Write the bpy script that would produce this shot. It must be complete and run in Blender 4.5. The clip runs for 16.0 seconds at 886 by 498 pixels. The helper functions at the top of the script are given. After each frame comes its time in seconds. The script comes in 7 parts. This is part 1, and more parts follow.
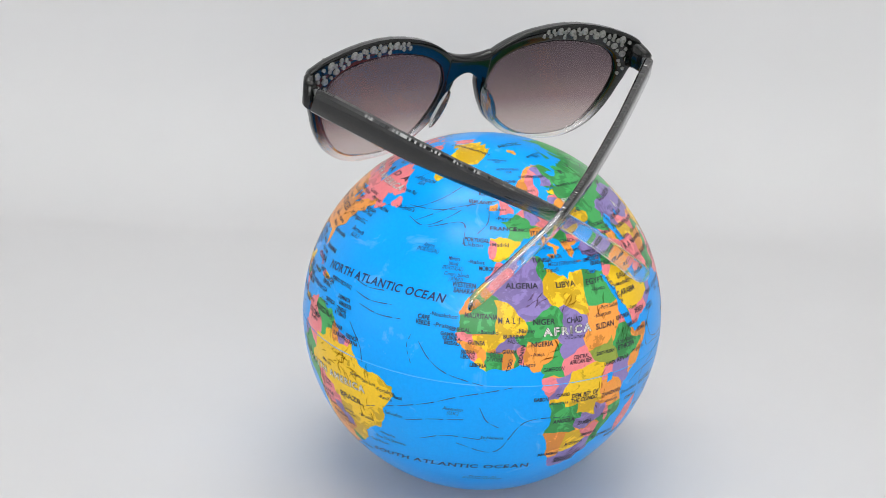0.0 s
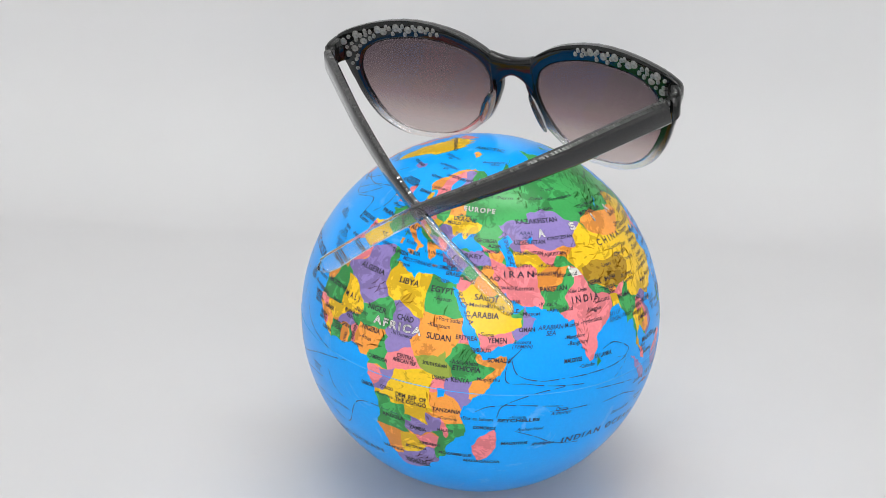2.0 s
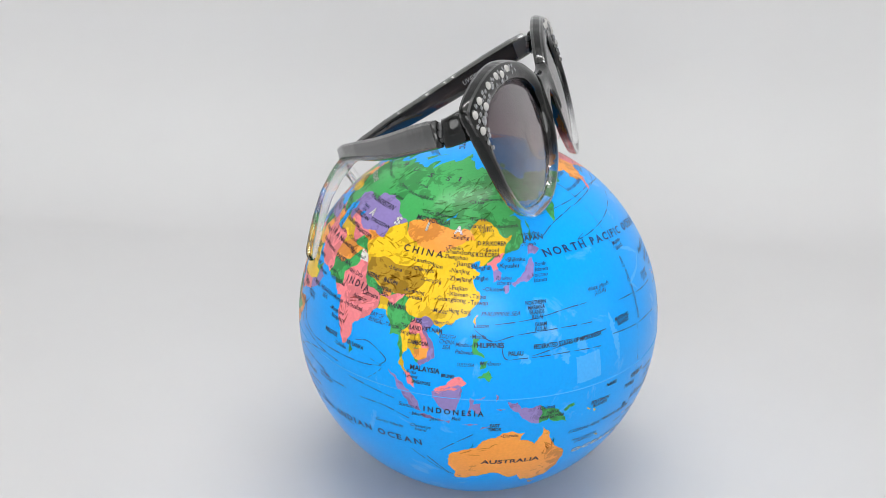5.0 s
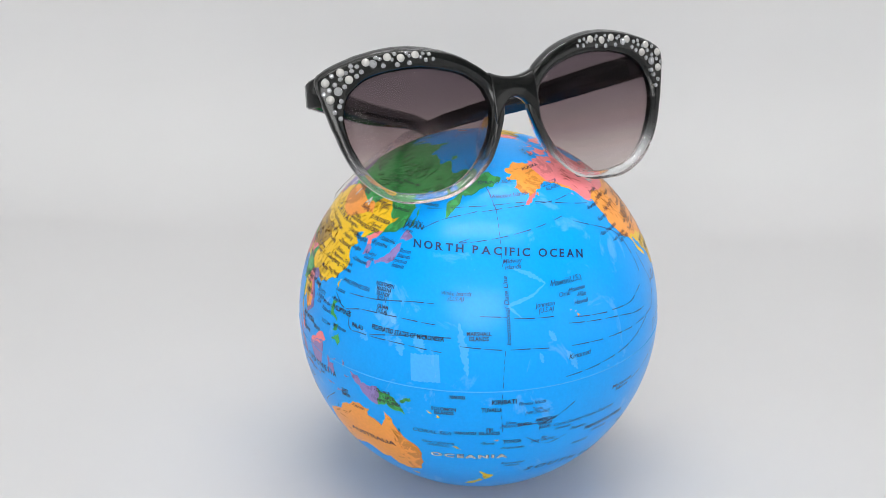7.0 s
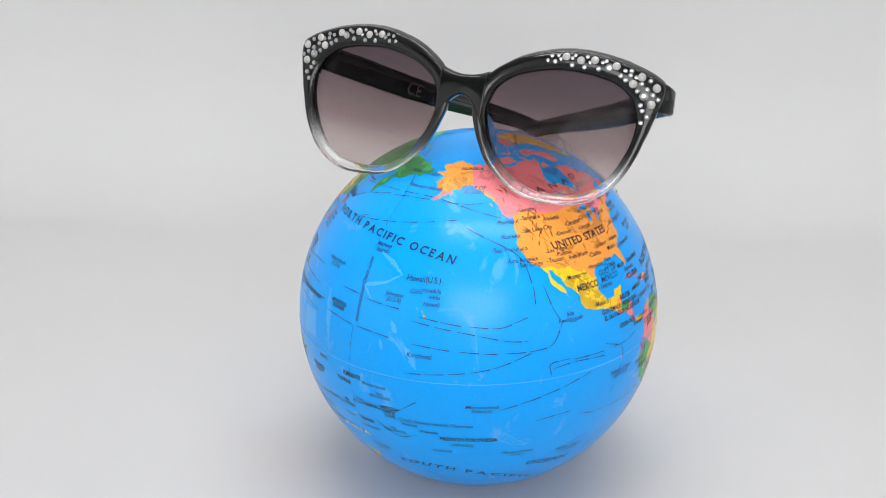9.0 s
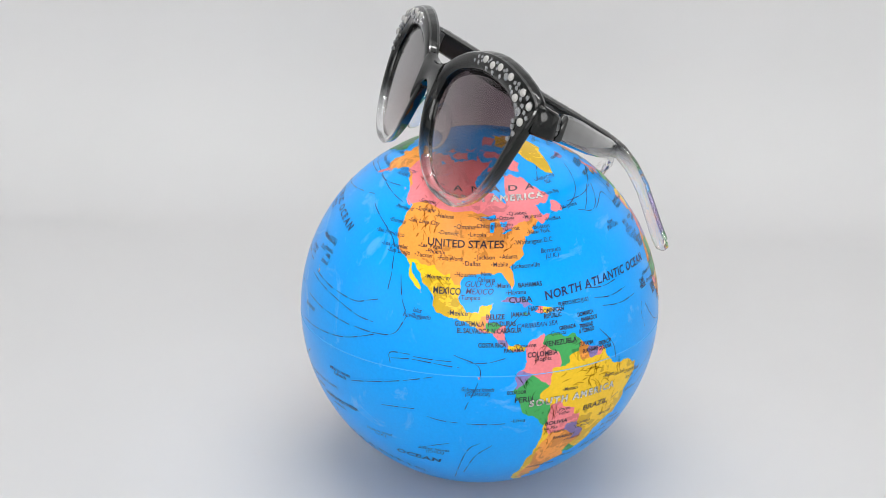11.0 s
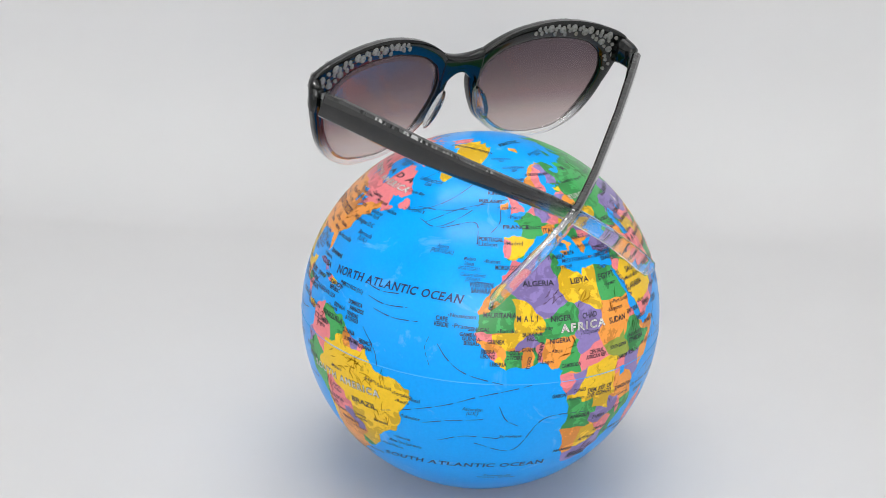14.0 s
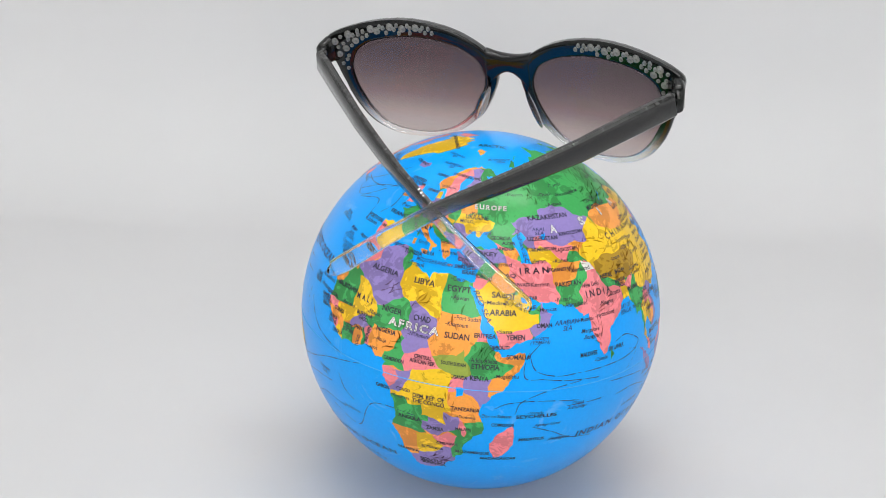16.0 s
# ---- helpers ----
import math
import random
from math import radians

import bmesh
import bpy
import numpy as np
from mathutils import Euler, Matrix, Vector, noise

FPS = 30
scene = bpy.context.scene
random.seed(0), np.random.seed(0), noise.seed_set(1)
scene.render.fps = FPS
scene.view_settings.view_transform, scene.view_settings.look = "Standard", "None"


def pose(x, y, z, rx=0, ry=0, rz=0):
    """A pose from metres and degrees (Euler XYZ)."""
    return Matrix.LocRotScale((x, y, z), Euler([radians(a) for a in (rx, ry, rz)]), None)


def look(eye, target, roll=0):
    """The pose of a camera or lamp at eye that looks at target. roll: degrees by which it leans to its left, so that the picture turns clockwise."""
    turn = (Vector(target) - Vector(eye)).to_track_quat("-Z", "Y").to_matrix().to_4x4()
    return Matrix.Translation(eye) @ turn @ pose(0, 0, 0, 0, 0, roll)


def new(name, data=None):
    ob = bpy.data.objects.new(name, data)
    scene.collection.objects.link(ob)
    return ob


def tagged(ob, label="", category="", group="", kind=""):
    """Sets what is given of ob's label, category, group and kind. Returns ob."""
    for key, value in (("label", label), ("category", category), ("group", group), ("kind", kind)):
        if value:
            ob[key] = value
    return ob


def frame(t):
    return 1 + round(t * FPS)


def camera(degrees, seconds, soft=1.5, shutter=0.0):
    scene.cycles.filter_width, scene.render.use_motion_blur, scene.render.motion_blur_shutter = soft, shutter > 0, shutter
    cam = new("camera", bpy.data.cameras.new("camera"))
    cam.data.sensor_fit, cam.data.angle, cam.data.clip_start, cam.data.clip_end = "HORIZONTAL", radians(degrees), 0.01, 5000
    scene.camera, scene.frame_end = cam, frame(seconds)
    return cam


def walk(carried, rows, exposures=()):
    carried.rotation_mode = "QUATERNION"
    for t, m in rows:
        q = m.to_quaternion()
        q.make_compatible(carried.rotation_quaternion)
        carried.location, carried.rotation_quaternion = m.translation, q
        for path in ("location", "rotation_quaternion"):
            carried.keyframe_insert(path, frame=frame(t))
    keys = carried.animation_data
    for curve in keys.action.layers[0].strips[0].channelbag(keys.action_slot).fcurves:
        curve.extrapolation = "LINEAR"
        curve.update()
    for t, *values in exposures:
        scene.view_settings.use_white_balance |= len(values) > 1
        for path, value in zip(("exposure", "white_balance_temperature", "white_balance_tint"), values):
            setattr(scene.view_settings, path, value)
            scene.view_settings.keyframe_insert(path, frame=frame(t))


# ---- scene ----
# ---- camera ----
R = 0.073                                  # radius of the globe
EYE = (-0.01546, -0.5315, 0.30704)
cam = camera(34.86, 16.0, soft=0.6)
CAM_TURNS = [
    (0.0, 68.66, -1.516, 0.618), (0.5, 68.658, -1.529, 0.584), (1.0, 68.623, -1.528, 0.587), (1.5, 68.693, -1.531, 0.58),
    (2.0, 68.689, -1.53, 0.581), (2.5, 68.712, -1.524, 0.596), (3.0, 68.717, -1.514, 0.621), (3.5, 68.683, -1.503, 0.651),
    (4.0, 68.735, -1.505, 0.644), (4.5, 68.73, -1.518, 0.611), (5.0, 68.673, -1.526, 0.592), (5.2, 68.557, -1.517, 0.614),
    (7.3, 68.506, -1.51, 0.632), (7.5, 68.511, -1.512, 0.626), (8.0, 68.537, -1.525, 0.594), (8.2, 68.521, -1.52, 0.606),
    (10.3, 68.495, -1.513, 0.624), (10.5, 68.541, -1.52, 0.606), (11.0, 68.397, -1.519, 0.61), (11.5, 68.435, -1.528, 0.585),
    (12.0, 68.62, -1.522, 0.601), (12.5, 68.62, -1.521, 0.604), (13.0, 68.597, -1.525, 0.594), (13.5, 68.597, -1.522, 0.601),
    (14.0, 68.617, -1.537, 0.565), (14.5, 68.605, -1.542, 0.55), (15.0, 68.592, -1.555, 0.518), (15.5, 68.569, -1.545, 0.543),
    (16.0, 68.581, -1.528, 0.586)]
walk(cam, [(t, pose(*EYE, rx, ry, rz)) for t, rx, ry, rz in CAM_TURNS], exposures=[(0.0, 0.0), (16.0, 0.0)])

# turn of the turntable, degrees
SPIN = [(0, 0.00), (0.5, -12.53), (1, -25.81), (1.5, -38.83), (2, -52.60), (2.5, -66.06), (3, -79.23), (3.5, -92.02), (4, -105.00),
        (4.5, -118.11), (5, -130.70), (5.2, -135.42), (5.7, -147.89), (6.2, -160.35), (6.7, -172.82), (7.3, -187.78), (7.5, -192.42),
        (8, -204.65), (8.2, -209.48), (8.7, -221.66), (9.2, -233.83), (9.8, -248.44), (10.3, -260.61), (10.5, -265.39), (11, -277.40),
        (11.5, -290.20), (12, -302.72), (12.5, -315.12), (13, -327.88), (13.5, -340.94), (14, -353.84), (14.5, -366.84), (15, -379.95),
        (15.5, -395.16), (16, -407.22)]
OFF = (0.00083, 0.00017)                   # the ball stands a little off the turning axis

# ---- light: soft ceiling panel, added fill panels round a cloth tent, two slim bars above ----
world = bpy.data.worlds.new("world")
scene.world = world
world.use_nodes = True
world.node_tree.nodes["Background"].inputs["Color"].default_value = (0.9, 0.95, 1.0, 1)
world.node_tree.nodes["Background"].inputs["Strength"].default_value = 0.05


def panel_light(name, eye, target, sx, sy, watts, colour=(1, 0.995, 0.99)):
    data = bpy.data.lights.new(name, "AREA")
    data.shape, data.size, data.size_y, data.energy, data.color = "RECTANGLE", sx, sy, watts, colour
    ob = new(name, data)
    ob.matrix_world = look(eye, target)
    return ob


panel_light("ceiling_panel_light", (0.1, 0.1, 1.75), (0, 0.1, 0), 2.0, 1.5, 9.0)
# fill lamps added at both sides to lighten the shadow round the ball
panel_light("side_fill_light", (-1.8, -1.05, 0.38), (0, 0, 0.04), 2.1, 1.2, 6.9)
panel_light("side_fill_light", (1.8, -1.05, 0.38), (0, 0, 0.04), 2.1, 1.2, 6.9)
# unseen fill lamp behind the curtain, added to brighten the ball's lower half
panel_light("front_fill_light", (0, -1.6, 0.50), (0, 0, 0.07), 2.0, 1.1, 38)
BARS = (-0.22, 0.06)                       # two slim bars above the ball
for bar_y in BARS:
    panel_light("bar_light", (0, bar_y, 0.662), (0, bar_y, 0), 0.46, 0.020, 0.95)


# ---- materials ----
def nodes(name):
    m = bpy.data.materials.new(name)
    m.use_nodes = True
    nt = m.node_tree
    nt.nodes.clear()
    out = nt.nodes.new("ShaderNodeOutputMaterial")
    return m, nt, out


def add(nt, kind, **values):
    n = nt.nodes.new(kind)
    for key, value in values.items():
        n.inputs[key.replace("_", " ")].default_value = value
    return n


def ramp(nt, stops, source):
    n = nt.nodes.new("ShaderNodeValToRGB")
    e = n.color_ramp.elements
    while len(e) < len(stops):
        e.new(0.5)
    for el, (pos, col) in zip(e, stops):
        el.position, el.color = pos, (*col, 1)
    nt.links.new(source, n.inputs[0])
    return n


def height_factor(nt, low, high):
    """0 at the object's height low, 1 at high."""
    tc = nt.nodes.new("ShaderNodeTexCoord")
    sep = nt.nodes.new("ShaderNodeSeparateXYZ")
    nt.links.new(tc.outputs["Object"], sep.inputs[0])
    mr = nt.nodes.new("ShaderNodeMapRange")
    mr.interpolation_type = "SMOOTHSTEP"
    mr.inputs["From Min"].default_value, mr.inputs["From Max"].default_value = low, high
    nt.links.new(sep.outputs["Z"], mr.inputs["Value"])
    return mr.outputs["Result"]


def plain(name, colour, rough=0.5, metal=0.0, vary=0.06, scale=60, bump=0.0, coat=0.0, spec=0.5):
    m, nt, out = nodes(name)
    b = add(nt, "ShaderNodeBsdfPrincipled", Roughness=rough, Metallic=metal, Coat_Weight=coat, Specular_IOR_Level=spec)
    tc = nt.nodes.new("ShaderNodeTexCoord")
    no = add(nt, "ShaderNodeTexNoise", Scale=scale, Detail=5.0)
    nt.links.new(tc.outputs["Object"], no.inputs["Vector"])
    r = ramp(nt, [(0.3, [c * (1 - vary) for c in colour]), (0.7, [min(1, c * (1 + vary)) for c in colour])], no.outputs["Fac"])
    nt.links.new(r.outputs[0], b.inputs["Base Color"])
    if bump:
        bp = add(nt, "ShaderNodeBump", Strength=bump, Distance=0.0005)
        nt.links.new(no.outputs["Fac"], bp.inputs["Height"])
        nt.links.new(bp.outputs[0], b.inputs["Normal"])
    nt.links.new(b.outputs[0], out.inputs[0])
    return m


def printed(name, colour, relief=0.0, relief_colour=None, rough=0.3, scuffs=0.0):
    """Ink under a clear skin, with printed hill shading as darker flecks."""
    m, nt, out = nodes(name)
    b = add(nt, "ShaderNodeBsdfPrincipled", Roughness=rough, Coat_Weight=0.26, Coat_Roughness=0.2, Specular_IOR_Level=0.15)
    tc = nt.nodes.new("ShaderNodeTexCoord")
    fine = add(nt, "ShaderNodeTexNoise", Scale=900, Detail=3.0)
    nt.links.new(tc.outputs["Object"], fine.inputs["Vector"])
    base = ramp(nt, [(0.3, [c * 0.95 for c in colour]), (0.7, [min(1, c * 1.04) for c in colour])], fine.outputs["Fac"])
    last = base.outputs[0]
    if relief:
        mp = nt.nodes.new("ShaderNodeMapping")
        mp.inputs["Scale"].default_value = (1, 1, 1)
        nt.links.new(tc.outputs["Object"], mp.inputs["Vector"])
        warp = add(nt, "ShaderNodeTexNoise", Scale=150, Detail=6.0, Roughness=0.65, Distortion=1.6)
        nt.links.new(mp.outputs[0], warp.inputs["Vector"])
        big = add(nt, "ShaderNodeTexNoise", Scale=38, Detail=2.0)
        nt.links.new(tc.outputs["Object"], big.inputs["Vector"])
        mul = nt.nodes.new("ShaderNodeMath")
        mul.operation = "MULTIPLY"
        nt.links.new(warp.outputs["Fac"], mul.inputs[0])
        nt.links.new(big.outputs["Fac"], mul.inputs[1])
        f = ramp(nt, [(0.268, (0, 0, 0)), (0.280, (relief,) * 3)], mul.outputs[0])
        mix = nt.nodes.new("ShaderNodeMix")
        mix.data_type = "RGBA"
        nt.links.new(f.outputs[0], mix.inputs["Factor"])
        nt.links.new(last, mix.inputs["A"])
        dark = relief_colour or (colour[0] * 0.45, colour[1] * 0.4, colour[2] * 0.4)
        mix.inputs["B"].default_value = (*dark, 1)
        last = mix.outputs["Result"]
    if scuffs:
        # pale rubbed streaks and a faint unevenness of the print
        streak = add(nt, "ShaderNodeTexNoise", Scale=34, Detail=5.0, Roughness=0.6, Distortion=2.2)
        nt.links.new(tc.outputs["Object"], streak.inputs["Vector"])
        where = ramp(nt, [(0.60, (0, 0, 0)), (0.67, (scuffs,) * 3), (0.80, (scuffs * 1.6,) * 3)], streak.outputs["Fac"])
        pale = nt.nodes.new("ShaderNodeMix")
        pale.data_type = "RGBA"
        nt.links.new(where.outputs[0], pale.inputs["Factor"])
        nt.links.new(last, pale.inputs["A"])
        pale.inputs["B"].default_value = (0.30, 0.58, 0.95, 1)
        last = pale.outputs["Result"]
    nt.links.new(last, b.inputs["Base Color"])
    bp = add(nt, "ShaderNodeBump", Strength=0.05, Distance=0.0004)
    wob = add(nt, "ShaderNodeTexNoise", Scale=45, Detail=2.0)
    nt.links.new(tc.outputs["Object"], wob.inputs["Vector"])
    nt.links.new(wob.outputs["Fac"], bp.inputs["Height"])
    nt.links.new(bp.outputs[0], b.inputs["Normal"])
    nt.links.new(bp.outputs[0], b.inputs["Coat Normal"])
    nt.links.new(b.outputs[0], out.inputs[0])
    return m


def fading_plastic(name, low, high, dark, gloss=0.12, inner=0.0, coat=0.15, ripple=0.0):
    """Moulded plastic that fades from clear (below low) to smoky (above high)."""
    m, nt, out = nodes(name)
    f = height_factor(nt, low, high)
    solid = add(nt, "ShaderNodeBsdfPrincipled", Roughness=gloss, Coat_Weight=coat, Coat_Roughness=0.06, Specular_IOR_Level=0.2)
    tc = nt.nodes.new("ShaderNodeTexCoord")
    no = add(nt, "ShaderNodeTexNoise", Scale=160, Detail=3.0)
    nt.links.new(tc.outputs["Object"], no.inputs["Vector"])
    col = ramp(nt, [(0.3, [c * 0.85 for c in dark]), (0.7, [c * 1.15 for c in dark])], no.outputs["Fac"])
    nt.links.new(col.outputs[0], solid.inputs["Base Color"])
    if ripple:
        rip = add(nt, "ShaderNodeTexNoise", Scale=600, Detail=3.0)
        nt.links.new(tc.outputs["Object"], rip.inputs["Vector"])
        bp = add(nt, "ShaderNodeBump", Strength=ripple, Distance=0.0006)
        nt.links.new(rip.outputs["Fac"], bp.inputs["Height"])
        nt.links.new(bp.outputs[0], solid.inputs["Coat Normal"])
        nt.links.new(bp.outputs[0], solid.inputs["Normal"])
    clear = add(nt, "ShaderNodeBsdfPrincipled", Roughness=0.03, IOR=1.30, Transmission_Weight=1.0, Coat_Weight=0.8, Coat_IOR=1.8)
    tint = ramp(nt, [(0.0, (0.97, 0.975, 0.98)), (0.55, (0.45, 0.46, 0.48)), (1.0, (0.10, 0.105, 0.11))], f)
    nt.links.new(tint.outputs[0], clear.inputs["Base Color"])
    mixf = ramp(nt, [(0.0, (0, 0, 0)), (0.35, (0.12,) * 3), (1.0, (inner,) * 3)], f)
    mix = nt.nodes.new("ShaderNodeMixShader")
    nt.links.new(mixf.outputs[0], mix.inputs[0])
    nt.links.new(clear.outputs[0], mix.inputs[1])
    nt.links.new(solid.outputs[0], mix.inputs[2])
    nt.links.new(mix.outputs[0], out.inputs[0])
    return m


def lens_glass(name, low, high):
    m, nt, out = nodes(name)
    f = height_factor(nt, low, high)
    tint = ramp(nt, [(0.0, (0.83, 0.77, 0.76)), (0.4, (0.58, 0.50, 0.505)), (1.0, (0.38, 0.33, 0.352))], f)
    tr = nt.nodes.new("ShaderNodeBsdfTransparent")
    nt.links.new(tint.outputs[0], tr.inputs["Color"])
    gl = add(nt, "ShaderNodeBsdfGlossy", Roughness=0.1)
    lw = add(nt, "ShaderNodeLayerWeight", Blend=0.5)
    fr = ramp(nt, [(0.0, (0.007,) * 3), (0.40, (0.015,) * 3), (0.52, (0.13,) * 3), (0.65, (0.34,) * 3), (0.85, (0.55,) * 3), (1.0, (0.85,) * 3)], lw.outputs["Facing"])
    mix = nt.nodes.new("ShaderNodeMixShader")
    nt.links.new(fr.outputs[0], mix.inputs[0])
    nt.links.new(tr.outputs[0], mix.inputs[1])
    nt.links.new(gl.outputs[0], mix.inputs[2])
    nt.links.new(mix.outputs[0], out.inputs[0])
    return m


def crystal_material():
    m, nt, out = nodes("cut_crystal")
    b = add(nt, "ShaderNodeBsdfPrincipled", Roughness=0.05, IOR=1.8, Transmission_Weight=0.35, Coat_Weight=1.0)
    b.inputs["Base Color"].default_value = (0.34, 0.35, 0.37, 1)
    b.inputs["Metallic"].default_value = 0.35
    nt.links.new(b.outputs[0], out.inputs[0])
    return m


def fabric(name, colour, through_part):
    """Thin white cloth that passes part of the light."""
    m, nt, out = nodes(name)
    tc = nt.nodes.new("ShaderNodeTexCoord")
    no = add(nt, "ShaderNodeTexNoise", Scale=24, Detail=5.0, Distortion=0.6)
    nt.links.new(tc.outputs["Object"], no.inputs["Vector"])
    col = ramp(nt, [(0.3, [c * 0.94 for c in colour]), (0.7, colour)], no.outputs["Fac"])
    di, tl, mx = nt.nodes.new("ShaderNodeBsdfDiffuse"), nt.nodes.new("ShaderNodeBsdfTranslucent"), nt.nodes.new("ShaderNodeMixShader")
    bp = add(nt, "ShaderNodeBump", Strength=0.4, Distance=0.004)
    nt.links.new(no.outputs["Fac"], bp.inputs["Height"])
    for sh in (di, tl):
        nt.links.new(col.outputs[0], sh.inputs["Color"])
        nt.links.new(bp.outputs[0], sh.inputs["Normal"])
    mx.inputs[0].default_value = through_part
    nt.links.new(di.outputs[0], mx.inputs[1])
    nt.links.new(tl.outputs[0], mx.inputs[2])
    nt.links.new(mx.outputs[0], out.inputs[0])
    return m


PAPER = plain("white_card", (0.63, 0.63, 0.635), rough=0.6, vary=0.012, scale=9, bump=0.02, spec=0.35)
WALL_PAINT = plain("white_wall_paint", (0.78, 0.78, 0.77), rough=0.7, vary=0.03, scale=3, bump=0.1)
FRAME = fading_plastic("smoky_fading_plastic", 0.0035, 0.027, (0.002, 0.0026, 0.0026), gloss=0.12, inner=0.95, coat=0.36)
TEMPLE = fading_plastic("smoky_fading_temple_plastic", -0.006, 0.012, (0.014, 0.0145, 0.015), gloss=0.18, inner=0.93, coat=0.8, ripple=0.05)
FRAME_PAD = fading_plastic("nose_pad_plastic", 0.06, 0.08, (0.02, 0.02, 0.022), inner=0.3)
LENS = lens_glass("tinted_gradient_lens", 0.004, 0.046)
PEARL = plain("pearl", (0.38, 0.375, 0.36), rough=0.12, vary=0.03, coat=0.8)
CRYSTAL = crystal_material()
POLISHED = plain("polished_edge_plastic", (0.004, 0.0045, 0.005), rough=0.06, vary=0.2, scale=500, coat=1.0)
POLISHED.node_tree.nodes["Principled BSDF"].inputs["Coat IOR"].default_value = 1.55
POLISHED.node_tree.nodes["Principled BSDF"].inputs["Coat Roughness"].default_value = 0.03
SMOKED_STONE = plain("stone_seen_through_plastic", (0.15, 0.15, 0.143), rough=0.2, vary=0.35, scale=900, coat=0.6)
SMOKED_PLATE = plain("hinge_plate_plastic", (0.06, 0.062, 0.064), rough=0.3)
STEEL = plain("hinge_steel", (0.20, 0.20, 0.205), rough=0.3, metal=1.0)
CLOTH = fabric("tent_cloth", (0.85, 0.85, 0.85), 0.5)
INK_WHITE = plain("pale_ink", (0.27, 0.27, 0.265), rough=0.5)


# ---- building helpers ----
def mesh_of(name, verts, faces, material, smooth=True):
    me = bpy.data.meshes.new(name)
    me.from_pydata([tuple(v) for v in verts], [], faces)
    me.materials.append(material)
    me.update()
    bm = bmesh.new()
    bm.from_mesh(me)
    bmesh.ops.recalc_face_normals(bm, faces=bm.faces)
    bm.to_mesh(me)
    bm.free()
    if smooth:
        me.polygons.foreach_set("use_smooth", [True] * len(me.polygons))
    return me


def part(name, me, parent, label=""):
    ob = new(name, me)
    ob.parent = parent
    return tagged(ob, label) if label else ob


def box_mesh(name, lo, hi, material, bevel=0.0):
    bm = bmesh.new()
    bmesh.ops.create_cube(bm, size=1)
    for v in bm.verts:
        v.co = [lo[i] + (v.co[i] + 0.5) * (hi[i] - lo[i]) for i in range(3)]
    if bevel:
        bmesh.ops.bevel(bm, geom=bm.edges[:], offset=bevel, segments=2, affect="EDGES")
    me = bpy.data.meshes.new(name)
    bm.to_mesh(me)
    bm.free()
    me.materials.append(material)
    return me


def sweep(sections, closed_ends=True, ring=False):
    """Faces over equal loops of points."""
    n, k = len(sections[0]), len(sections)
    verts = [p for s in sections for p in s]
    faces = []
    for i in range(k if ring else k - 1):
        j = (i + 1) % k
        for a in range(n):
            b = (a + 1) % n
            faces.append((i * n + a, i * n + b, j * n + b, j * n + a))
    if closed_ends and not ring:
        faces += [tuple(range(n)), tuple(reversed(range((k - 1) * n, k * n)))]
    return verts, faces


# ---- setting: white sweep in a plain room ----
def build_backdrop():
    prof = [(-1.3, 0.0), (-0.6, 0.0), (0.0, 0.0), (0.27, 0.0)]
    for i in range(1, 25):
        a = radians(90 * i / 24)
        prof.append((0.27 + 0.10 * math.sin(a), 0.10 * (1 - math.cos(a))))
    prof += [(0.27 + 0.10, 0.9), (0.27 + 0.10, 1.3)]
    t = 0.003
    xs = [-1.3, -0.6, 0, 0.6, 1.3]
    verts = [(x, y, z) for x in xs for y, z in prof]
    n = len(prof)
    faces = [(i * n + k, (i + 1) * n + k, (i + 1) * n + k + 1, i * n + k + 1) for i in range(len(xs) - 1) for k in range(n - 1)]
    me = mesh_of("backdrop", verts, faces, PAPER)
    ob = new("backdrop", me)
    so = ob.modifiers.new("thickness", "SOLIDIFY")
    so.thickness, so.offset = t, -1 if me.polygons[0].normal.z > 0 else 1
    tagged(ob, "white card sweep curving up behind the globe", "backdrop", kind="structure")


def build_room():
    for name, lo, hi in (("floor", (-2.6, -3.2, -0.80), (2.6, 1.9, -0.75)), ("ceiling", (-2.6, -3.2, 2.2), (2.6, 1.9, 2.25)),
                         ("wall_west", (-2.65, -3.2, -0.75), (-2.6, 1.9, 2.2)), ("wall_east", (2.6, -3.2, -0.75), (2.65, 1.9, 2.2)),
                         ("wall_north", (-2.65, 1.9, -0.75), (2.65, 1.95, 2.2)), ("wall_south", (-2.65, -3.25, -0.75), (2.65, -3.2, 2.2))):
        tagged(new(name, box_mesh(name, lo, hi, WALL_PAINT)), "plain white painted " + name.split("_")[0] + " of the room", name.split("_")[0], kind="structure")
    top = box_mesh("tabletop", (-1.35, -1.36, -0.03), (1.35, 0.95, -0.004), WALL_PAINT, 0.003)
    table = tagged(new("table"), "plain white table under the card sweep", "table")
    table.matrix_world = pose(0, 0, -0.75)
    me = top
    for v in me.vertices:
        v.co.z += 0.75
    part("tabletop", me, table)
    leg = box_mesh("leg", (-0.03, -0.03, 0), (0.03, 0.03, 0.72), WALL_PAINT, 0.003)
    for x in (-1.25, 1.25):
        for y in (-1.27, 0.88):
            part("leg", leg, table).location = (x, y, 0)


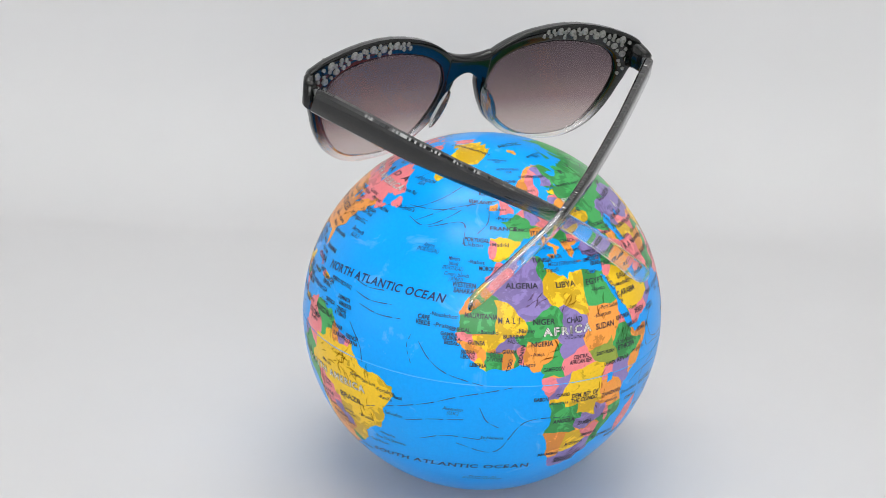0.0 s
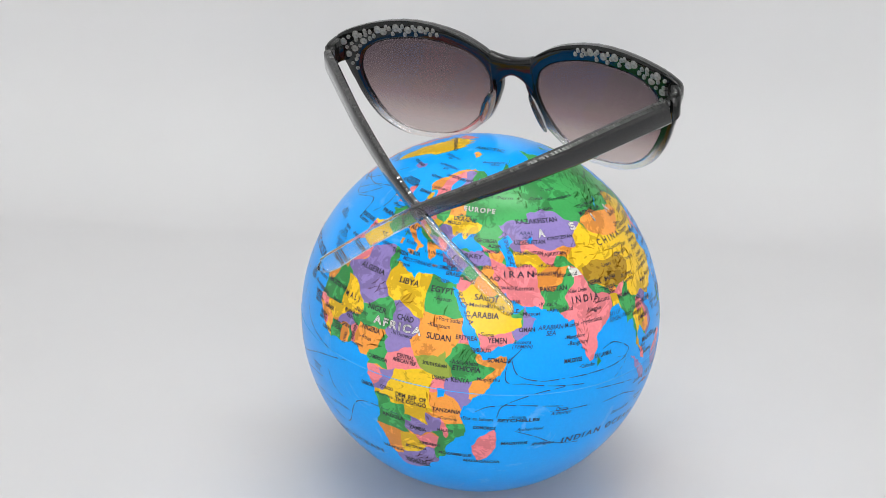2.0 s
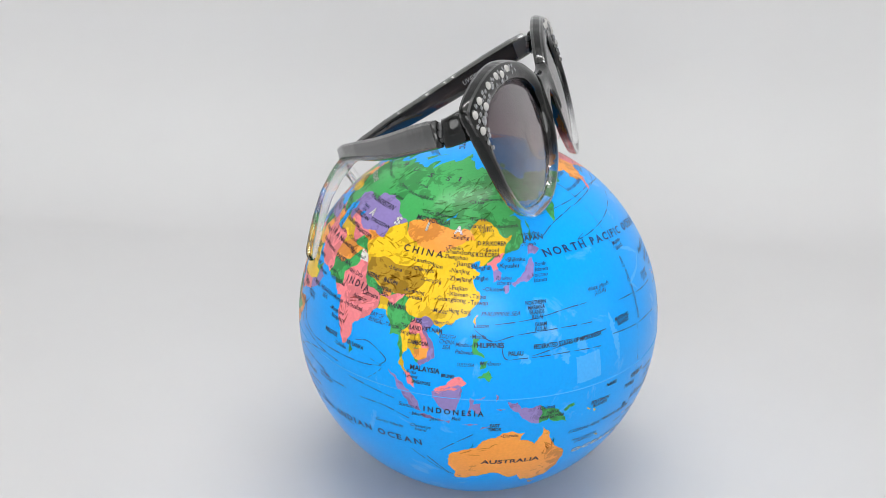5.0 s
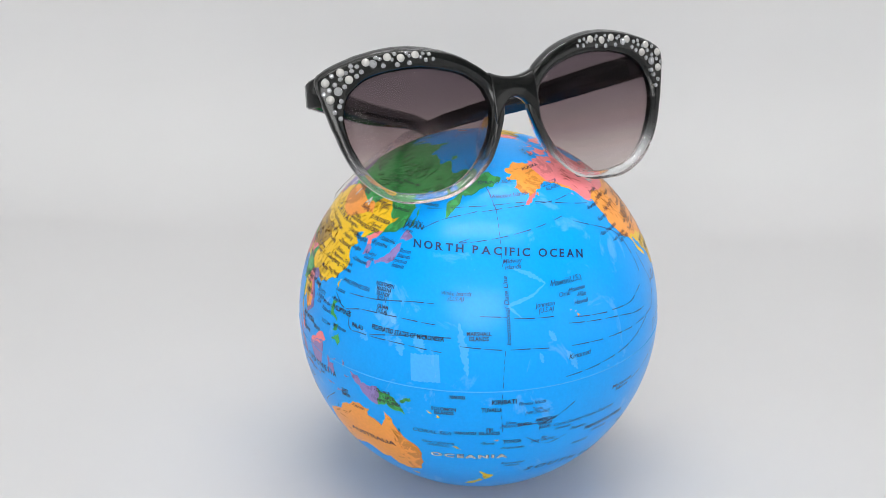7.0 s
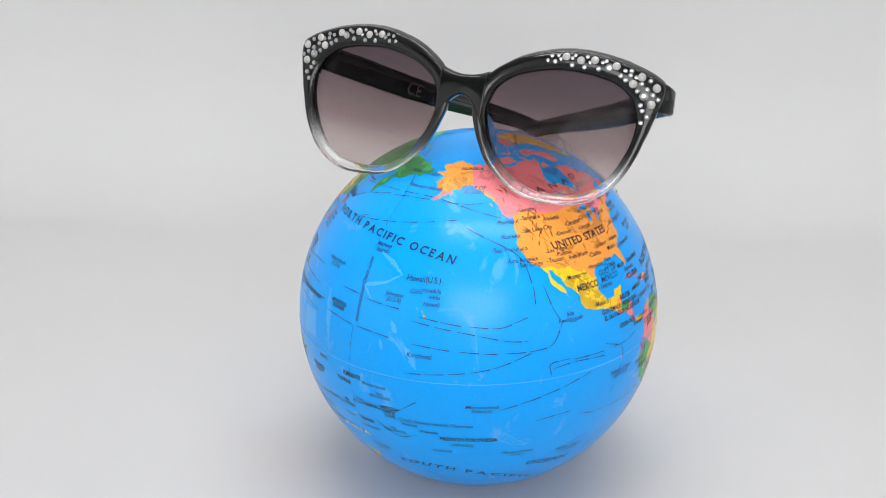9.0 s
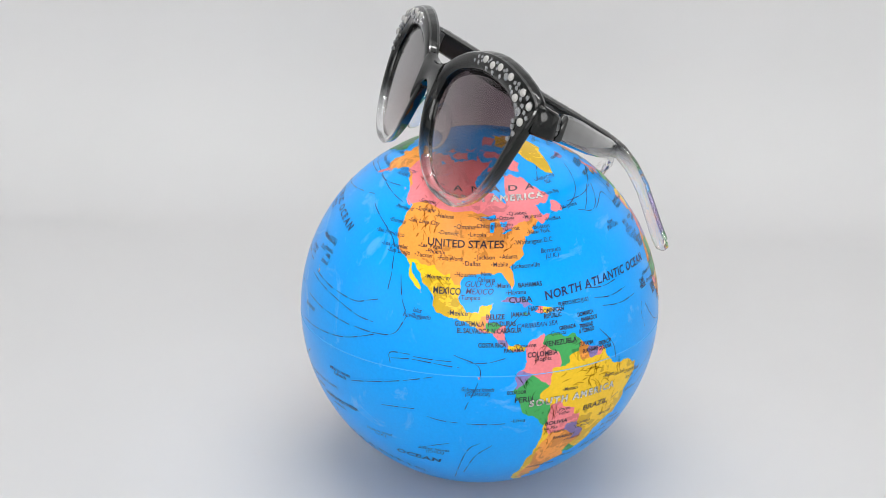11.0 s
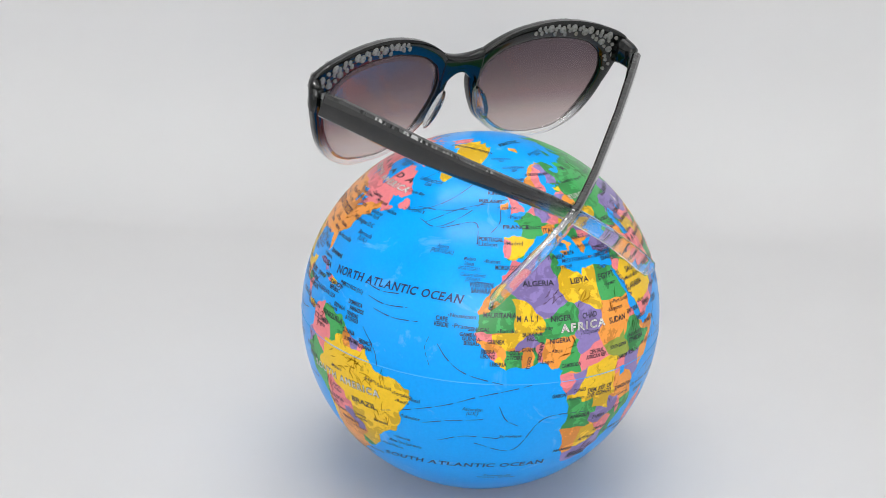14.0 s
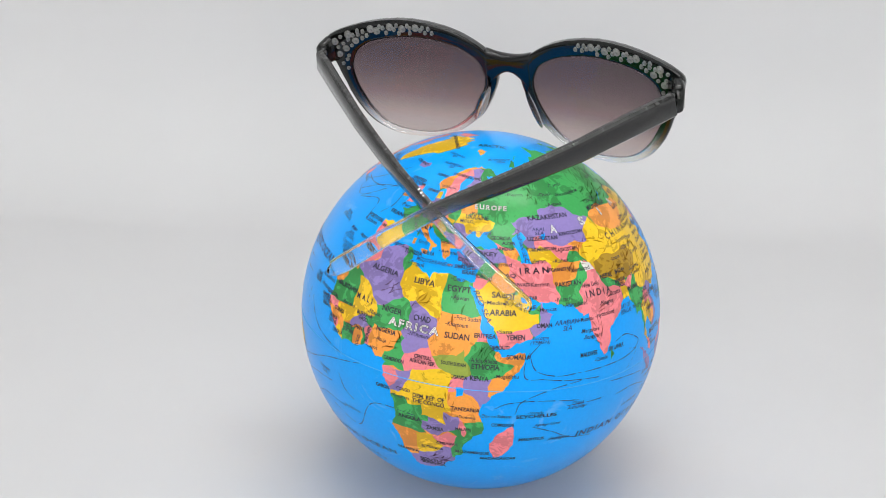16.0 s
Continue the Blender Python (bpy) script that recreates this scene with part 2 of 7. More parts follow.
def build_curtain():
    """White front curtain of the photo tent, with the round opening through which the camera looks."""
    cx, cz, r, y, half, top, n = -0.015, 0.345, 0.165, -0.515, 0.48, 0.66, 64
    loops = []
    for yy in (y, y - 0.003):
        inner, outer = [], []
        for k in range(n):
            a = 2 * math.pi * k / n
            c, s = math.cos(a), math.sin(a)
            inner.append((cx + r * c, yy, cz + r * s))
            reach = min((half - cx * (1 if c > 0 else -1)) / max(abs(c), 1e-6), ((top - cz) if s > 0 else cz - 0.002) / max(abs(s), 1e-6))
            outer.append((cx + reach * c, yy, cz + reach * s))
        loops += [inner, outer]
    order = [loops[0], loops[1], loops[3], loops[2]]
    me = mesh_of("curtain", *sweep(order, closed_ends=False, ring=True), CLOTH, smooth=False)
    tagged(new("wall_curtain", me), "white fabric front of the photo tent with a round opening", "curtain", kind="structure")


def build_light_bars():
    bar = box_mesh("bar", (-0.45, -0.016, 0.664), (0.45, 0.016, 0.676), WALL_PAINT, 0.001)
    post = box_mesh("post", (-0.006, -0.006, 0.0005), (0.006, 0.006, 0.664), WALL_PAINT, 0.001)
    for y in BARS:
        top = tagged(new("light_bar"), "slim white light bar lying on two posts", "light bar", "light bars of the tent")
        top.location = (0, y, 0)
        part("bar", bar, top)
        for x in (-0.44, 0.44):
            part("post", post, top).location = (x, 0, 0)


build_backdrop()
build_room()
build_curtain()
build_light_bars()

# ---- sunglasses ----
# local axes: x along the brow, y forward, z up; origin midway between the lens bottoms
GL_TURN = 26.31
GL_F, GL_Z = 0.37, 0.80                    # of the origin, in radii
ZC, VS, US, UC = 1.156, 0.923, 0.945, 0.516
INNER = [(-0.381, 0), (-0.338, -0.091), (-0.287, -0.166), (-0.227, -0.227), (-0.157, -0.273), (-0.08, -0.300), (0, -0.308), (0.082, -0.304), (0.167, -0.289), (0.246, -0.246), (0.306, -0.177),
         (0.350, -0.094), (0.385, 0), (0.396, 0.106), (0.358, 0.207), (0.275, 0.275), (0.177, 0.307), (0.086, 0.322), (0, 0.330), (-0.087, 0.325), (-0.178, 0.308), (-0.276, 0.276), (-0.363, 0.210), (-0.400, 0.107)]
# the rim's outer radius over the angle in degrees
OUTER = [(-180, .442), (-168, .413), (-156, .397), (-144, .373), (-132, .363), (-120, .356), (-108, .351), (-96, .346), (-84, .351), (-72, .367), (-60, .381), (-48, .395), (-36, .409), (-24, .417), (-12, .429),
         (0, .448), (12, .490), (20, .535), (26, .580), (30, .597), (36, .571), (48, .518), (60, .481), (72, .458), (84, .446), (96, .441), (108, .444), (120, .458), (132, .475), (144, .499), (156, .507), (168, .485)]


def polar(points):
    """A smooth radius over the angle, from points round a centre."""
    pa = sorted((math.atan2(v, u), math.hypot(u, v)) for u, v in points)
    a = np.array([x[0] for x in pa])
    r = np.array([x[1] for x in pa])
    a3, r3 = np.concatenate([a - 2 * math.pi, a, a + 2 * math.pi]), np.tile(r, 3)
    g = np.linspace(-math.pi, math.pi, 361)[:-1]
    v = np.interp(g, a3, r3)
    ker = np.array([1, 3, 5, 6, 5, 3, 1.0])
    ker /= ker.sum()
    v = np.convolve(np.concatenate([v[-3:], v, v[:3]]), ker, "valid")
    return lambda ang: float(np.interp((ang + math.pi) % (2 * math.pi) - math.pi, np.append(g, math.pi), np.append(v, v[0])))


R_IN, R_OUT = polar(INNER), polar([(r * math.cos(radians(a)), r * math.sin(radians(a))) for a, r in OUTER])


def local(u, f, z):
    return Vector((u * R, (f - GL_F) * R, (z - GL_Z) * R))


def front_depth(u, z):
    """How far forward the curved front lies at u and z, in radii."""
    low = 1.18 - z
    return 0.3431 - 0.1443 * u * u + 0.3653 * low - 0.2141 * low * low


def set_on(u, f, z):
    """The front sits a little aside and turned on its temples."""
    u += 0.0098
    c, s = math.cos(radians(0.627)), math.sin(radians(0.627))
    return local(u * c - f * s, u * s + f * c, z)


def front_point(side, u, v, depth):
    """A point of the curved front: u outward from the lens centre, v up, depth forward, all in radii."""
    uu, z = UC + u * US, ZC + v * VS
    return set_on(side * uu, front_depth(uu, z) + depth, z)


RIM_FRONT = 0.056                          # the rim stands forward of the lens by this


def rim_mesh(side):
    rnd = random.Random(4)
    prof = [(0.0, -0.012), (0.12, -0.018), (0.5, -0.02), (0.88, -0.016), (0.97, -0.008), (1, 0.006), (1, 0.040), (0.97, 0.050), (0.88, RIM_FRONT), (0.55, 0.058), (0.28, 0.050), (0.1, 0.034), (0.02, 0.020), (0, 0.008)]
    secs = []
    for k in range(180):
        a = 2 * math.pi * k / 180
        ri, ro = R_IN(a), R_OUT(a)
        thin = 0.82 + 0.18 * math.sin(a)
        ring = []
        for i, (w, d) in enumerate(prof):
            r = ri + (ro - ri) * w
            if i in (5, 6) and 10 <= k <= 80:         # a slightly rippled brow
                r, d = r + rnd.uniform(-0.0008, 0.0008), d + rnd.uniform(-0.0008, 0.0008)
            ring.append(front_point(side, r * math.cos(a), r * math.sin(a), d * thin))
        secs.append(ring)
    return polish(mesh_of("rim", *sweep(secs, ring=True), FRAME), len(prof), (4, 6), lambda k: 10 <= k <= 80, 180)


def lens_mesh(side):
    verts, faces, n, m = [], [], 72, 8
    for face, depth in ((0, 0.006), (1, -0.008)):
        for j in range(m + 1):
            s = 1.02 * j / m
            for k in range(n):
                a = 2 * math.pi * k / n
                r = R_IN(a) * s
                verts.append(front_point(side, r * math.cos(a), r * math.sin(a), depth + 0.012 * (1 - s * s)))
    o = (m + 1) * n
    for base in (0, o):
        for j in range(m):
            for k in range(n):
                k2 = (k + 1) % n
                if j:
                    faces.append((base + j * n + k, base + j * n + k2, base + (j + 1) * n + k2, base + (j + 1) * n + k))
                else:
                    faces.append((base, base + n + k, base + n + k2))
    faces += [(m * n + k, m * n + (k + 1) % n, o + m * n + (k + 1) % n, o + m * n + k) for k in range(n)]
    me = mesh_of("lens", verts, faces, LENS)
    return me


def bridge_mesh():
    secs = []
    for i in range(33):
        u = -0.125 + 0.25 * i / 32
        top, bot = 1.394 + 1.6 * u * u, 1.296 - 8.5 * u * u
        ring = []
        for w, d in ((0, 0.0), (0.06, -0.012), (0.2, -0.018), (0.8, -0.018), (0.94, -0.012), (1, 0.0), (1, 0.035), (0.95, 0.047), (0.85, 0.053), (0.15, 0.053), (0.05, 0.047), (0, 0.035)):
            z = bot + (top - bot) * w
            ring.append(set_on(u, front_depth(u, z) + d, z + d * 0.25))
        secs.append(ring)
    return mesh_of("bridge", *sweep(secs), FRAME)


def rounded_section(c, hdir, tdir, hh, tt):
    out = []
    for a, b in ((-1, -0.5), (-0.8, -1), (0.8, -1), (1, -0.5), (1, 0.5), (0.8, 1), (-0.8, 1), (-1, 0.5)):
        out.append(c + hdir * (a * hh) + tdir * (b * tt))
    return out


def endpiece_mesh(side):
    pts = [(0.955, 0.135, 1.368, 0.076), (0.985, 0.10, 1.355, 0.074), (1.002, 0.06, 1.335, 0.069), (1.000, 0.03, 1.322, 0.066)]
    secs = []
    for u, f, z, hh in pts:
        secs.append(rounded_section(local(side * u, f, z), Vector((0, -0.2, 0.98)) * R, Vector((side, 0.25, 0)).normalized() * R, hh, 0.030))
    return mesh_of("endpiece", *sweep(secs), FRAME)


TEMPLE_PATH = [(0.990, 0.00, 1.350, 0.074, 0.024), (0.93, -0.055, 1.318, 0.078, 0.024), (0.80, -0.17, 1.245, 0.078, 0.022), (0.613, -0.33, 1.140, 0.074, 0.020),
               (0.42, -0.485, 1.045, 0.066, 0.019), (0.25, -0.62, 0.968, 0.058, 0.018), (0.10, -0.725, 0.900, 0.052, 0.018), (0.0, -0.785, 0.845, 0.049, 0.018),
               (-0.10, -0.815, 0.775, 0.048, 0.018), (-0.22, -0.825, 0.685, 0.049, 0.018), (-0.35, -0.815, 0.575, 0.052, 0.017), (-0.45, -0.800, 0.485, 0.055, 0.016),
               (-0.50, -0.790, 0.437, 0.050, 0.015), (-0.518, -0.786, 0.418, 0.036, 0.012), (-0.526, -0.784, 0.409, 0.015, 0.006)]


def temple_frame(side, s):
    """Centre, length, height and thickness directions of a temple at s from 0 to 1."""
    path = np.array(TEMPLE_PATH)
    k = np.linspace(0, 1, len(path))
    lift = (-0.022 if side > 0 else 0.022)

    def at(x):
        x = min(max(x, 0), 1)
        q = [float(np.interp(x, k, path[:, c])) for c in range(5)]
        b = math.exp(-((x - 0.5) / 0.16) ** 2)
        e = max(0.0, (x - 0.5) / 0.5) ** 1.3
        du, df, dz = (0.0, -0.090, 0.062) if side > 0 else (-0.018, -0.022, 0.014)
        hs = 0.89
        return Vector((side * (q[0] + du * e), q[1] + lift * b + df * e, q[2] + lift * -0.35 * b + dz * e - max(0.0, 0.036 - 0.034 * x))), q[3] * hs, q[4]
    c, hh, tt = at(s)
    lo, hi = at(s - 0.05)[0], at(s + 0.05)[0]
    t = (hi - lo).normalized()
    up = Vector((0, -0.228, 0.974))
    h = (up - t * up.dot(t)).normalized()
    return c, t, h, t.cross(h).normalized(), hh, tt


def barrel_mesh(radius, height, at):
    """A short upright hinge barrel with softened rims."""
    bm = bmesh.new()
    bmesh.ops.create_cone(bm, cap_ends=True, segments=16, radius1=radius, radius2=radius, depth=height)
    bmesh.ops.bevel(bm, geom=[e for e in bm.edges if abs(e.verts[0].co.z - e.verts[1].co.z) < 1e-7], offset=radius * 0.2, segments=2, affect="EDGES")
    bmesh.ops.translate(bm, verts=bm.verts, vec=at)
    me = bpy.data.meshes.new("hinge_barrel")
    bm.to_mesh(me)
    bm.free()
    me.materials.append(STEEL)
    return me


def polish(me, loop, sides, spans, last):
    """Gives the rippled edge between some sides of a swept mesh a flat, polished look up to a section."""
    me.materials.append(POLISHED)
    for p in me.polygons:
        if p.index < last * loop and p.index % loop in sides and spans(p.index // loop):
            p.material_index, p.use_smooth = 1, False
    return me


def temple_mesh(side):
    secs = []
    rnd = random.Random(8)
    for i in range(361):
        s = i / 360
        c, t, h, n, hh, tt = temple_frame(side, s)
        ring = rounded_section(c, h, n, hh, tt)
        if i < 190:
            for k in (3, 4):                          # uneven, glinting upper edge
                ring[k] = ring[k] + h * rnd.uniform(-0.0008, 0.0008) + n * rnd.uniform(-0.0008, 0.0008)
        secs.append([local(*q) for q in ring])
    return polish(mesh_of("temple", *sweep(secs), TEMPLE), 8, (2, 3, 4), lambda i: i < 180, 360)


def ball_mesh(name, radius, material, squash=(1, 1, 1), seg=14, rings=8, at=(0, 0, 0)):
    bm = bmesh.new()
    bmesh.ops.create_uvsphere(bm, u_segments=seg, v_segments=rings, radius=radius)
    for v in bm.verts:
        v.co = Vector((v.co.x * squash[0] + at[0], v.co.y * squash[1] + at[1], v.co.z * squash[2] + at[2]))
    me = bpy.data.meshes.new(name)
    bm.to_mesh(me)
    bm.free()
    me.materials.append(material)
    me.polygons.foreach_set("use_smooth", [True] * len(me.polygons))
    return me


def stone_mesh(name, radius, material, sides, dome, cut=False, rise=0.0):
    """A set stone (y is forward): a round or cut head in front, and behind it the long shape that shows through the frame up to its top edge."""
    rows = [(0.0, dome), (0.35, dome * 0.95), (0.62, dome * 0.80), (0.85, dome * 0.5), (1.0, 0.05), (0.95, -0.1)]
    if cut:
        rows = [(0.0, dome * 0.9), (0.52, dome * 0.9), (0.60, dome * 0.72), (0.98, dome * 0.25), (1.0, 0.05), (0.95, -0.1)]
    verts, faces = [], []
    for rr, y in rows:
        for k in range(sides):
            a = 2 * math.pi * (k + (0.5 if cut and rr == 0.98 else 0)) / sides
            verts.append((radius * rr * math.cos(a), radius * y, radius * rr * math.sin(a)))
    for rr, y in ((0.95, -0.0008), (0.98, -0.0038), (0.96, -0.0050), (0.75, -0.0054), (0, -0.0055)):
        for k in range(sides):
            a = 2 * math.pi * k / sides
            up = rise * max(0.0, math.sin(a)) ** 0.5
            verts.append((radius * rr * math.cos(a), y, radius * rr * math.sin(a) + (up if y < -0.001 else 0.0)))
    n = len(rows) + 5
    for j in range(n - 1):
        for k in range(sides):
            k2 = (k + 1) % sides
            faces.append((j * sides + k, j * sides + k2, (j + 1) * sides + k2, (j + 1) * sides + k))
    me = mesh_of(name, verts, faces, material, smooth=not cut)
    me.materials.append(SMOKED_STONE)
    for p in me.polygons:
        p.material_index = 1 if p.center.y < -0.0004 else 0
    return me


# stones on one brow: outward and up from the lens centre, in radii
PEARLS = [(.410, .349), (.478, .285), (.465, .204), (.356, .300), (.268, .399), (.145, .414), (.070, .397), (-.010, .418)]
BIG_CRYSTALS = [(.420, .245), (.222, .372)]
SMALL_CRYSTALS = [(.498, .312), (.451, .328), (.399, .304), (.431, .277), (.464, .251), (.494, .231), (.383, .267), (.412, .197), (.424, .171), (.452, .142), (.428, .111), (.367, .333), (.335, .342), (.314, .317), (.286, .337),
                  (.305, .362), (.345, .374), (.206, .411), (.183, .394), (.167, .363), (.118, .389), (.103, .428), (.093, .366), (.038, .427), (.024, .404), (.027, .372), (-.036, .395), (-.053, .427), (-.063, .382), (-.084, .409), (-.103, .383)]


def build_sunglasses():
    top = tagged(new("sunglasses"), "oversized cat-eye sunglasses, smoky fading frame, jewelled brows, on the globe", "sunglasses")
    front = part("front_frame", rim_mesh(1), top, "smoky plastic rim fading to clear")
    front2 = part("front_frame", rim_mesh(-1), top, "smoky plastic rim fading to clear")
    part("bridge", bridge_mesh(), top)
    part("lens", lens_mesh(1), front, "brown gradient tinted lens")
    part("lens", lens_mesh(-1), front2, "brown gradient tinted lens")
    kinds = [("pearl", 0.0215 * R, PEARL, 20, 0.6, False, PEARLS), ("crystal", 0.0225 * R, CRYSTAL, 8, 0.4, True, BIG_CRYSTALS), ("crystal", 0.0125 * R, CRYSTAL, 7, 0.45, True, SMALL_CRYSTALS)]
    stones = [(k[0], stone_mesh(*k[:6]), stone_mesh(*k[:6], rise=0.008 * R), k[6]) for k in kinds]
    for side, rim in ((1, front), (-1, front2)):
        part("endpiece", endpiece_mesh(side), rim)
        for name, low, tall, places in stones:
            for u, v in places:
                edge = R_OUT(math.atan2(v, u)) - (0.034 if name == "pearl" else 0.026)
                k = min(1.0, edge / math.hypot(u, v))
                u, v = u * k, v * k
                p0, out = front_point(side, u, v, 0.054), Vector((side * 0.22, 1, 0.24))
                near_top = R_OUT(math.atan2(v, u)) - math.hypot(u, v) < 0.085 and u < 0.42
                ob = part(name, tall if near_top else low, rim)
                ob.matrix_local = Matrix.Translation(p0) @ out.to_track_quat("Y", "Z").to_matrix().to_4x4()
        pad = part("nose_pad", ball_mesh("nose_pad", R, FRAME_PAD, (0.015, 0.062, 0.125), 24, 14), rim, "clear moulded nose pad")
        pad.matrix_local = Matrix.Translation(set_on(side * 0.150, 0.315, 1.100)) @ pose(0, 0, 0, 16, side * -25, side * 14)
        arm = part("temple", temple_mesh(side), top, "grey temple arm fading to a clear tip")
        c, t, h, n, _, tt = temple_frame(side, 0.035)
        inner = n if n.dot(Vector((-side, 0, 0))) > 0 else -n
        plate = [local(*q) for k in (-0.05, 0.05) for q in rounded_section(c + t * k + inner * tt, h, inner, 0.048, 0.006)]
        part("hinge_plate", mesh_of("hinge_plate", *sweep([plate[:8], plate[8:]]), SMOKED_PLATE, smooth=False), arm, "grey plate of the hinge")
        q = local(side * 0.975, 0.012, 1.315)
        for dz in (-0.036, 0.0, 0.036):
            part("hinge_barrel", barrel_mesh(0.017 * R, 0.031 * R, q + Vector((0, 0, dz * R))), arm)
    return top


sunglasses = build_sunglasses()

# ---- globe ----
OCEAN = printed("ocean_blue", (0.0, 0.36, 1.0), scuffs=0.22)
INKS = {"Y": printed("yellow_print", (0.90, 0.58, 0.02), 0.55), "O": printed("orange_print", (0.93, 0.36, 0.06), 0.55),
        "P": printed("pink_print", (0.88, 0.24, 0.27), 0.4), "V": printed("violet_print", (0.27, 0.21, 0.50), 0.45),
        "G": printed("green_print", (0.06, 0.40, 0.11), 0.6), "L": printed("olive_print", (0.30, 0.38, 0.06), 0.3),
        "B": printed("brown_print", (0.45, 0.27, 0.02), 0.6), "W": printed("pale_print", (0.75, 0.75, 0.72), 0.2)}
BLACK_INK = plain("black_ink", (0.012, 0.012, 0.03), rough=0.35)
NAVY_INK = plain("navy_ink", (0.01, 0.02, 0.10), rough=0.35)


def see_through_ink(name, colour):
    """Thin ink that lets the print below show."""
    m, nt, out = nodes(name)
    tr = nt.nodes.new("ShaderNodeBsdfTransparent")
    tc = nt.nodes.new("ShaderNodeTexCoord")
    no = add(nt, "ShaderNodeTexNoise", Scale=220, Detail=2.0)
    nt.links.new(tc.outputs["Object"], no.inputs["Vector"])
    col = ramp(nt, [(0.35, colour), (0.65, [min(1, c * 1.25) for c in colour])], no.outputs["Fac"])
    nt.links.new(col.outputs[0], tr.inputs["Color"])
    nt.links.new(tr.outputs[0], out.inputs[0])
    return m


RUBBED = printed("rubbed_blue", (0.06, 0.43, 1.0), scuffs=0.3)
HILL_INK = see_through_ink("hill_ink", (0.58, 0.52, 0.46))
WHITE_INK = plain("white_ink", (0.85, 0.85, 0.82), rough=0.35)
SEAM = plain("seam_plastic", (0.06, 0.42, 0.95), rough=0.25)
# turn of the printed map on the ball
MAP = Matrix(((0.13324, 0.99052, 0.03352), (-0.99082, 0.13235, 0.02745), (0.02275, -0.03687, 0.99906)))


def on_ball(lon, lat, h=1.0):
    a, b = radians(lon), radians(lat)
    return MAP @ Vector((math.cos(b) * math.cos(a), math.cos(b) * math.sin(a), math.sin(b))) * (R * h) + Vector((0, 0, R))


# Coasts, as longitude and latitude
AFRICA_NORTH = [(-6, 36), (-2, 35), (3, 37), (10, 37.3), (11, 35), (10, 34), (15, 32.3), (19, 30.3), (20, 32.5), (23, 32.6), (29, 31), (32.5, 31.2), (32.6, 30), (34, 27.5), (35.5, 24),
                (37.3, 20.5), (39.5, 15.5), (43, 12), (44, 10.5), (51, 11.8), (50.8, 9), (47.5, 4), (42, -1.5), (39.5, -4.5), (39, -7), (40.5, -11), (40.6, -15), (36.5, -18.5), (35, -21), (35.4, -24)]
AFRICA_SOUTH = [(32.8, -26), (32, -29), (28, -33), (25.5, -34), (20, -34.8), (18.3, -33.5), (17, -29), (14.8, -25), (14.3, -21.5), (11.8, -17.5), (13.5, -12.5), (13, -8.5), (12, -5.5), (9, -1),
                (9.7, 3.5), (8.5, 4.5), (6, 4.3), (4.3, 6.3), (1, 6), (-2.5, 5), (-4, 5.2), (-7.5, 4.4), (-11, 6.8), (-13, 8.7), (-15, 11), (-16.7, 12.5), (-17.4, 14.7), (-16.3, 17), (-17, 21),
                (-15, 24.5), (-13, 27.7), (-10, 29.5), (-9.7, 31.5), (-7, 33.8)]
EUROPE = [(-5.6, 36), (-8.9, 37), (-9.4, 38.8), (-8.8, 43.2), (-1.8, 43.4), (-1.2, 46), (-4.6, 48.4), (-1.5, 49), (1.6, 50.8), (4.5, 52.5), (8.5, 53.8), (8.2, 57), (10.5, 57.6), (11, 54.2), (14, 54),
          (19, 54.4), (21, 56), (24, 57.3), (23.5, 59.3), (30, 60), (25, 60.2), (21.5, 61), (25, 65), (22, 65.8), (17.5, 62), (18.5, 60), (16.5, 57), (14, 55.5), (12.5, 56.2), (11, 59), (8, 58), (5, 60),
          (5.5, 62.3), (11, 64.5), (15, 68.3), (20, 70), (27, 71), (31, 70), (40, 67.5), (40, 66), (33, 66.5), (37, 64), (44, 66), (44, 68.3), (54, 68.3), (60, 69)]
ARCTIC = [(68, 68.5), (67, 72), (72, 73), (74, 69), (76, 72.5), (87, 75), (104, 77.7), (113, 74), (128, 72.5), (140, 72.7), (160, 70), (170, 69.5), (180, 69), (190, 66.2), (187, 64.5), (180, 62.5), (177, 62.5),
          (170, 60), (163, 59.5), (162.5, 56), (157, 51), (155.7, 56), (163, 62), (155, 59.3), (143, 59.3), (135.5, 54.7), (141, 53), (140, 48), (135, 43.5), (131, 42.8)]
PACIFIC = [(129.5, 41), (127.5, 39.5), (129.4, 37), (129, 35.2), (126.4, 34.5), (126.5, 37.5), (125, 39.5), (121.3, 38.9), (121.5, 40.8), (118, 39), (122, 37.2), (119.3, 35), (121.8, 31.5), (121.8, 29), (118, 24.5),
           (114, 22.3), (110.3, 20.5), (108, 21.6), (105.8, 19), (108.8, 15), (109.2, 11.8), (106.7, 10), (105, 8.7), (103, 11), (100.9, 13.4), (99.4, 10), (100.4, 7), (103.4, 4.3), (104, 1.3), (101.5, 2.8),
           (100.2, 6.3), (98.4, 8.3), (98.7, 12), (97.5, 16.5), (94.3, 16), (94.4, 18.5), (91.8, 22.5), (87, 21.3), (82.2, 16.6), (80.2, 15), (80, 11), (77.5, 8)]
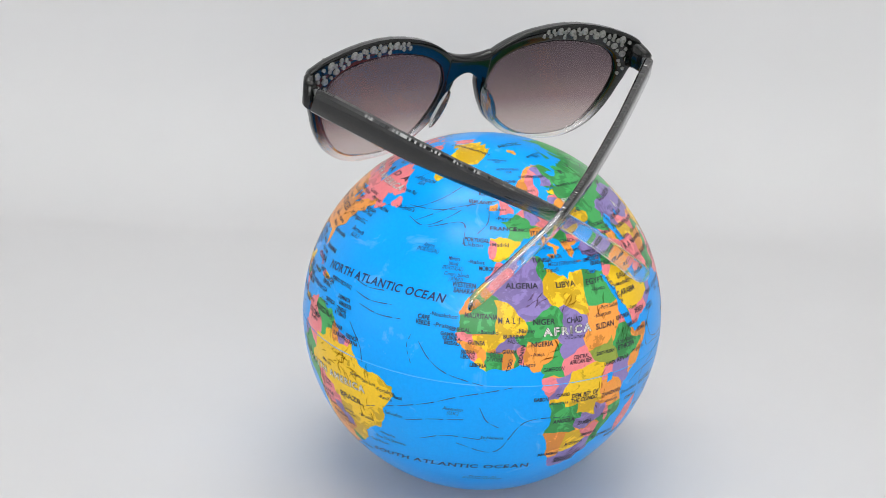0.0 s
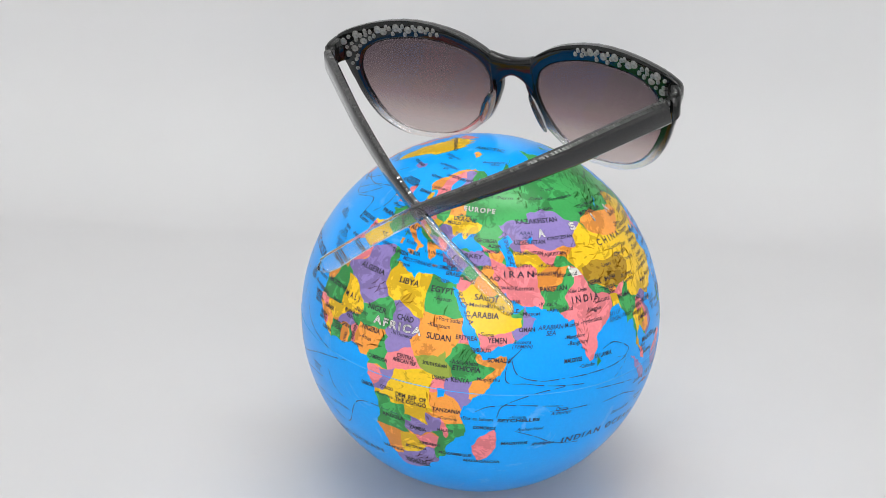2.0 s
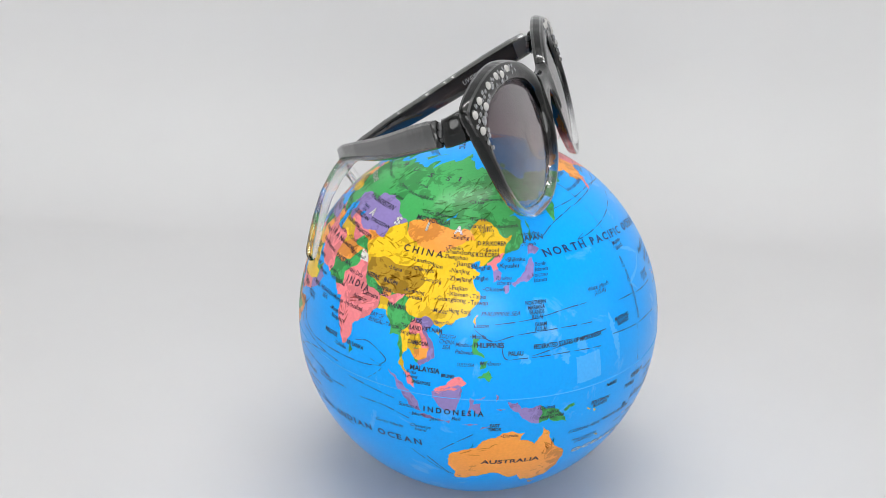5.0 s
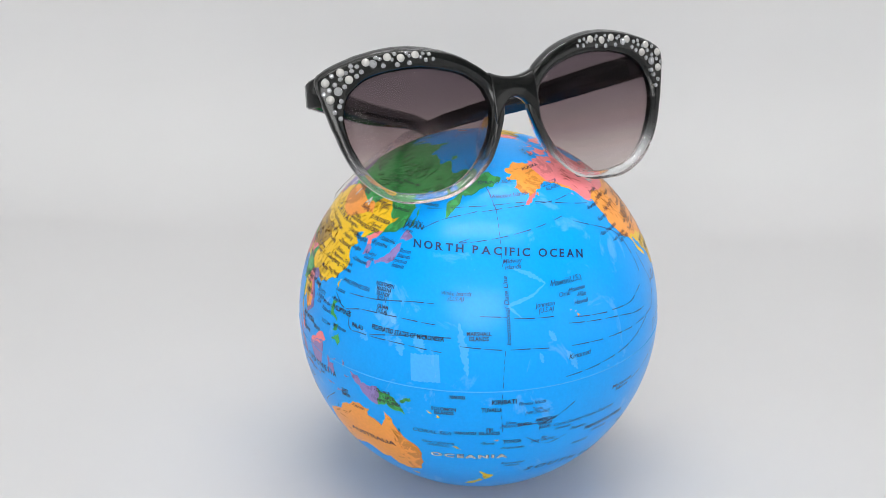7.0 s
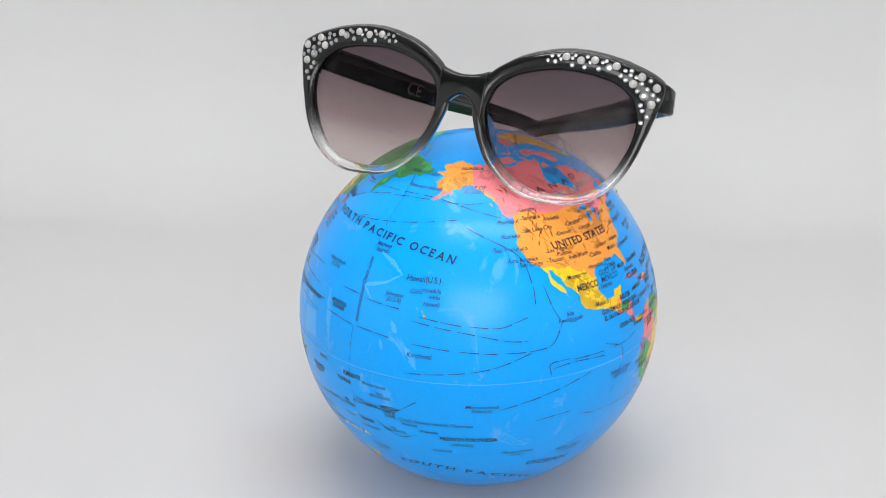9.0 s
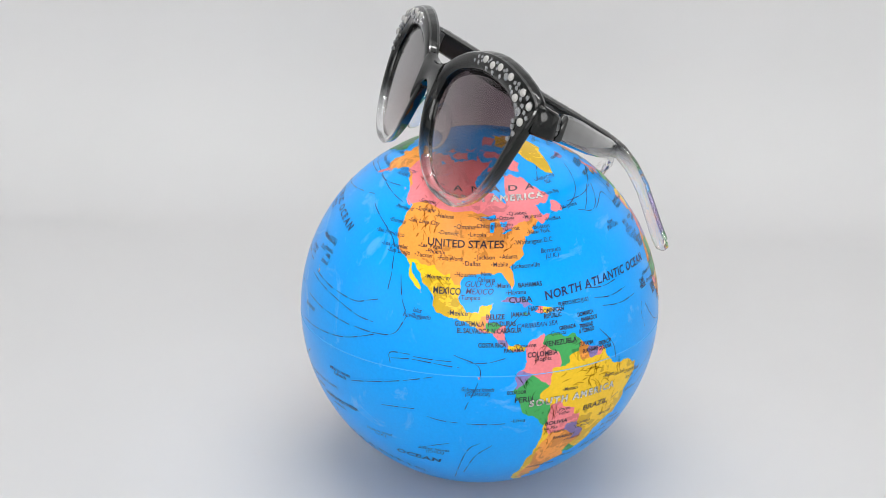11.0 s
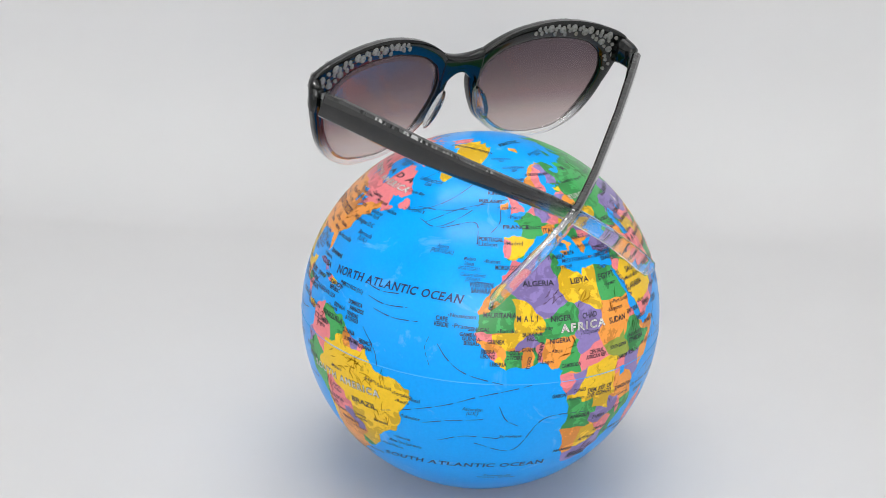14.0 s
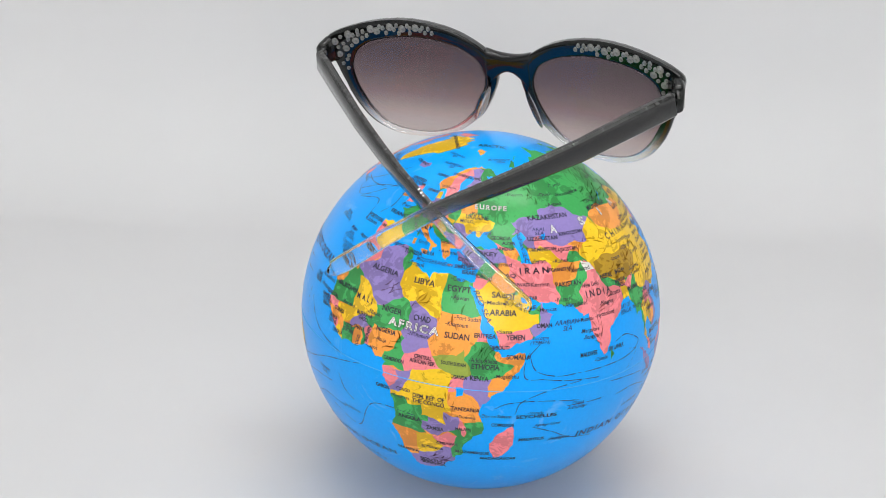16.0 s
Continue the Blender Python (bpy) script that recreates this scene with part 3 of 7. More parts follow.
INDIAN = [(76.2, 10), (74.5, 14), (72.8, 19), (72.6, 21.5), (70.5, 20.8), (69, 22.3), (67, 24.8), (61.5, 25.1), (57.2, 26), (54.5, 26.6), (51, 28), (50, 30), (48, 29.8), (50, 26.5), (51.2, 25.6), (52, 24), (54, 24), (56.3, 26),
          (56.8, 24.3), (59.8, 22.4), (57.8, 19), (55, 17), (52, 15.6), (45, 12.8), (43.3, 12.8), (42.5, 16.5), (39, 21.3), (35, 28), (34.6, 29.4), (32.7, 30.1), (32.6, 31.2)]
LEVANT = [(34.3, 31.3), (36, 36.7), (32, 36.1), (27.5, 36.8), (26.3, 39.5), (29, 41.1), (35, 42), (38, 41), (41.5, 41.6), (37, 45), (39, 47.2), (35, 46), (33.5, 44.5), (32, 46.4), (30.5, 46), (28, 43.5), (28.8, 41.2),
          (26, 40.8), (23.5, 40.3), (24, 38), (22.8, 36.5), (21.2, 38), (19.4, 41), (19, 42.2), (15, 44.2), (13.7, 45.5), (12.3, 45.3), (12.5, 44), (14, 42.5), (18.4, 40.1), (16.8, 39.5), (16.5, 38),
          (15.7, 38.2), (15.8, 40), (12, 42), (8.8, 44.4), (4.5, 43.4), (3.2, 42.3), (-.2, 39), (-2, 36.8)]
NORTH_AMERICA_EAST = [(-168, 65.7), (-162, 66.5), (-166, 68.5), (-156, 71.2), (-141, 69.7), (-128, 70.3), (-115, 68.2), (-108, 67.8), (-95, 68), (-95, 71.5), (-88, 68), (-82, 69), (-86, 66), (-93, 62), (-94.5, 59),
                      (-92.5, 57), (-85, 55.3), (-82.2, 53), (-79.5, 51.3), (-78.5, 56), (-77, 60.5), (-77.5, 62.4), (-70, 61), (-65, 59.5), (-61.5, 56.5), (-56, 52.5), (-60, 50.2), (-66, 50), (-65, 48.5),
                      (-64, 46.5), (-60.5, 46.5), (-66, 43.7), (-67, 44.8), (-70.5, 43), (-70, 41.7), (-74, 40.5), (-76, 37), (-75.6, 35.2), (-81, 31.8), (-80.2, 26.5), (-81, 25.2), (-82.7, 28), (-84, 30)]
NORTH_AMERICA_WEST = [(-89.3, 30), (-94.5, 29.4), (-97.3, 27.5), (-97.7, 22.5), (-95, 18.6), (-91.5, 18.6), (-90.3, 21), (-87, 21.5), (-88, 18), (-88.5, 15.9), (-83.3, 15), (-83.7, 11), (-81.5, 9), (-79.5, 9.5),
                      (-77.5, 8.6), (-78, 7.5), (-80.3, 7.4), (-83, 8.3), (-85.7, 10), (-87.5, 13), (-92, 14.4), (-95, 16), (-101, 17.3), (-105.5, 20), (-105.5, 22.5), (-109.4, 26), (-112.8, 30.5), (-114.7, 31.7),
                      (-112, 27), (-109.5, 23), (-112, 25), (-115, 29), (-117.2, 32.7), (-120.6, 34.6), (-122.5, 37.7), (-124.3, 40.4), (-124, 46.2), (-123, 49), (-128, 51), (-131, 55), (-136, 58.5)]
ALASKA_COAST = [(-140, 59.8), (-146, 60.8), (-151, 59.3), (-153.5, 58.5), (-158, 56.5), (-163.5, 54.9), (-158, 58.6), (-162, 59), (-165.5, 61.5), (-161, 64.2), (-166, 64.6)]
SOUTH_AMERICA = [(-77.5, 8.3), (-75.5, 10.6), (-72, 12), (-71.5, 11), (-68, 11.5), (-62, 10.7), (-60, 8.5), (-57, 6), (-52, 4.8), (-50, 1), (-48, -1), (-44.5, -2.7), (-40, -2.9), (-35.3, -5.3), (-35, -8.5), (-37.2, -11.5),
                 (-39, -14), (-39, -18), (-41, -22), (-44.5, -23.1), (-48.5, -26), (-49, -29), (-53.5, -34), (-58, -34.3), (-57, -36.5), (-62, -39), (-65, -41), (-64, -43), (-67.5, -46), (-66, -48), (-69, -51), (-68.3, -53),
                 (-66, -55), (-71, -54.5), (-75, -50), (-75.5, -46), (-73.5, -42), (-73.5, -37), (-71.5, -32), (-70.5, -25), (-70.3, -18.5), (-76, -14), (-79.5, -8), (-81.2, -5), (-80, -3), (-80.8, -1), (-79, 1.5), (-77.3, 4), (-77.5, 6.5)]
AUSTRALIA = [(114, -22), (122, -18), (126, -14), (130, -12), (132.5, -11.3), (137, -12.2), (135.7, -15), (140.8, -17.5), (142.5, -10.7), (145.3, -15), (149, -20.5), (153.2, -26), (152.5, -32), (150, -37.3), (146, -39),
             (143.5, -38.7), (140, -37.5), (138, -33.5), (135.5, -34.8), (131, -31.5), (124, -33), (118, -35), (115, -34.3), (115.7, -31.7), (113.5, -26)]
CASPIAN = [(47, 45), (51, 47), (53, 45), (51, 43), (53, 40), (54, 37), (50, 37.3), (49.3, 40.5), (47.5, 43)]
LAKES = [CASPIAN]
LAKES.append([(31.7, 0.4), (34, 0.3), (34, -2), (32, -2.8)])
LAKES.append([(-91, 47), (-85, 47.8), (-84.5, 46.4), (-89, 46.5)])
LAKES.append([(-87.5, 42), (-86, 42), (-85.2, 45.5), (-87, 45.3)])
LAKES.append([(-83.5, 45.5), (-80, 45.5), (-81.5, 43.5), (-83, 43.8)])
LAKES.append([(-83, 41.7), (-79, 43), (-79, 42.4), (-82, 41.4)])
LAKES.append([(104, 51.6), (109.5, 55), (109, 53.5)])
LAKES.append([(58.5, 45), (61.5, 46.5), (60.5, 44)])
LAKES.append([(-120, 65.5), (-123, 67), (-118, 66.3)])
LAKES.append([(-116, 61), (-110, 62.8), (-113, 61.4)])
LAKES.append([(-98.5, 53.5), (-96.5, 53.5), (-97, 50.6)])
LAKES.append([(31, 61), (32.5, 61.5), (32.7, 60.2)])

# Countries: ink and a rough outline, which the coasts cut; the first that holds a spot wins
AFRICAN = []
AFRICAN.append(("P", [(-10, 29.5), (-9, 28), (-5, 30), (-1.5, 32.3), (-1.8, 37), (-12, 37)]))
AFRICAN.append(("O", [(-19, 20.5), (-13, 21.4), (-13, 23.5), (-12, 26), (-8.7, 27.5), (-9.5, 29.6), (-15, 29)]))
AFRICAN.append(("G", [(-18, 15), (-12.3, 15), (-5.5, 15.6), (-6.5, 25), (-4.8, 25), (-8.7, 27.4), (-8.7, 26), (-12, 26), (-12, 23.4), (-13.1, 21.3), (-19, 21)]))
AFRICAN.append(("Y", [(-5.5, 15.6), (-6.5, 25), (-4.8, 25), (3.2, 19.5), (4.2, 16.5), (3.5, 15.4), (0, 15), (-2.2, 14.2), (-5.3, 11.2), (-8, 10.3), (-11.4, 12.3), (-12.2, 14.8)]))
AFRICAN.append(("G", [(7.7, 38), (8.5, 36), (7.6, 33.8), (9.5, 30.3), (11.5, 33), (12, 38)]))
AFRICAN.append(("V", [(-8.7, 27.4), (3.2, 19), (6, 19.5), (12, 23.5), (9.5, 26.5), (9.5, 30.3), (7.6, 33.8), (8.5, 36), (8, 38.5), (-2.2, 38), (-1.3, 32.2), (-5, 30), (-8.7, 28.8)]))
AFRICAN.append(("Y", [(9.5, 30.3), (9.5, 26.5), (12, 23.5), (14.2, 22.6), (16, 23.4), (24, 19.5), (24, 20), (25, 20), (25, 34), (11, 34), (11.5, 33)]))
AFRICAN.append(("G", [(25, 22), (37.5, 22), (34, 33), (25, 33)]))
AFRICAN.append(("G", [(3.2, 19.5), (6, 19.5), (12, 23.5), (14.2, 22.6), (15.5, 21), (15.5, 16.8), (13.4, 13.8), (11, 13.3), (7, 13), (4, 13.5), (3.6, 11.8), (1, 13.4), (0.3, 15), (3.5, 15.4), (4.2, 16.5)]))
AFRICAN.append(("V", [(14.2, 22.6), (16, 23.4), (24, 19.5), (24, 15.7), (22, 13), (22.8, 11), (19, 9), (15.5, 7.6), (14, 10), (15, 12), (13.4, 13.8), (15.5, 16.8), (15.5, 21)]))
AFRICAN.append(("O", [(24, 20), (25, 20), (25, 22), (38, 22), (37, 17), (36.3, 14.5), (34.5, 11), (33, 12), (31, 9.8), (27, 9.6), (24, 8.7), (22.8, 11), (22, 13), (24, 15.7)]))
AFRICAN.append(("L", [(24, 8.7), (27, 9.6), (31, 9.8), (33, 12), (33.2, 9), (35.9, 4.6), (31, 3.6), (27.4, 5.1)]))
AFRICAN.append(("P", [(36.5, 14.5), (38, 18.5), (43.5, 12.5), (40, 14.5)]))
AFRICAN.append(("G", [(36.3, 14.5), (40, 14.5), (42.3, 12.5), (42, 11), (43, 9.3), (48, 8), (45, 5), (42, 4), (38, 3.6), (35.9, 4.6), (33, 8), (34.5, 11)]))
AFRICAN.append(("O", [(43, 11.5), (43, 9.3), (48, 8), (45, 5), (41.8, 4), (41, -1.7), (44, -2), (54, 12)]))
AFRICAN.append(("V", [(34, 4.2), (35.9, 4.6), (38, 3.6), (41.8, 4), (41, -1.7), (43, -3), (39, -5.5), (37.6, -3), (34, -1)]))
AFRICAN.append(("P", [(31, 3.6), (34, 4.2), (34.5, 1), (34, -1), (29.6, -1.4), (29.7, 0.5)]))
AFRICAN.append(("P", [(15.5, 7.6), (19, 9), (22.8, 11), (24, 8.7), (27.4, 5.1), (22.5, 4.1), (18.5, 3.5), (16, 2.2), (14.7, 5)]))
AFRICAN.append(("G", [(8.3, 4), (9, 6.5), (12, 8), (14, 12.8), (15, 12), (14, 10), (15.5, 7.6), (14.7, 5), (16, 2.2), (9, 2.2)]))
AFRICAN.append(("O", [(2.7, 5.5), (2.7, 9), (3.6, 11.8), (4, 13.5), (7, 13), (11, 13.3), (13.4, 13.8), (14, 12), (12, 8), (9, 6.5), (8.3, 3.5)]))
AFRICAN.append(("P", [(1.6, 5.5), (2.7, 5.5), (2.7, 9), (3.6, 11.8), (2.2, 12.2), (0.9, 11), (1.6, 9)]))
AFRICAN.append(("G", [(0.4, 5.5), (1.6, 5.5), (1.6, 9), (0.9, 11), (0, 11)]))
AFRICAN.append(("O", [(-3, 4.5), (0.8, 5.5), (0.4, 8), (0, 11), (-2.8, 11)]))
AFRICAN.append(("V", [(-2.8, 11), (0, 11), (0.9, 11), (2.2, 12.2), (0.3, 15), (-2.2, 14.2), (-5.3, 11.2), (-5, 9.8)]))
AFRICAN.append(("G", [(-7.6, 4), (-2.8, 4.5), (-2.8, 9.8), (-5.3, 10.3), (-8, 10.3), (-8.3, 7.5)]))
AFRICAN.append(("Y", [(-12, 6.5), (-7.6, 4), (-7.6, 6), (-9.5, 8.5), (-10.5, 8)]))
AFRICAN.append(("P", [(-14, 9), (-11, 10), (-10.3, 8.4), (-11.5, 6.5)]))
AFRICAN.append(("O", [(-15.5, 11), (-13.7, 12.6), (-9, 12.3), (-8, 10.3), (-8.3, 7.6), (-9.5, 8.5), (-10.5, 8.2), (-11, 10), (-13.5, 9)]))
AFRICAN.append(("P", [(-18, 12.4), (-13.7, 12.6), (-11.4, 12.3), (-12.2, 14.8), (-15, 16.5), (-18, 16)]))
AFRICAN.append(("P", [(8, 2.3), (13.3, 2.2), (14.5, -0.5), (11.5, -4), (8, -2)]))
AFRICAN.append(("V", [(13.3, 2.2), (16, 2.2), (18.5, 3.5), (17.5, 0), (16, -3), (14.5, -5), (11.8, -5), (11.5, -3.8), (14.5, -0.5)]))
AFRICAN.append(("Y", [(18.5, 3.5), (22.5, 4.1), (27.4, 5.1), (31, 3.6), (29.7, 0.5), (29.5, -4.5), (30.8, -8.3), (28.6, -8.5), (29.5, -13), (27, -12), (24, -11), (22, -11), (21.8, -7.3), (17.5, -8), (16.5, -5.9), (12, -6.1), (12.2, -4.8), (16, -3), (17.5, 0)]))
AFRICAN.append(("O", [(29.6, -1.4), (34, -1), (37.6, -3), (39, -5), (42, -8), (40.5, -10.6), (35, -11.5), (34, -9.5), (30.8, -8.3), (29.5, -4.5)]))
AFRICAN.append(("G", [(10, -17.3), (21, -18), (23.5, -17.6), (22, -16), (22, -13), (24, -13), (24, -11), (22, -11), (21.8, -7.3), (17.5, -8), (16.5, -5.9), (10, -6)]))
AFRICAN.append(("V", [(22, -16), (22, -13), (24, -13), (24, -11), (27, -12), (29.5, -13), (28.6, -8.5), (33, -9.5), (33.3, -13.5), (30.2, -15.5), (27, -18), (25, -17.8)]))
AFRICAN.append(("P", [(25.3, -17.8), (27, -18), (30.2, -15.7), (33, -17), (32.5, -21), (31.3, -22.4), (29, -22.2), (26, -19.5)]))
AFRICAN.append(("Y", [(20, -22), (20, -18.3), (21, -18.2), (25.2, -17.8), (26, -19.5), (29, -22.2), (25.5, -25.6), (20.7, -26.8), (20, -24.8)]))
AFRICAN.append(("O", [(10, -17.2), (21, -18), (25, -17.6), (21, -18.3), (20, -18.3), (20, -28.4), (15, -29)]))
AFRICAN.append(("P", [(33, -9.5), (34.5, -11.5), (35.8, -15), (35, -17), (34, -14.5), (33.2, -13.8)]))
AFRICAN.append(("G", [(30.2, -15.6), (33.3, -14), (34.5, -14.5), (35.2, -17), (35.8, -15), (35, -11.5), (43, -10), (42, -17), (36, -26), (32, -27), (31.3, -22.4), (32.5, -21), (33, -17)]))
AFRICAN.append(("V", [(10, -28), (20, -28.4), (20, -24.8), (20.7, -26.8), (25.5, -25.6), (29, -22.2), (31.5, -22.4), (34, -27), (30, -36), (17, -36)]))
EURASIAN = []
EURASIAN.append(("P", [(-12, 36.5), (-7.4, 36.5), (-6.3, 41.8), (-12, 42)]))
EURASIAN.append(("Y", [(-10, 44.5), (-1.8, 43.2), (3.5, 42.4), (1, 38), (-5, 35.5), (-7.4, 36.5), (-6.3, 41.8), (-9.5, 42)]))
EURASIAN.append(("G", [(-6, 49), (2.5, 51.2), (8, 49), (7, 46), (7.6, 43.6), (3, 42.4), (-2, 43.3), (-3, 46)]))
EURASIAN.append(("O", [(6.8, 45.8), (8.5, 46.4), (13.6, 46.6), (13.5, 45), (20, 40), (17, 37), (10, 42), (7.5, 43.7)]))
EURASIAN.append(("V", [(6, 54.5), (14.4, 54.5), (15, 51), (12.5, 50), (13.5, 48.6), (10, 47.4), (8, 47.6), (8, 49), (6.2, 50)]))
EURASIAN.append(("P", [(3, 52.5), (7, 53.5), (6.2, 50), (4, 50.2), (2.3, 51)]))
EURASIAN.append(("Y", [(8, 54.9), (11, 54.8), (12.6, 56), (10, 58.5), (7, 57)]))
EURASIAN.append(("G", [(14.4, 54.5), (19, 55), (23.5, 54), (24, 50.5), (22.5, 49.1), (19, 49.5), (15, 51)]))
EURASIAN.append(("P", [(10, 47.4), (13.5, 48.6), (12.5, 50), (15, 51), (19, 49.5), (16.5, 48), (16, 46.8), (13.6, 46.5)]))
EURASIAN.append(("Y", [(16.5, 48), (19, 49.5), (22.5, 48.8), (21, 46), (18.5, 45.8), (16, 46.8)]))
EURASIAN.append(("V", [(22.5, 48), (26.5, 48), (28.2, 45.5), (30, 45), (28.7, 43.7), (23, 43.9), (21, 46)]))
EURASIAN.append(("P", [(23, 43.9), (29, 43.7), (28.5, 42), (26, 41.6), (22.5, 41.5)]))
EURASIAN.append(("G", [(13.5, 46.5), (16, 46.8), (19, 45.8), (23, 44), (22.5, 41.5), (20.5, 42), (18, 41.5), (13, 45)]))
EURASIAN.append(("O", [(19, 42), (20.5, 42), (22.5, 41.5), (26.5, 41.7), (26, 39), (24, 36), (20, 36.5)]))
EURASIAN.append(("Y", [(24, 51.5), (31, 52.2), (35, 50.5), (40, 49.5), (38, 47), (34, 44), (30, 45), (28.2, 45.5), (26.5, 48), (22.5, 48.2)]))
EURASIAN.append(("O", [(23.5, 54), (28, 56), (31, 54.5), (31.5, 52.2), (24, 51.5)]))
EURASIAN.append(("V", [(20, 56), (28, 56), (26, 53.9), (22, 54.3)]))
EURASIAN.append(("P", [(20, 57.8), (27.5, 57.5), (28, 56), (20, 56)]))
EURASIAN.append(("Y", [(22, 59.8), (28.2, 59.5), (27.5, 57.5), (22, 58)]))
EURASIAN.append(("O", [(4, 58), (11, 58.8), (12.5, 61), (12, 63.5), (15, 66.3), (20.5, 69), (26, 69.8), (31, 69.5), (28, 72), (14, 69.5), (4, 62)]))
EURASIAN.append(("P", [(11, 58.8), (12.5, 61), (12, 63.5), (15, 66.3), (20.5, 69), (24, 66), (20, 63), (20, 59), (15, 55), (11, 56.5)]))
EURASIAN.append(("V", [(20.5, 69), (26, 69.8), (30, 69.3), (28.7, 66), (31.5, 62.9), (28, 60.4), (21, 59.8), (20, 63), (24, 66)]))
EURASIAN.append(("V", [(25.5, 35.5), (25.5, 42), (30, 42), (41.5, 41.5), (44, 39.8), (44.7, 37.3), (42, 37.2), (36.5, 36.8), (36, 35.8)]))
EURASIAN.append(("P", [(40, 43.4), (46, 41.8), (46.5, 41.2), (41, 41.4)]))
EURASIAN.append(("O", [(43.5, 41.2), (46.5, 41.2), (48.5, 42), (50, 40.4), (48.5, 38.4), (46, 39), (44, 39.8)]))
EURASIAN.append(("G", [(35.5, 37), (42, 37.2), (41, 34.5), (38.8, 33.4), (35.5, 32.6)]))
EURASIAN.append(("O", [(42, 37.2), (44.7, 37.2), (46, 35.5), (45.5, 34), (48.2, 31), (49, 29.8), (46.5, 29.1), (42, 31.1), (38.8, 32.5), (41, 34.5)]))
EURASIAN.append(("P", [(34, 33.2), (36, 33), (39, 32.3), (37.5, 30.5), (36, 29.2), (34, 29.5)]))
EURASIAN.append(("P", [(44.7, 37.3), (44, 39.8), (46, 39), (48.5, 38.4), (54, 37.2), (57, 38.2), (61.2, 36.5), (60.8, 31.5), (63, 27.2), (61.6, 24.8), (56, 25.8), (50, 28), (48, 30.5), (45.5, 34), (46, 35.5)]))
EURASIAN.append(("P", [(42, 18), (44, 17.4), (48, 18.2), (52, 19), (53.2, 16.6), (52, 14), (43, 12)]))
EURASIAN.append(("V", [(52, 19), (55, 20), (55.7, 22), (55.8, 24.2), (56.3, 26.5), (61, 22.5), (57, 16), (53.2, 16.5)]))
EURASIAN.append(("G", [(51.5, 24.2), (55.2, 22.7), (55.7, 24.2), (56.3, 26.3), (52, 24.8)]))
EURASIAN.append(("Y", [(34.5, 29.3), (37.5, 30.5), (39, 32), (42, 31.1), (46.5, 29.1), (48.5, 28.5), (51, 26), (52, 23), (55.2, 22.7), (55, 20), (52, 19), (48, 18.2), (44, 17.4), (42.6, 16.4), (38, 21)]))
EURASIAN.append(("V", [(47, 46), (49, 48), (47, 50), (51, 51.5), (61, 51), (61, 54), (70, 55.3), (77, 53.5), (80, 50.8), (87, 49), (83, 47), (80, 45), (80, 42.2), (74, 43), (70, 42), (66, 42), (62, 43.5), (58.5, 45.5), (56, 45), (56, 41.3), (53, 42.2), (50, 44), (49, 46.5)]))
EURASIAN.append(("P", [(56, 45), (58.5, 45.5), (62, 43.5), (66, 42), (70, 42), (72.5, 41), (70, 40.2), (67.8, 37.3), (66.5, 37.5), (62, 41), (58, 42.6), (56, 41.3)]))
EURASIAN.append(("Y", [(53, 42.2), (56, 41.3), (58, 42.6), (62, 41), (66.5, 37.5), (62, 35.3), (57, 38.2), (53, 37.2)]))
EURASIAN.append(("O", [(70, 42), (74, 43), (80, 42.2), (76, 40.3), (73.5, 39.5), (70, 40.2), (72.5, 41)]))
EURASIAN.append(("G", [(67.8, 37.3), (70, 40.2), (73.5, 39.5), (75, 37.5), (71, 36.7)]))
EURASIAN.append(("O", [(61.2, 35.6), (62, 35.3), (66.5, 37.5), (71, 36.9), (74.5, 37.2), (71, 34), (69.3, 31.8), (66.3, 29.8), (60.8, 29.8)]))
EURASIAN.append(("W", [(73.2, 36.8), (77, 35.8), (78.5, 33.5), (74.5, 33.2)]))
EURASIAN.append(("G", [(61, 24.5), (63, 27.2), (60.8, 29.8), (66.3, 29.8), (69.3, 31.8), (71, 34), (74.5, 37), (75, 34.5), (74.5, 31.5), (70, 28), (71, 24.5), (67, 23)]))
EURASIAN.append(("G", [(80, 30.3), (88, 28), (88, 26.4), (82, 27.5)]))
EURASIAN.append(("O", [(88.5, 28.1), (92, 27.9), (92, 26.8), (88.8, 26.8)]))
EURASIAN.append(("Y", [(88.3, 26.3), (92.3, 25), (92.6, 21), (89, 21)]))
EURASIAN.append(("P", [(74.5, 37), (79, 33), (80, 30.3), (82, 27.5), (88, 26.4), (92, 26.8), (97, 28.2), (94, 24), (92.3, 25), (88.3, 26.3), (88.8, 21), (82, 12), (77, 6), (70, 18), (67, 23), (71, 24.5), (70, 28), (74.5, 31.5)]))
EURASIAN.append(("G", [(92.3, 21), (94, 24), (97, 28.2), (98.7, 27.5), (98, 24), (101, 21.3), (98, 18), (98.7, 15), (99.5, 11), (98, 9.5), (92, 15)]))
EURASIAN.append(("P", [(101, 21.3), (102, 22.4), (104.5, 20.5), (106.5, 16.5), (107.5, 14.5), (105, 14.3), (104, 18.2), (101, 17.6), (100.3, 20)]))
EURASIAN.append(("Y", [(100.3, 20), (98, 18), (98.7, 15), (99.3, 11.5), (97.5, 8), (101.5, 6), (102.3, 6.3), (100, 12), (103, 11.8), (102.5, 13.6), (105.4, 14.3), (104, 18.2), (101, 17.6)]))
EURASIAN.append(("O", [(102.5, 13.6), (107.5, 14.5), (107, 11.6), (104.5, 10.3), (102.5, 11.3)]))
EURASIAN.append(("V", [(102, 22.4), (105.3, 23.4), (108.2, 21.5), (111, 14), (108, 8), (104, 8), (104.5, 10.3), (107, 11.6), (107.5, 14.5), (106.5, 16.5), (104.5, 20.5)]))
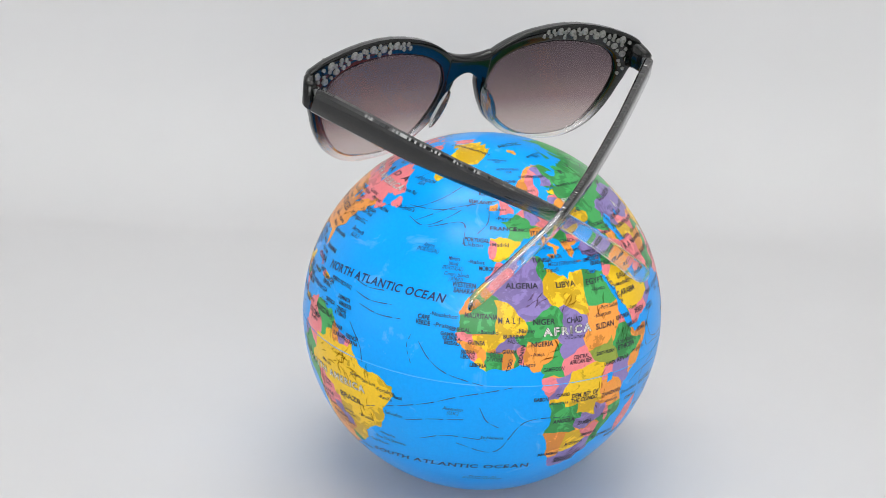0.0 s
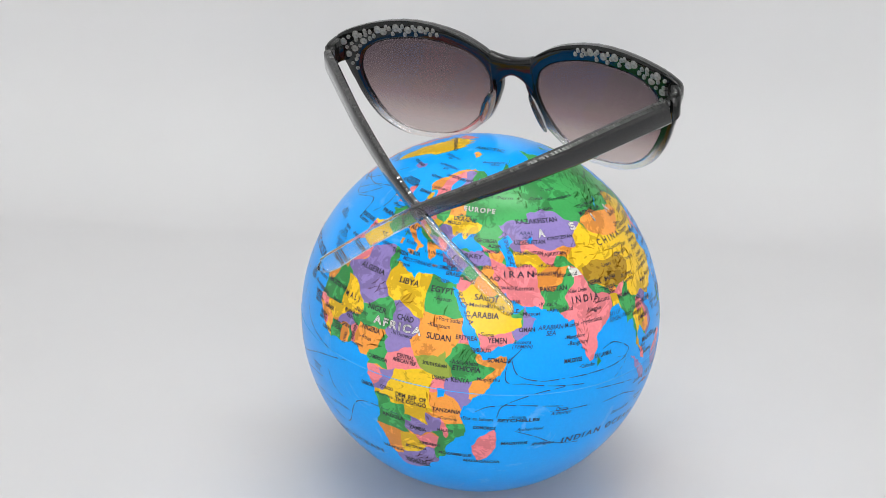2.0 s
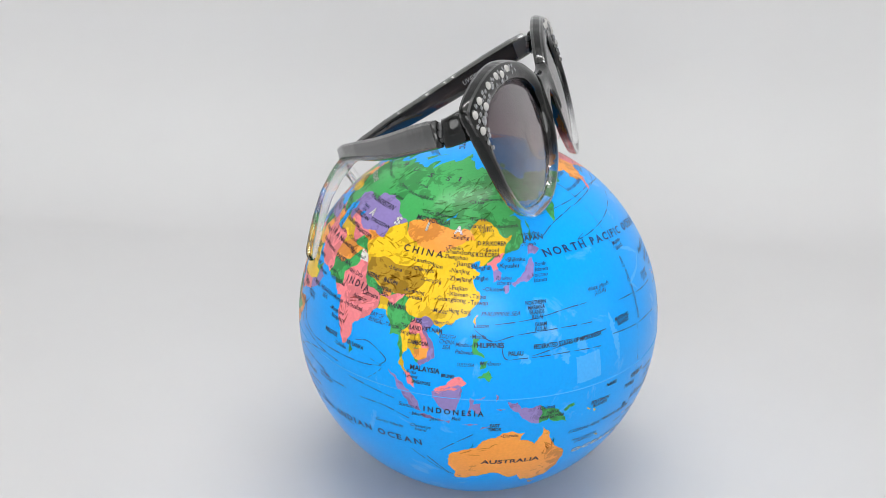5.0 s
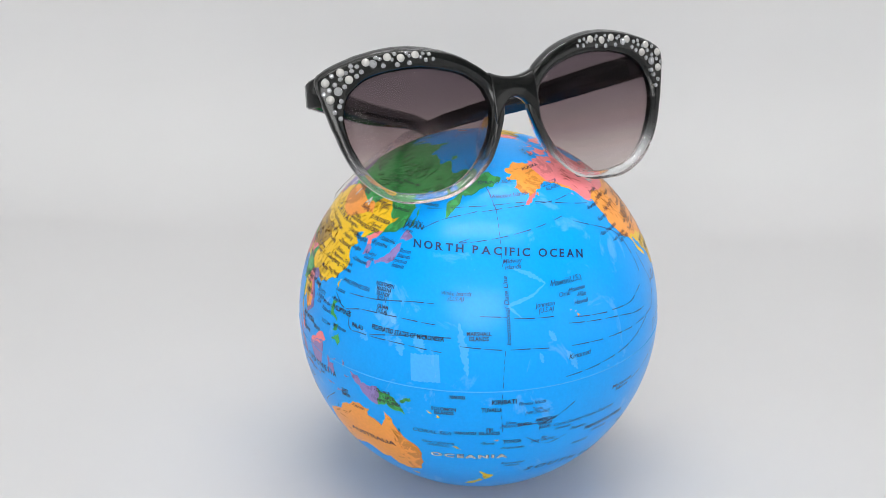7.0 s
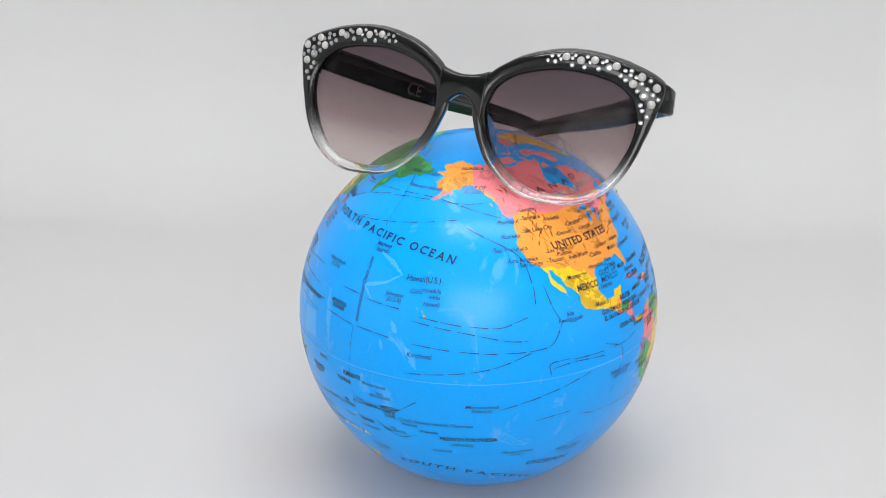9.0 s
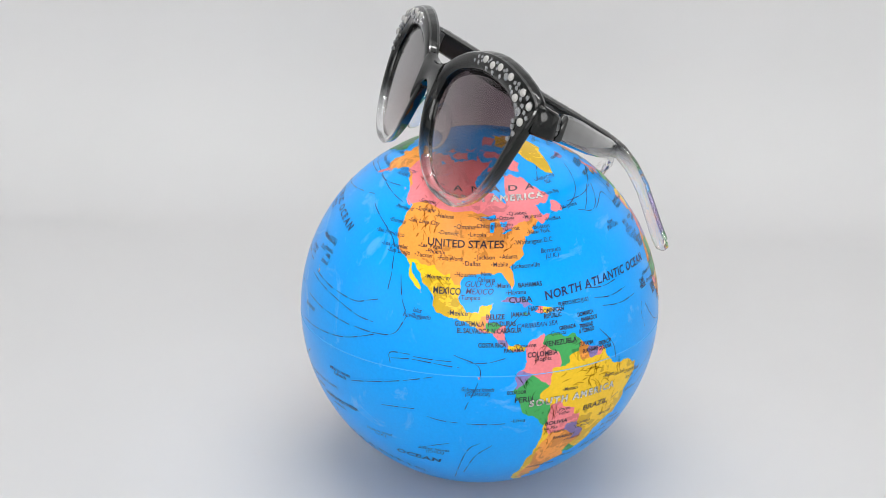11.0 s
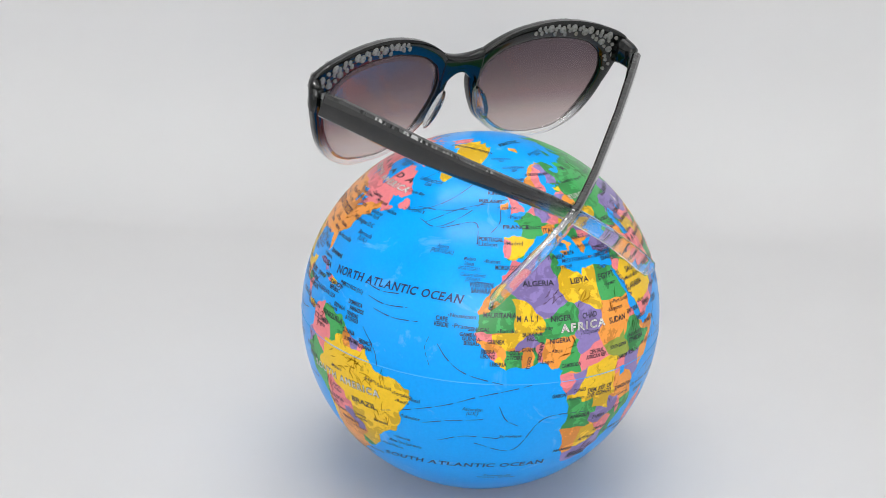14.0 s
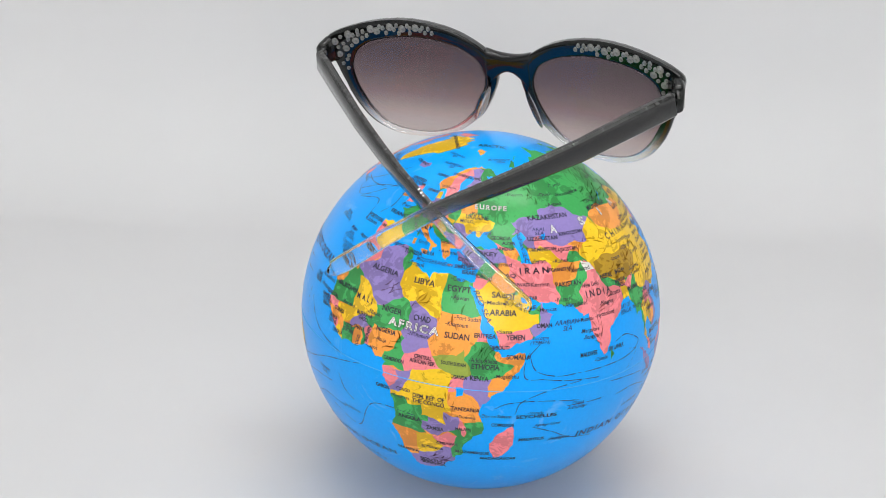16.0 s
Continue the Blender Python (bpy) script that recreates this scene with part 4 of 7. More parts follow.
EURASIAN.append(("P", [(99, 6.6), (102.5, 6.3), (105, 1), (102, 0)]))
EURASIAN.append(("O", [(87.7, 49), (92, 50.7), (98.5, 52), (103, 50.2), (108, 49.5), (114, 50.2), (116.5, 49.8), (119.5, 46.7), (112, 44.5), (108, 42.5), (104, 41.9), (96.5, 42.8), (91, 45)]))
EURASIAN.append(("P", [(124, 40), (128, 42.2), (131, 42.9), (129, 39), (128.5, 38.3), (124.5, 37.6)]))
EURASIAN.append(("V", [(124.5, 37.6), (128.5, 38.3), (131, 37), (129, 34), (125, 34)]))
EURASIAN.append(("B", [(79, 35.5), (90, 36), (100, 37), (103, 33), (99, 28.5), (92, 28), (88, 28.1), (80.5, 30.3), (79, 33)]))
EURASIAN.append(("Y", [(73.5, 39.5), (76, 40.3), (80, 42.2), (80, 45), (83, 47), (87, 49), (91, 45), (96.5, 42.8), (104, 41.9), (108, 42.5), (112, 44.5), (119.5, 46.7), (116.5, 49.8), (120, 53.2), (126, 52.5), (131, 47.8), (135, 48.4), (131, 43), (128, 42.1), (124, 40), (121, 38), (124, 31), (118, 22), (109, 17), (108.2, 21.5), (105.3, 23.4), (102, 22.4), (98, 24), (98.7, 27.5), (92, 27.9), (80.5, 30.3), (79, 33), (75, 37.5)]))
NORTHERN_AMERICAN = []
NORTHERN_AMERICAN.append(("O", [(-180, 75), (-141, 75), (-141, 60.3), (-130, 56), (-130, 54.5), (-180, 50)]))
NORTHERN_AMERICAN.append(("Y", [(-117.2, 32.6), (-114.7, 32.6), (-111, 31.3), (-106.5, 31.7), (-103, 29), (-101, 29.6), (-99.3, 26.5), (-95, 25.8), (-85, 22), (-87.5, 18.2), (-89.2, 17.9), (-90.5, 17.8), (-91, 16), (-92.2, 14.2), (-110, 15), (-120, 30)]))
NORTHERN_AMERICAN.append(("P", [(-89.2, 18.3), (-87.5, 18.3), (-88.5, 15.9), (-89.2, 16)]))
NORTHERN_AMERICAN.append(("O", [(-90.6, 17.8), (-89.2, 17.8), (-89.2, 15.8), (-90, 13.5), (-92.3, 14.2), (-91, 16)]))
NORTHERN_AMERICAN.append(("G", [(-89.2, 16), (-82.5, 16), (-83.2, 15), (-87, 13), (-89.3, 14.3)]))
NORTHERN_AMERICAN.append(("Y", [(-89.9, 13.8), (-89.3, 14.3), (-87.5, 13.6), (-88, 12.8)]))
NORTHERN_AMERICAN.append(("P", [(-87.5, 13.2), (-86, 13.8), (-83, 15.2), (-83, 10.8), (-85.9, 11)]))
NORTHERN_AMERICAN.append(("V", [(-86, 11), (-83.3, 11), (-82.7, 9), (-83, 8), (-86, 9.5)]))
NORTHERN_AMERICAN.append(("Y", [(-83, 8), (-82.7, 9.7), (-77.3, 9.5), (-77.3, 7)]))
NORTHERN_AMERICAN.append(("O", [(-125, 49), (-95, 49), (-89.5, 48), (-84.5, 46.5), (-82.5, 45), (-82.5, 42.2), (-79, 43), (-76.5, 44.2), (-74.7, 45), (-71.5, 45), (-69, 47.3), (-67.8, 45.7), (-66.8, 44.6), (-70, 40), (-72, 34), (-79, 24), (-90, 28), (-97, 25.8), (-99.3, 26.5), (-101, 29.6), (-103, 29), (-106.5, 31.7), (-111, 31.3), (-114.7, 32.6), (-117.2, 32.6), (-127, 35)]))
SOUTHERN_AMERICAN = []
SOUTHERN_AMERICAN.append(("G", [(-71.5, 12.5), (-72.5, 9), (-70, 7), (-67.5, 6), (-67, 1.2), (-64, 2), (-64, 4), (-60.7, 5), (-60, 8.5), (-61, 12)]))
SOUTHERN_AMERICAN.append(("P", [(-80, 7.5), (-77, 12), (-71.5, 12.5), (-72.5, 9), (-70, 7), (-67.5, 6), (-67, 1.2), (-69.5, 1), (-70, -4.2), (-73, -2.3), (-75.5, 0), (-79, 1.5), (-80, 4)]))
SOUTHERN_AMERICAN.append(("O", [(-60, 8.8), (-60.7, 5), (-59.8, 2), (-57, 2), (-58, 5), (-57, 7)]))
SOUTHERN_AMERICAN.append(("V", [(-57, 7), (-58, 4), (-56.5, 2), (-54.3, 2.3), (-54, 6.5)]))
SOUTHERN_AMERICAN.append(("P", [(-54, 6.5), (-54.3, 2.3), (-52.5, 2.3), (-51, 4.5)]))
SOUTHERN_AMERICAN.append(("V", [(-79, 1.5), (-75.5, 0), (-78, -3), (-80, -4.4), (-82, -3), (-82, 1)]))
SOUTHERN_AMERICAN.append(("G", [(-82, -3), (-80, -4.4), (-78, -3), (-75.5, 0), (-73, -2.3), (-70, -4.2), (-73, -7), (-72.5, -9.5), (-70.5, -9.5), (-69, -12.5), (-69.5, -17.5), (-71, -19), (-83, -6)]))
SOUTHERN_AMERICAN.append(("P", [(-69, -11), (-65.3, -9.8), (-65, -12), (-60.5, -13.7), (-60, -16.3), (-58, -16.3), (-58, -19.8), (-62, -19.6), (-62.7, -22), (-67.8, -22.8), (-69.5, -17.5)]))
SOUTHERN_AMERICAN.append(("V", [(-62, -19.6), (-58.2, -19.8), (-57.8, -22), (-54.5, -24), (-54.6, -27), (-58.5, -27.2), (-57.7, -25.2), (-62.7, -22)]))
SOUTHERN_AMERICAN.append(("G", [(-57.6, -30.2), (-53.3, -33.7), (-55, -36), (-59, -34)]))
SOUTHERN_AMERICAN.append(("Y", [(-71, -17.5), (-69.5, -17.5), (-67.8, -22.8), (-69.8, -30), (-70.5, -35), (-71.5, -40), (-72, -48), (-72, -52), (-68.6, -52.3), (-68.6, -56), (-78, -56), (-78, -40), (-72, -18)]))
SOUTHERN_AMERICAN.append(("O", [(-67.8, -22.8), (-62.7, -22), (-57.7, -25.2), (-58.5, -27.2), (-53.8, -25.6), (-53.8, -27.2), (-57.6, -30.2), (-58.4, -34), (-55, -38), (-62, -56), (-68.6, -56), (-68.6, -52.3), (-72, -52), (-72, -48), (-71.5, -40), (-70.5, -35), (-69.8, -30)]))
ISLANDS = []
ISLANDS.append(("Y", [(-73, 78), (-60, 82), (-35, 83.5), (-18, 81), (-20, 75), (-24, 70.5), (-35, 66.5), (-43, 60), (-48, 61), (-53, 67), (-54, 71), (-60, 76)]))
ISLANDS.append(("V", [(-24, 65.5), (-16, 66.4), (-13.6, 65), (-18.5, 63.4), (-22.5, 64)]))
ISLANDS.append(("P", [(-5.7, 50), (1.4, 51.2), (1.7, 52.7), (-2, 55.8), (-3, 58.6), (-6, 57), (-4.5, 53.3)]))
ISLANDS.append(("O", [(-10, 52), (-6.3, 52.3), (-6, 55), (-10, 54)]))
ISLANDS.append(("P", [(49.3, -12), (50.4, -15.7), (47.2, -24.8), (45, -25.5), (43.4, -22), (44.4, -16.3)]))
ISLANDS.append(("G", [(79.9, 9.7), (81.8, 7.3), (80.6, 6)]))
ISLANDS.append(("V", [(95.3, 5.6), (100, 2.5), (104, -1.5), (106, -5.8), (102, -4), (98.5, 0.5)]))
ISLANDS.append(("V", [(105.2, -6.8), (108.5, -6.5), (114.5, -7.6), (114.4, -8.6), (108, -7.8)]))
ISLANDS.append(("V", [(109, 1.5), (113, 3), (117.5, 4.2), (117.6, 1), (116, -4), (111, -3), (109.2, -0.5)]))
ISLANDS.append(("P", [(109.6, 2), (113.2, 4), (116.7, 7), (119, 5), (115.5, 2.5), (111, 1)]))
ISLANDS.append(("V", [(119.3, -5.5), (120.2, 0.5), (125, 1.5), (121.5, 0), (121, -1.5), (123.3, -1), (122.5, -4.8), (120.8, -3)]))
ISLANDS.append(("V", [(131, -0.8), (134, -1), (135.2, -3.3), (141, -2.6), (141, -9), (137.7, -8), (134.5, -4.5), (132, -2.8)]))
ISLANDS.append(("G", [(141, -2.6), (145.5, -4.5), (147.8, -6.5), (150.5, -10.5), (147, -9.5), (144, -7.7), (141, -9)]))
ISLANDS.append(("G", [(148.5, -5.7), (152, -4), (152.3, -4.8), (149.5, -6.3)]))
ISLANDS.append(("G", [(120.5, 18.5), (122.3, 18.3), (121.5, 15.5), (124, 12.8), (120.7, 13.8), (119.9, 16)]))
ISLANDS.append(("G", [(122, 7), (123.7, 8.4), (125.5, 9.6), (126.4, 7.2), (125.3, 5.7), (124, 7)]))
ISLANDS.append(("G", [(122.5, 11.7), (125, 12.3), (124.5, 10.2), (122.8, 9.5)]))
ISLANDS.append(("Y", [(120.2, 23), (121.6, 25.2), (120.9, 22)]))
ISLANDS.append(("Y", [(108.7, 19.2), (110.5, 20), (110, 18.4)]))
ISLANDS.append(("V", [(130.9, 34), (136, 35.7), (139.8, 40.5), (141.3, 41.3), (141.8, 39), (140.5, 35.5), (136.8, 34.5), (133, 34.3)]))
ISLANDS.append(("V", [(140, 42), (141.8, 45.4), (145.3, 43.5), (143, 42)]))
ISLANDS.append(("V", [(129.8, 33), (131.8, 33.6), (131.3, 31.4), (130.2, 31.3)]))
ISLANDS.append(("V", [(132.3, 33.9), (134.5, 34.2), (133.8, 33)]))
ISLANDS.append(("G", [(142, 46), (142.5, 54.2), (143.5, 51.5), (143.3, 47)]))
ISLANDS.append(("Y", [(172.7, -34.5), (175.5, -36.5), (178.4, -37.7), (176.8, -40), (175, -41.5), (174, -39)]))
ISLANDS.append(("Y", [(172.7, -40.6), (174.2, -41.7), (171, -45.5), (168.5, -46.6), (166.6, -45.8), (170.5, -43)]))
ISLANDS.append(("O", [(144.7, -40.8), (148.3, -40.9), (147, -43.5), (145.5, -42.5)]))
ISLANDS.append(("V", [(-84.8, 22), (-82.5, 23.1), (-79.5, 22.6), (-75.5, 20.8), (-74.3, 20.2), (-77.5, 19.9), (-79, 21.5)]))
ISLANDS.append(("P", [(-74.4, 18.4), (-73, 19.9), (-71.7, 19.8), (-71.8, 18)]))
ISLANDS.append(("Y", [(-71.7, 19.8), (-69, 19.2), (-68.4, 18.5), (-71.8, 18)]))
ISLANDS.append(("G", [(-78.3, 18.3), (-76.3, 18), (-77.3, 17.8)]))
ISLANDS.append(("O", [(-67.2, 18.5), (-65.7, 18.4), (-67, 18)]))
ISLANDS.append(("P", [(-59.3, 47.7), (-57, 51), (-53, 48.5), (-54, 46.8)]))
ISLANDS.append(("P", [(-89, 72), (-80, 73.6), (-72, 71), (-62, 66.5), (-66, 63), (-72, 64.5), (-74, 68), (-85, 70)]))
ISLANDS.append(("P", [(-117, 70), (-114, 73), (-105, 73), (-102, 69), (-110, 68.8)]))
ISLANDS.append(("P", [(-90, 77), (-90, 80.5), (-70, 83), (-64, 81.5), (-78, 77)]))
ISLANDS.append(("P", [(-125, 72), (-122, 74.3), (-116, 73), (-120, 71.5)]))
ISLANDS.append(("P", [(-100, 73.5), (-96, 76), (-110, 75.5), (-116, 76.5), (-106, 73.6)]))
ISLANDS.append(("P", [(-86, 65.5), (-81, 65.8), (-80.5, 63.6), (-87, 63.8)]))
ISLANDS.append(("P", [(-95, 72), (-93, 74), (-86, 73.5), (-91, 74.8)]))
ISLANDS.append(("G", [(52, 71), (56, 74.5), (68, 77), (60, 75), (57.5, 71)]))
ISLANDS.append(("O", [(11, 79), (17, 80), (27, 80), (18, 77)]))
ISLANDS.append(("G", [(95, 79), (99, 81), (105, 79), (100, 78.3)]))
ISLANDS.append(("G", [(138, 75), (143, 76), (150, 75), (143, 73.5)]))
ISLANDS.append(("O", [(12.5, 38), (15.5, 38.2), (15, 36.7)]))
ISLANDS.append(("O", [(8.3, 41), (9.7, 41), (9.5, 39.1), (8.5, 39)]))
ISLANDS.append(("G", [(8.7, 42.5), (9.4, 43), (9.3, 41.5)]))
ISLANDS.append(("V", [(32.4, 35), (34.5, 35.6), (33.5, 34.6)]))
ISLANDS.append(("O", [(23.6, 35.4), (26.2, 35.2), (24.5, 34.9)]))
ISLANDS.append(("O", [(-156, 20.2), (-154.8, 19.5), (-155.8, 19)]))
ISLANDS.append(("O", [(-158.2, 21.6), (-157.7, 21.4), (-158.1, 21.3)]))
ISLANDS.append(("O", [(-156.6, 21), (-156, 20.8), (-156.4, 20.6)]))
ISLANDS.append(("V", [(124, -9.3), (127, -8.4), (123.5, -10.3)]))
ISLANDS.append(("P", [(-132, 54), (-131.7, 53), (-133, 54)]))
ISLANDS.append(("P", [(-128.3, 50.7), (-125, 49.6), (-123.5, 48.4), (-126, 49.2)]))
ISLANDS.append(("O", [(-154.5, 57.7), (-152.3, 58.3), (-153.5, 56.8)]))
ISLANDS.append(("Y", [(164, -20.2), (167, -22.3), (165.5, -21.7)]))
ISLANDS.append(("O", [(177.3, -17.7), (178.6, -17.5), (178, -18.2)]))
ISLANDS.append(("P", [(-91.5, 0), (-91, -1), (-90.8, -0.3)]))
ISLANDS.append(("V", [(-60, -51.5), (-58, -51.5), (-59, -52.3)]))
ISLANDS.append(("V", [(127.5, 2), (128.5, 1), (127.8, -0.5)]))
ISLANDS.append(("V", [(118, -8.5), (120.5, -8.3), (122.8, -8.3), (120, -9)]))
ISLANDS.append(("V", [(128, -3), (130.5, -3), (129, -3.6)]))
ISLANDS.append(("Y", [(160, -8.5), (161, -9.3), (160, -9.5)]))
ISLANDS.append(("Y", [(157, -7.3), (159, -8.3), (157.5, -8)]))


def jagged(poly, depth=3, rough=0.16):
    """A drawn outline made uneven; equal edges of two outlines stay equal."""
    out = []
    for i, p in enumerate(poly):
        q = poly[(i + 1) % len(poly)]
        flip = p > q
        a, b = (q, p) if flip else (p, q)
        pts = [a, b]
        rnd = random.Random(int(a[0] * 7919 + a[1] * 104729 + b[0] * 1299709 + b[1] * 15485863))
        for d in range(depth):
            nxt = [pts[0]]
            for s, e in zip(pts, pts[1:]):
                dx, dy = e[0] - s[0], e[1] - s[1]
                k = rnd.uniform(-rough, rough) if math.hypot(dx, dy) > 0.5 else 0
                nxt += [((s[0] + e[0]) / 2 - dy * k, (s[1] + e[1]) / 2 + dx * k), e]
            pts = nxt
        if flip:
            pts.reverse()
        out += pts[:-1]
    return out


def inside(px, py, poly):
    """Which of the points lie in the outline."""
    x, y = np.array([p[0] for p in poly]), np.array([p[1] for p in poly])
    x2, y2 = np.roll(x, -1), np.roll(y, -1)
    hit = np.zeros(len(px), bool)
    for a, b, c, d in zip(x, y, x2, y2):
        if b != d:
            hit ^= ((b > py) != (d > py)) & (px < (c - a) * (py - b) / (d - b) + a)
    return hit


def pieces(tris):
    """The triangles, split where they do not touch."""
    root = {}

    def find(a):
        while root.setdefault(a, a) != a:
            root[a] = root[root[a]]
            a = root[a]
        return a
    for a, b, c in tris.tolist():
        root[find(a)] = find(b)
        root[find(b)] = find(c)
    groups = {}
    for f in tris.tolist():
        groups.setdefault(find(f[0]), []).append(f)
    return [np.array(q) for q in groups.values()]


def printed_land(coast, countries, rest, parent, lakes=(), step=2.5, height=1.0008):
    """Cuts one land mass into countries and lays them on the ball as thin printed skins."""
    from mathutils import geometry
    coast = jagged(coast)
    outlines = [coast] + [jagged(c, 2, 0.13) for _, c in countries] + [jagged(list(k), 2, 0.1) for k in lakes]
    pts, edges = [], []
    for o in outlines:
        n = len(pts)
        pts += o
        edges += [(n + i, n + (i + 1) % len(o)) for i in range(len(o))]
    lo, la = [p[0] for p in coast], [p[1] for p in coast]
    gx, gy = np.meshgrid(np.arange(min(lo), max(lo), step), np.arange(min(la), max(la), step))
    keep = inside(gx.ravel(), gy.ravel(), coast)
    pts += [(x + 0.013, y + 0.017) for x, y in zip(gx.ravel()[keep], gy.ravel()[keep])]
    verts, _, tris, *_ = geometry.delaunay_2d_cdt([Vector(p) for p in pts], edges, [], 0, 1e-5)
    v = np.array([(p.x, p.y) for p in verts])
    t = np.array([f for f in tris if len(f) == 3])
    c = v[t].mean(1)
    owner = np.full(len(t), -1)
    owner[inside(c[:, 0], c[:, 1], coast)] = len(countries)
    free = owner == len(countries)
    for i, (ink, _) in enumerate(countries):
        sel = free & inside(c[:, 0], c[:, 1], outlines[1 + i])
        owner[sel] = i
        free &= ~sel
    for k in outlines[1 + len(countries):]:
        owner[inside(c[:, 0], c[:, 1], k)] = -1
    for i in range(len(countries) + 1):
        mine = t[owner == i]
        if len(mine) == 0:
            continue
        ink = countries[i][0] if i < len(countries) else rest
        for piece in pieces(mine):
            used, inv = np.unique(piece.ravel(), return_inverse=True)
            me = bpy.data.meshes.new("country")
            me.from_pydata([on_ball(*v[k], height) for k in used], [], [tuple(int(a) for a in f) for f in inv.reshape(-1, 3)])
            me.materials.append(INKS[ink])
            me.polygons.foreach_set("use_smooth", [True] * len(me.polygons))
            part("country", me, parent)


def build_globe():
    top = tagged(new("globe"), "glossy plastic political globe ball with blue oceans, on white card", "globe")
    ball = part("ball", ball_mesh("ball", R, OCEAN, seg=128, rings=80, at=(0, 0, R)), top, "blue printed plastic ball")
    secs = []
    for i in range(180):
        a = 2 * i
        secs.append([on_ball(a, dl, h) for dl, h in ((-0.16, 0.9995), (-0.1, 1.0016), (0.1, 1.0016), (0.16, 0.9995))])
    part("seam", mesh_of("seam", *sweep(secs, ring=True), SEAM), ball, "thin pale seam round the equator")
    printed_land(AFRICA_NORTH + AFRICA_SOUTH, AFRICAN, "O", ball, LAKES)
    printed_land(EUROPE + ARCTIC + PACIFIC + INDIAN + LEVANT, EURASIAN, "G", ball, LAKES)
    printed_land(NORTH_AMERICA_EAST + NORTH_AMERICA_WEST + ALASKA_COAST, NORTHERN_AMERICAN, "P", ball, LAKES)
    printed_land(SOUTH_AMERICA, SOUTHERN_AMERICAN, "Y", ball)
    printed_land(AUSTRALIA, [], "O", ball)
    for ink, coast in ISLANDS:
        printed_land(coast, [], ink, ball, height=1.0009)
    return top, ball


globe, ball = build_globe()


# ---- printing on the globe: names and sea currents ----
SAID, CURRENTS = [], []


def say(style, text, lon, lat, size, width, turn=0, lean=0.0, bow=0.0):
    """A printed name: centre, letter size and width in degrees of arc. lean and bow: the slope and bend of its line. Styles: b country, c town, i sea or island, o ocean, w continent."""
    SAID.append((style, text, lon, lat, size, width, turn, lean, bow))


def current(*points):
    CURRENTS.append(points)


def curved(lon, lat, turn, x, y, h):
    """Bends the flat place (x, y), in degrees from a centre, on to the ball."""
    if turn == 0 and abs(lat) < 68:
        return on_ball(lon + x / math.cos(radians(lat + y)), lat + y, h)
    a, b = radians(lon), radians(lat)
    q = Vector((math.cos(b) * math.cos(a), math.cos(b) * math.sin(a), math.sin(b)))
    e = Vector((-math.sin(a), math.cos(a), 0))
    n = q.cross(e)
    c, s = math.cos(radians(turn)), math.sin(radians(turn))
    d = (e * c + n * s) * radians(x) + (n * c - e * s) * radians(y)
    r = d.length
    w = q * math.cos(r) + (d / r * math.sin(r) if r > 1e-9 else d)
    return MAP @ w * (R * h) + Vector((0, 0, R))


def flat_texts(jobs):
    """Letters as flat triangles for each (text, thickness, slant)."""
    obs = []
    for text, fat, slant in jobs:
        cu = bpy.data.curves.new("letters", "FONT")
        cu.body, cu.align_x, cu.offset, cu.shear, cu.resolution_u, cu.space_line = text, "CENTER", fat, slant, 3, 0.85
        cu.space_character = 1.3 if text.isupper() and fat in (0.022, -0.008, 0.04) else 1.0
        if text in ("CHINA", "INDIA", "IRAN", "MALI"):
            cu.space_character = 2.0
        if fat in (-0.008, 0.04):
            cu.fill_mode, cu.bevel_depth, cu.bevel_resolution, cu.offset = "NONE", 0.030 if fat < 0 else 0.058, 0, 0
        obs.append(new("letters", cu))
    bpy.context.view_layer.update()
    deps = bpy.context.evaluated_depsgraph_get()
    out = []
    for ob in obs:
        me = ob.evaluated_get(deps).to_mesh()
        out.append(([(v.co.x, v.co.y) for v in me.vertices], [tuple(p.vertices) for p in me.polygons]))
        ob.evaluated_get(deps).to_mesh_clear()
    for ob in obs:
        cu = ob.data
        bpy.data.objects.remove(ob)
        bpy.data.curves.remove(cu)
    return out


# feet of the serif capitals: (along the letter's width, at its foot or head); ticks hang from the head or rise from the foot
FEET = {"N": ((0, 0), (0, 1), (1, 1)), "R": ((0, 0), (0, 1), (1, 0)), "T": ((0.5, 0),), "H": ((0, 0), (0, 1), (1, 0), (1, 1)), "P": ((0, 0), (0, 1)),
        "A": ((0, 0), (1, 0)), "I": ((0.5, 0), (0.5, 1)), "F": ((0, 0), (0, 1)), "E": ((0, 0), (0, 1)), "L": ((0, 0), (0, 1)), "U": ((0, 1), (1, 1)), "D": ((0, 0), (0, 1))}
TICKS = {"T": ((0, 1), (1, 1)), "C": ((1, 1),), "F": ((1, 1),), "E": ((1, 1), (1, 0)), "L": ((1, 0),)}


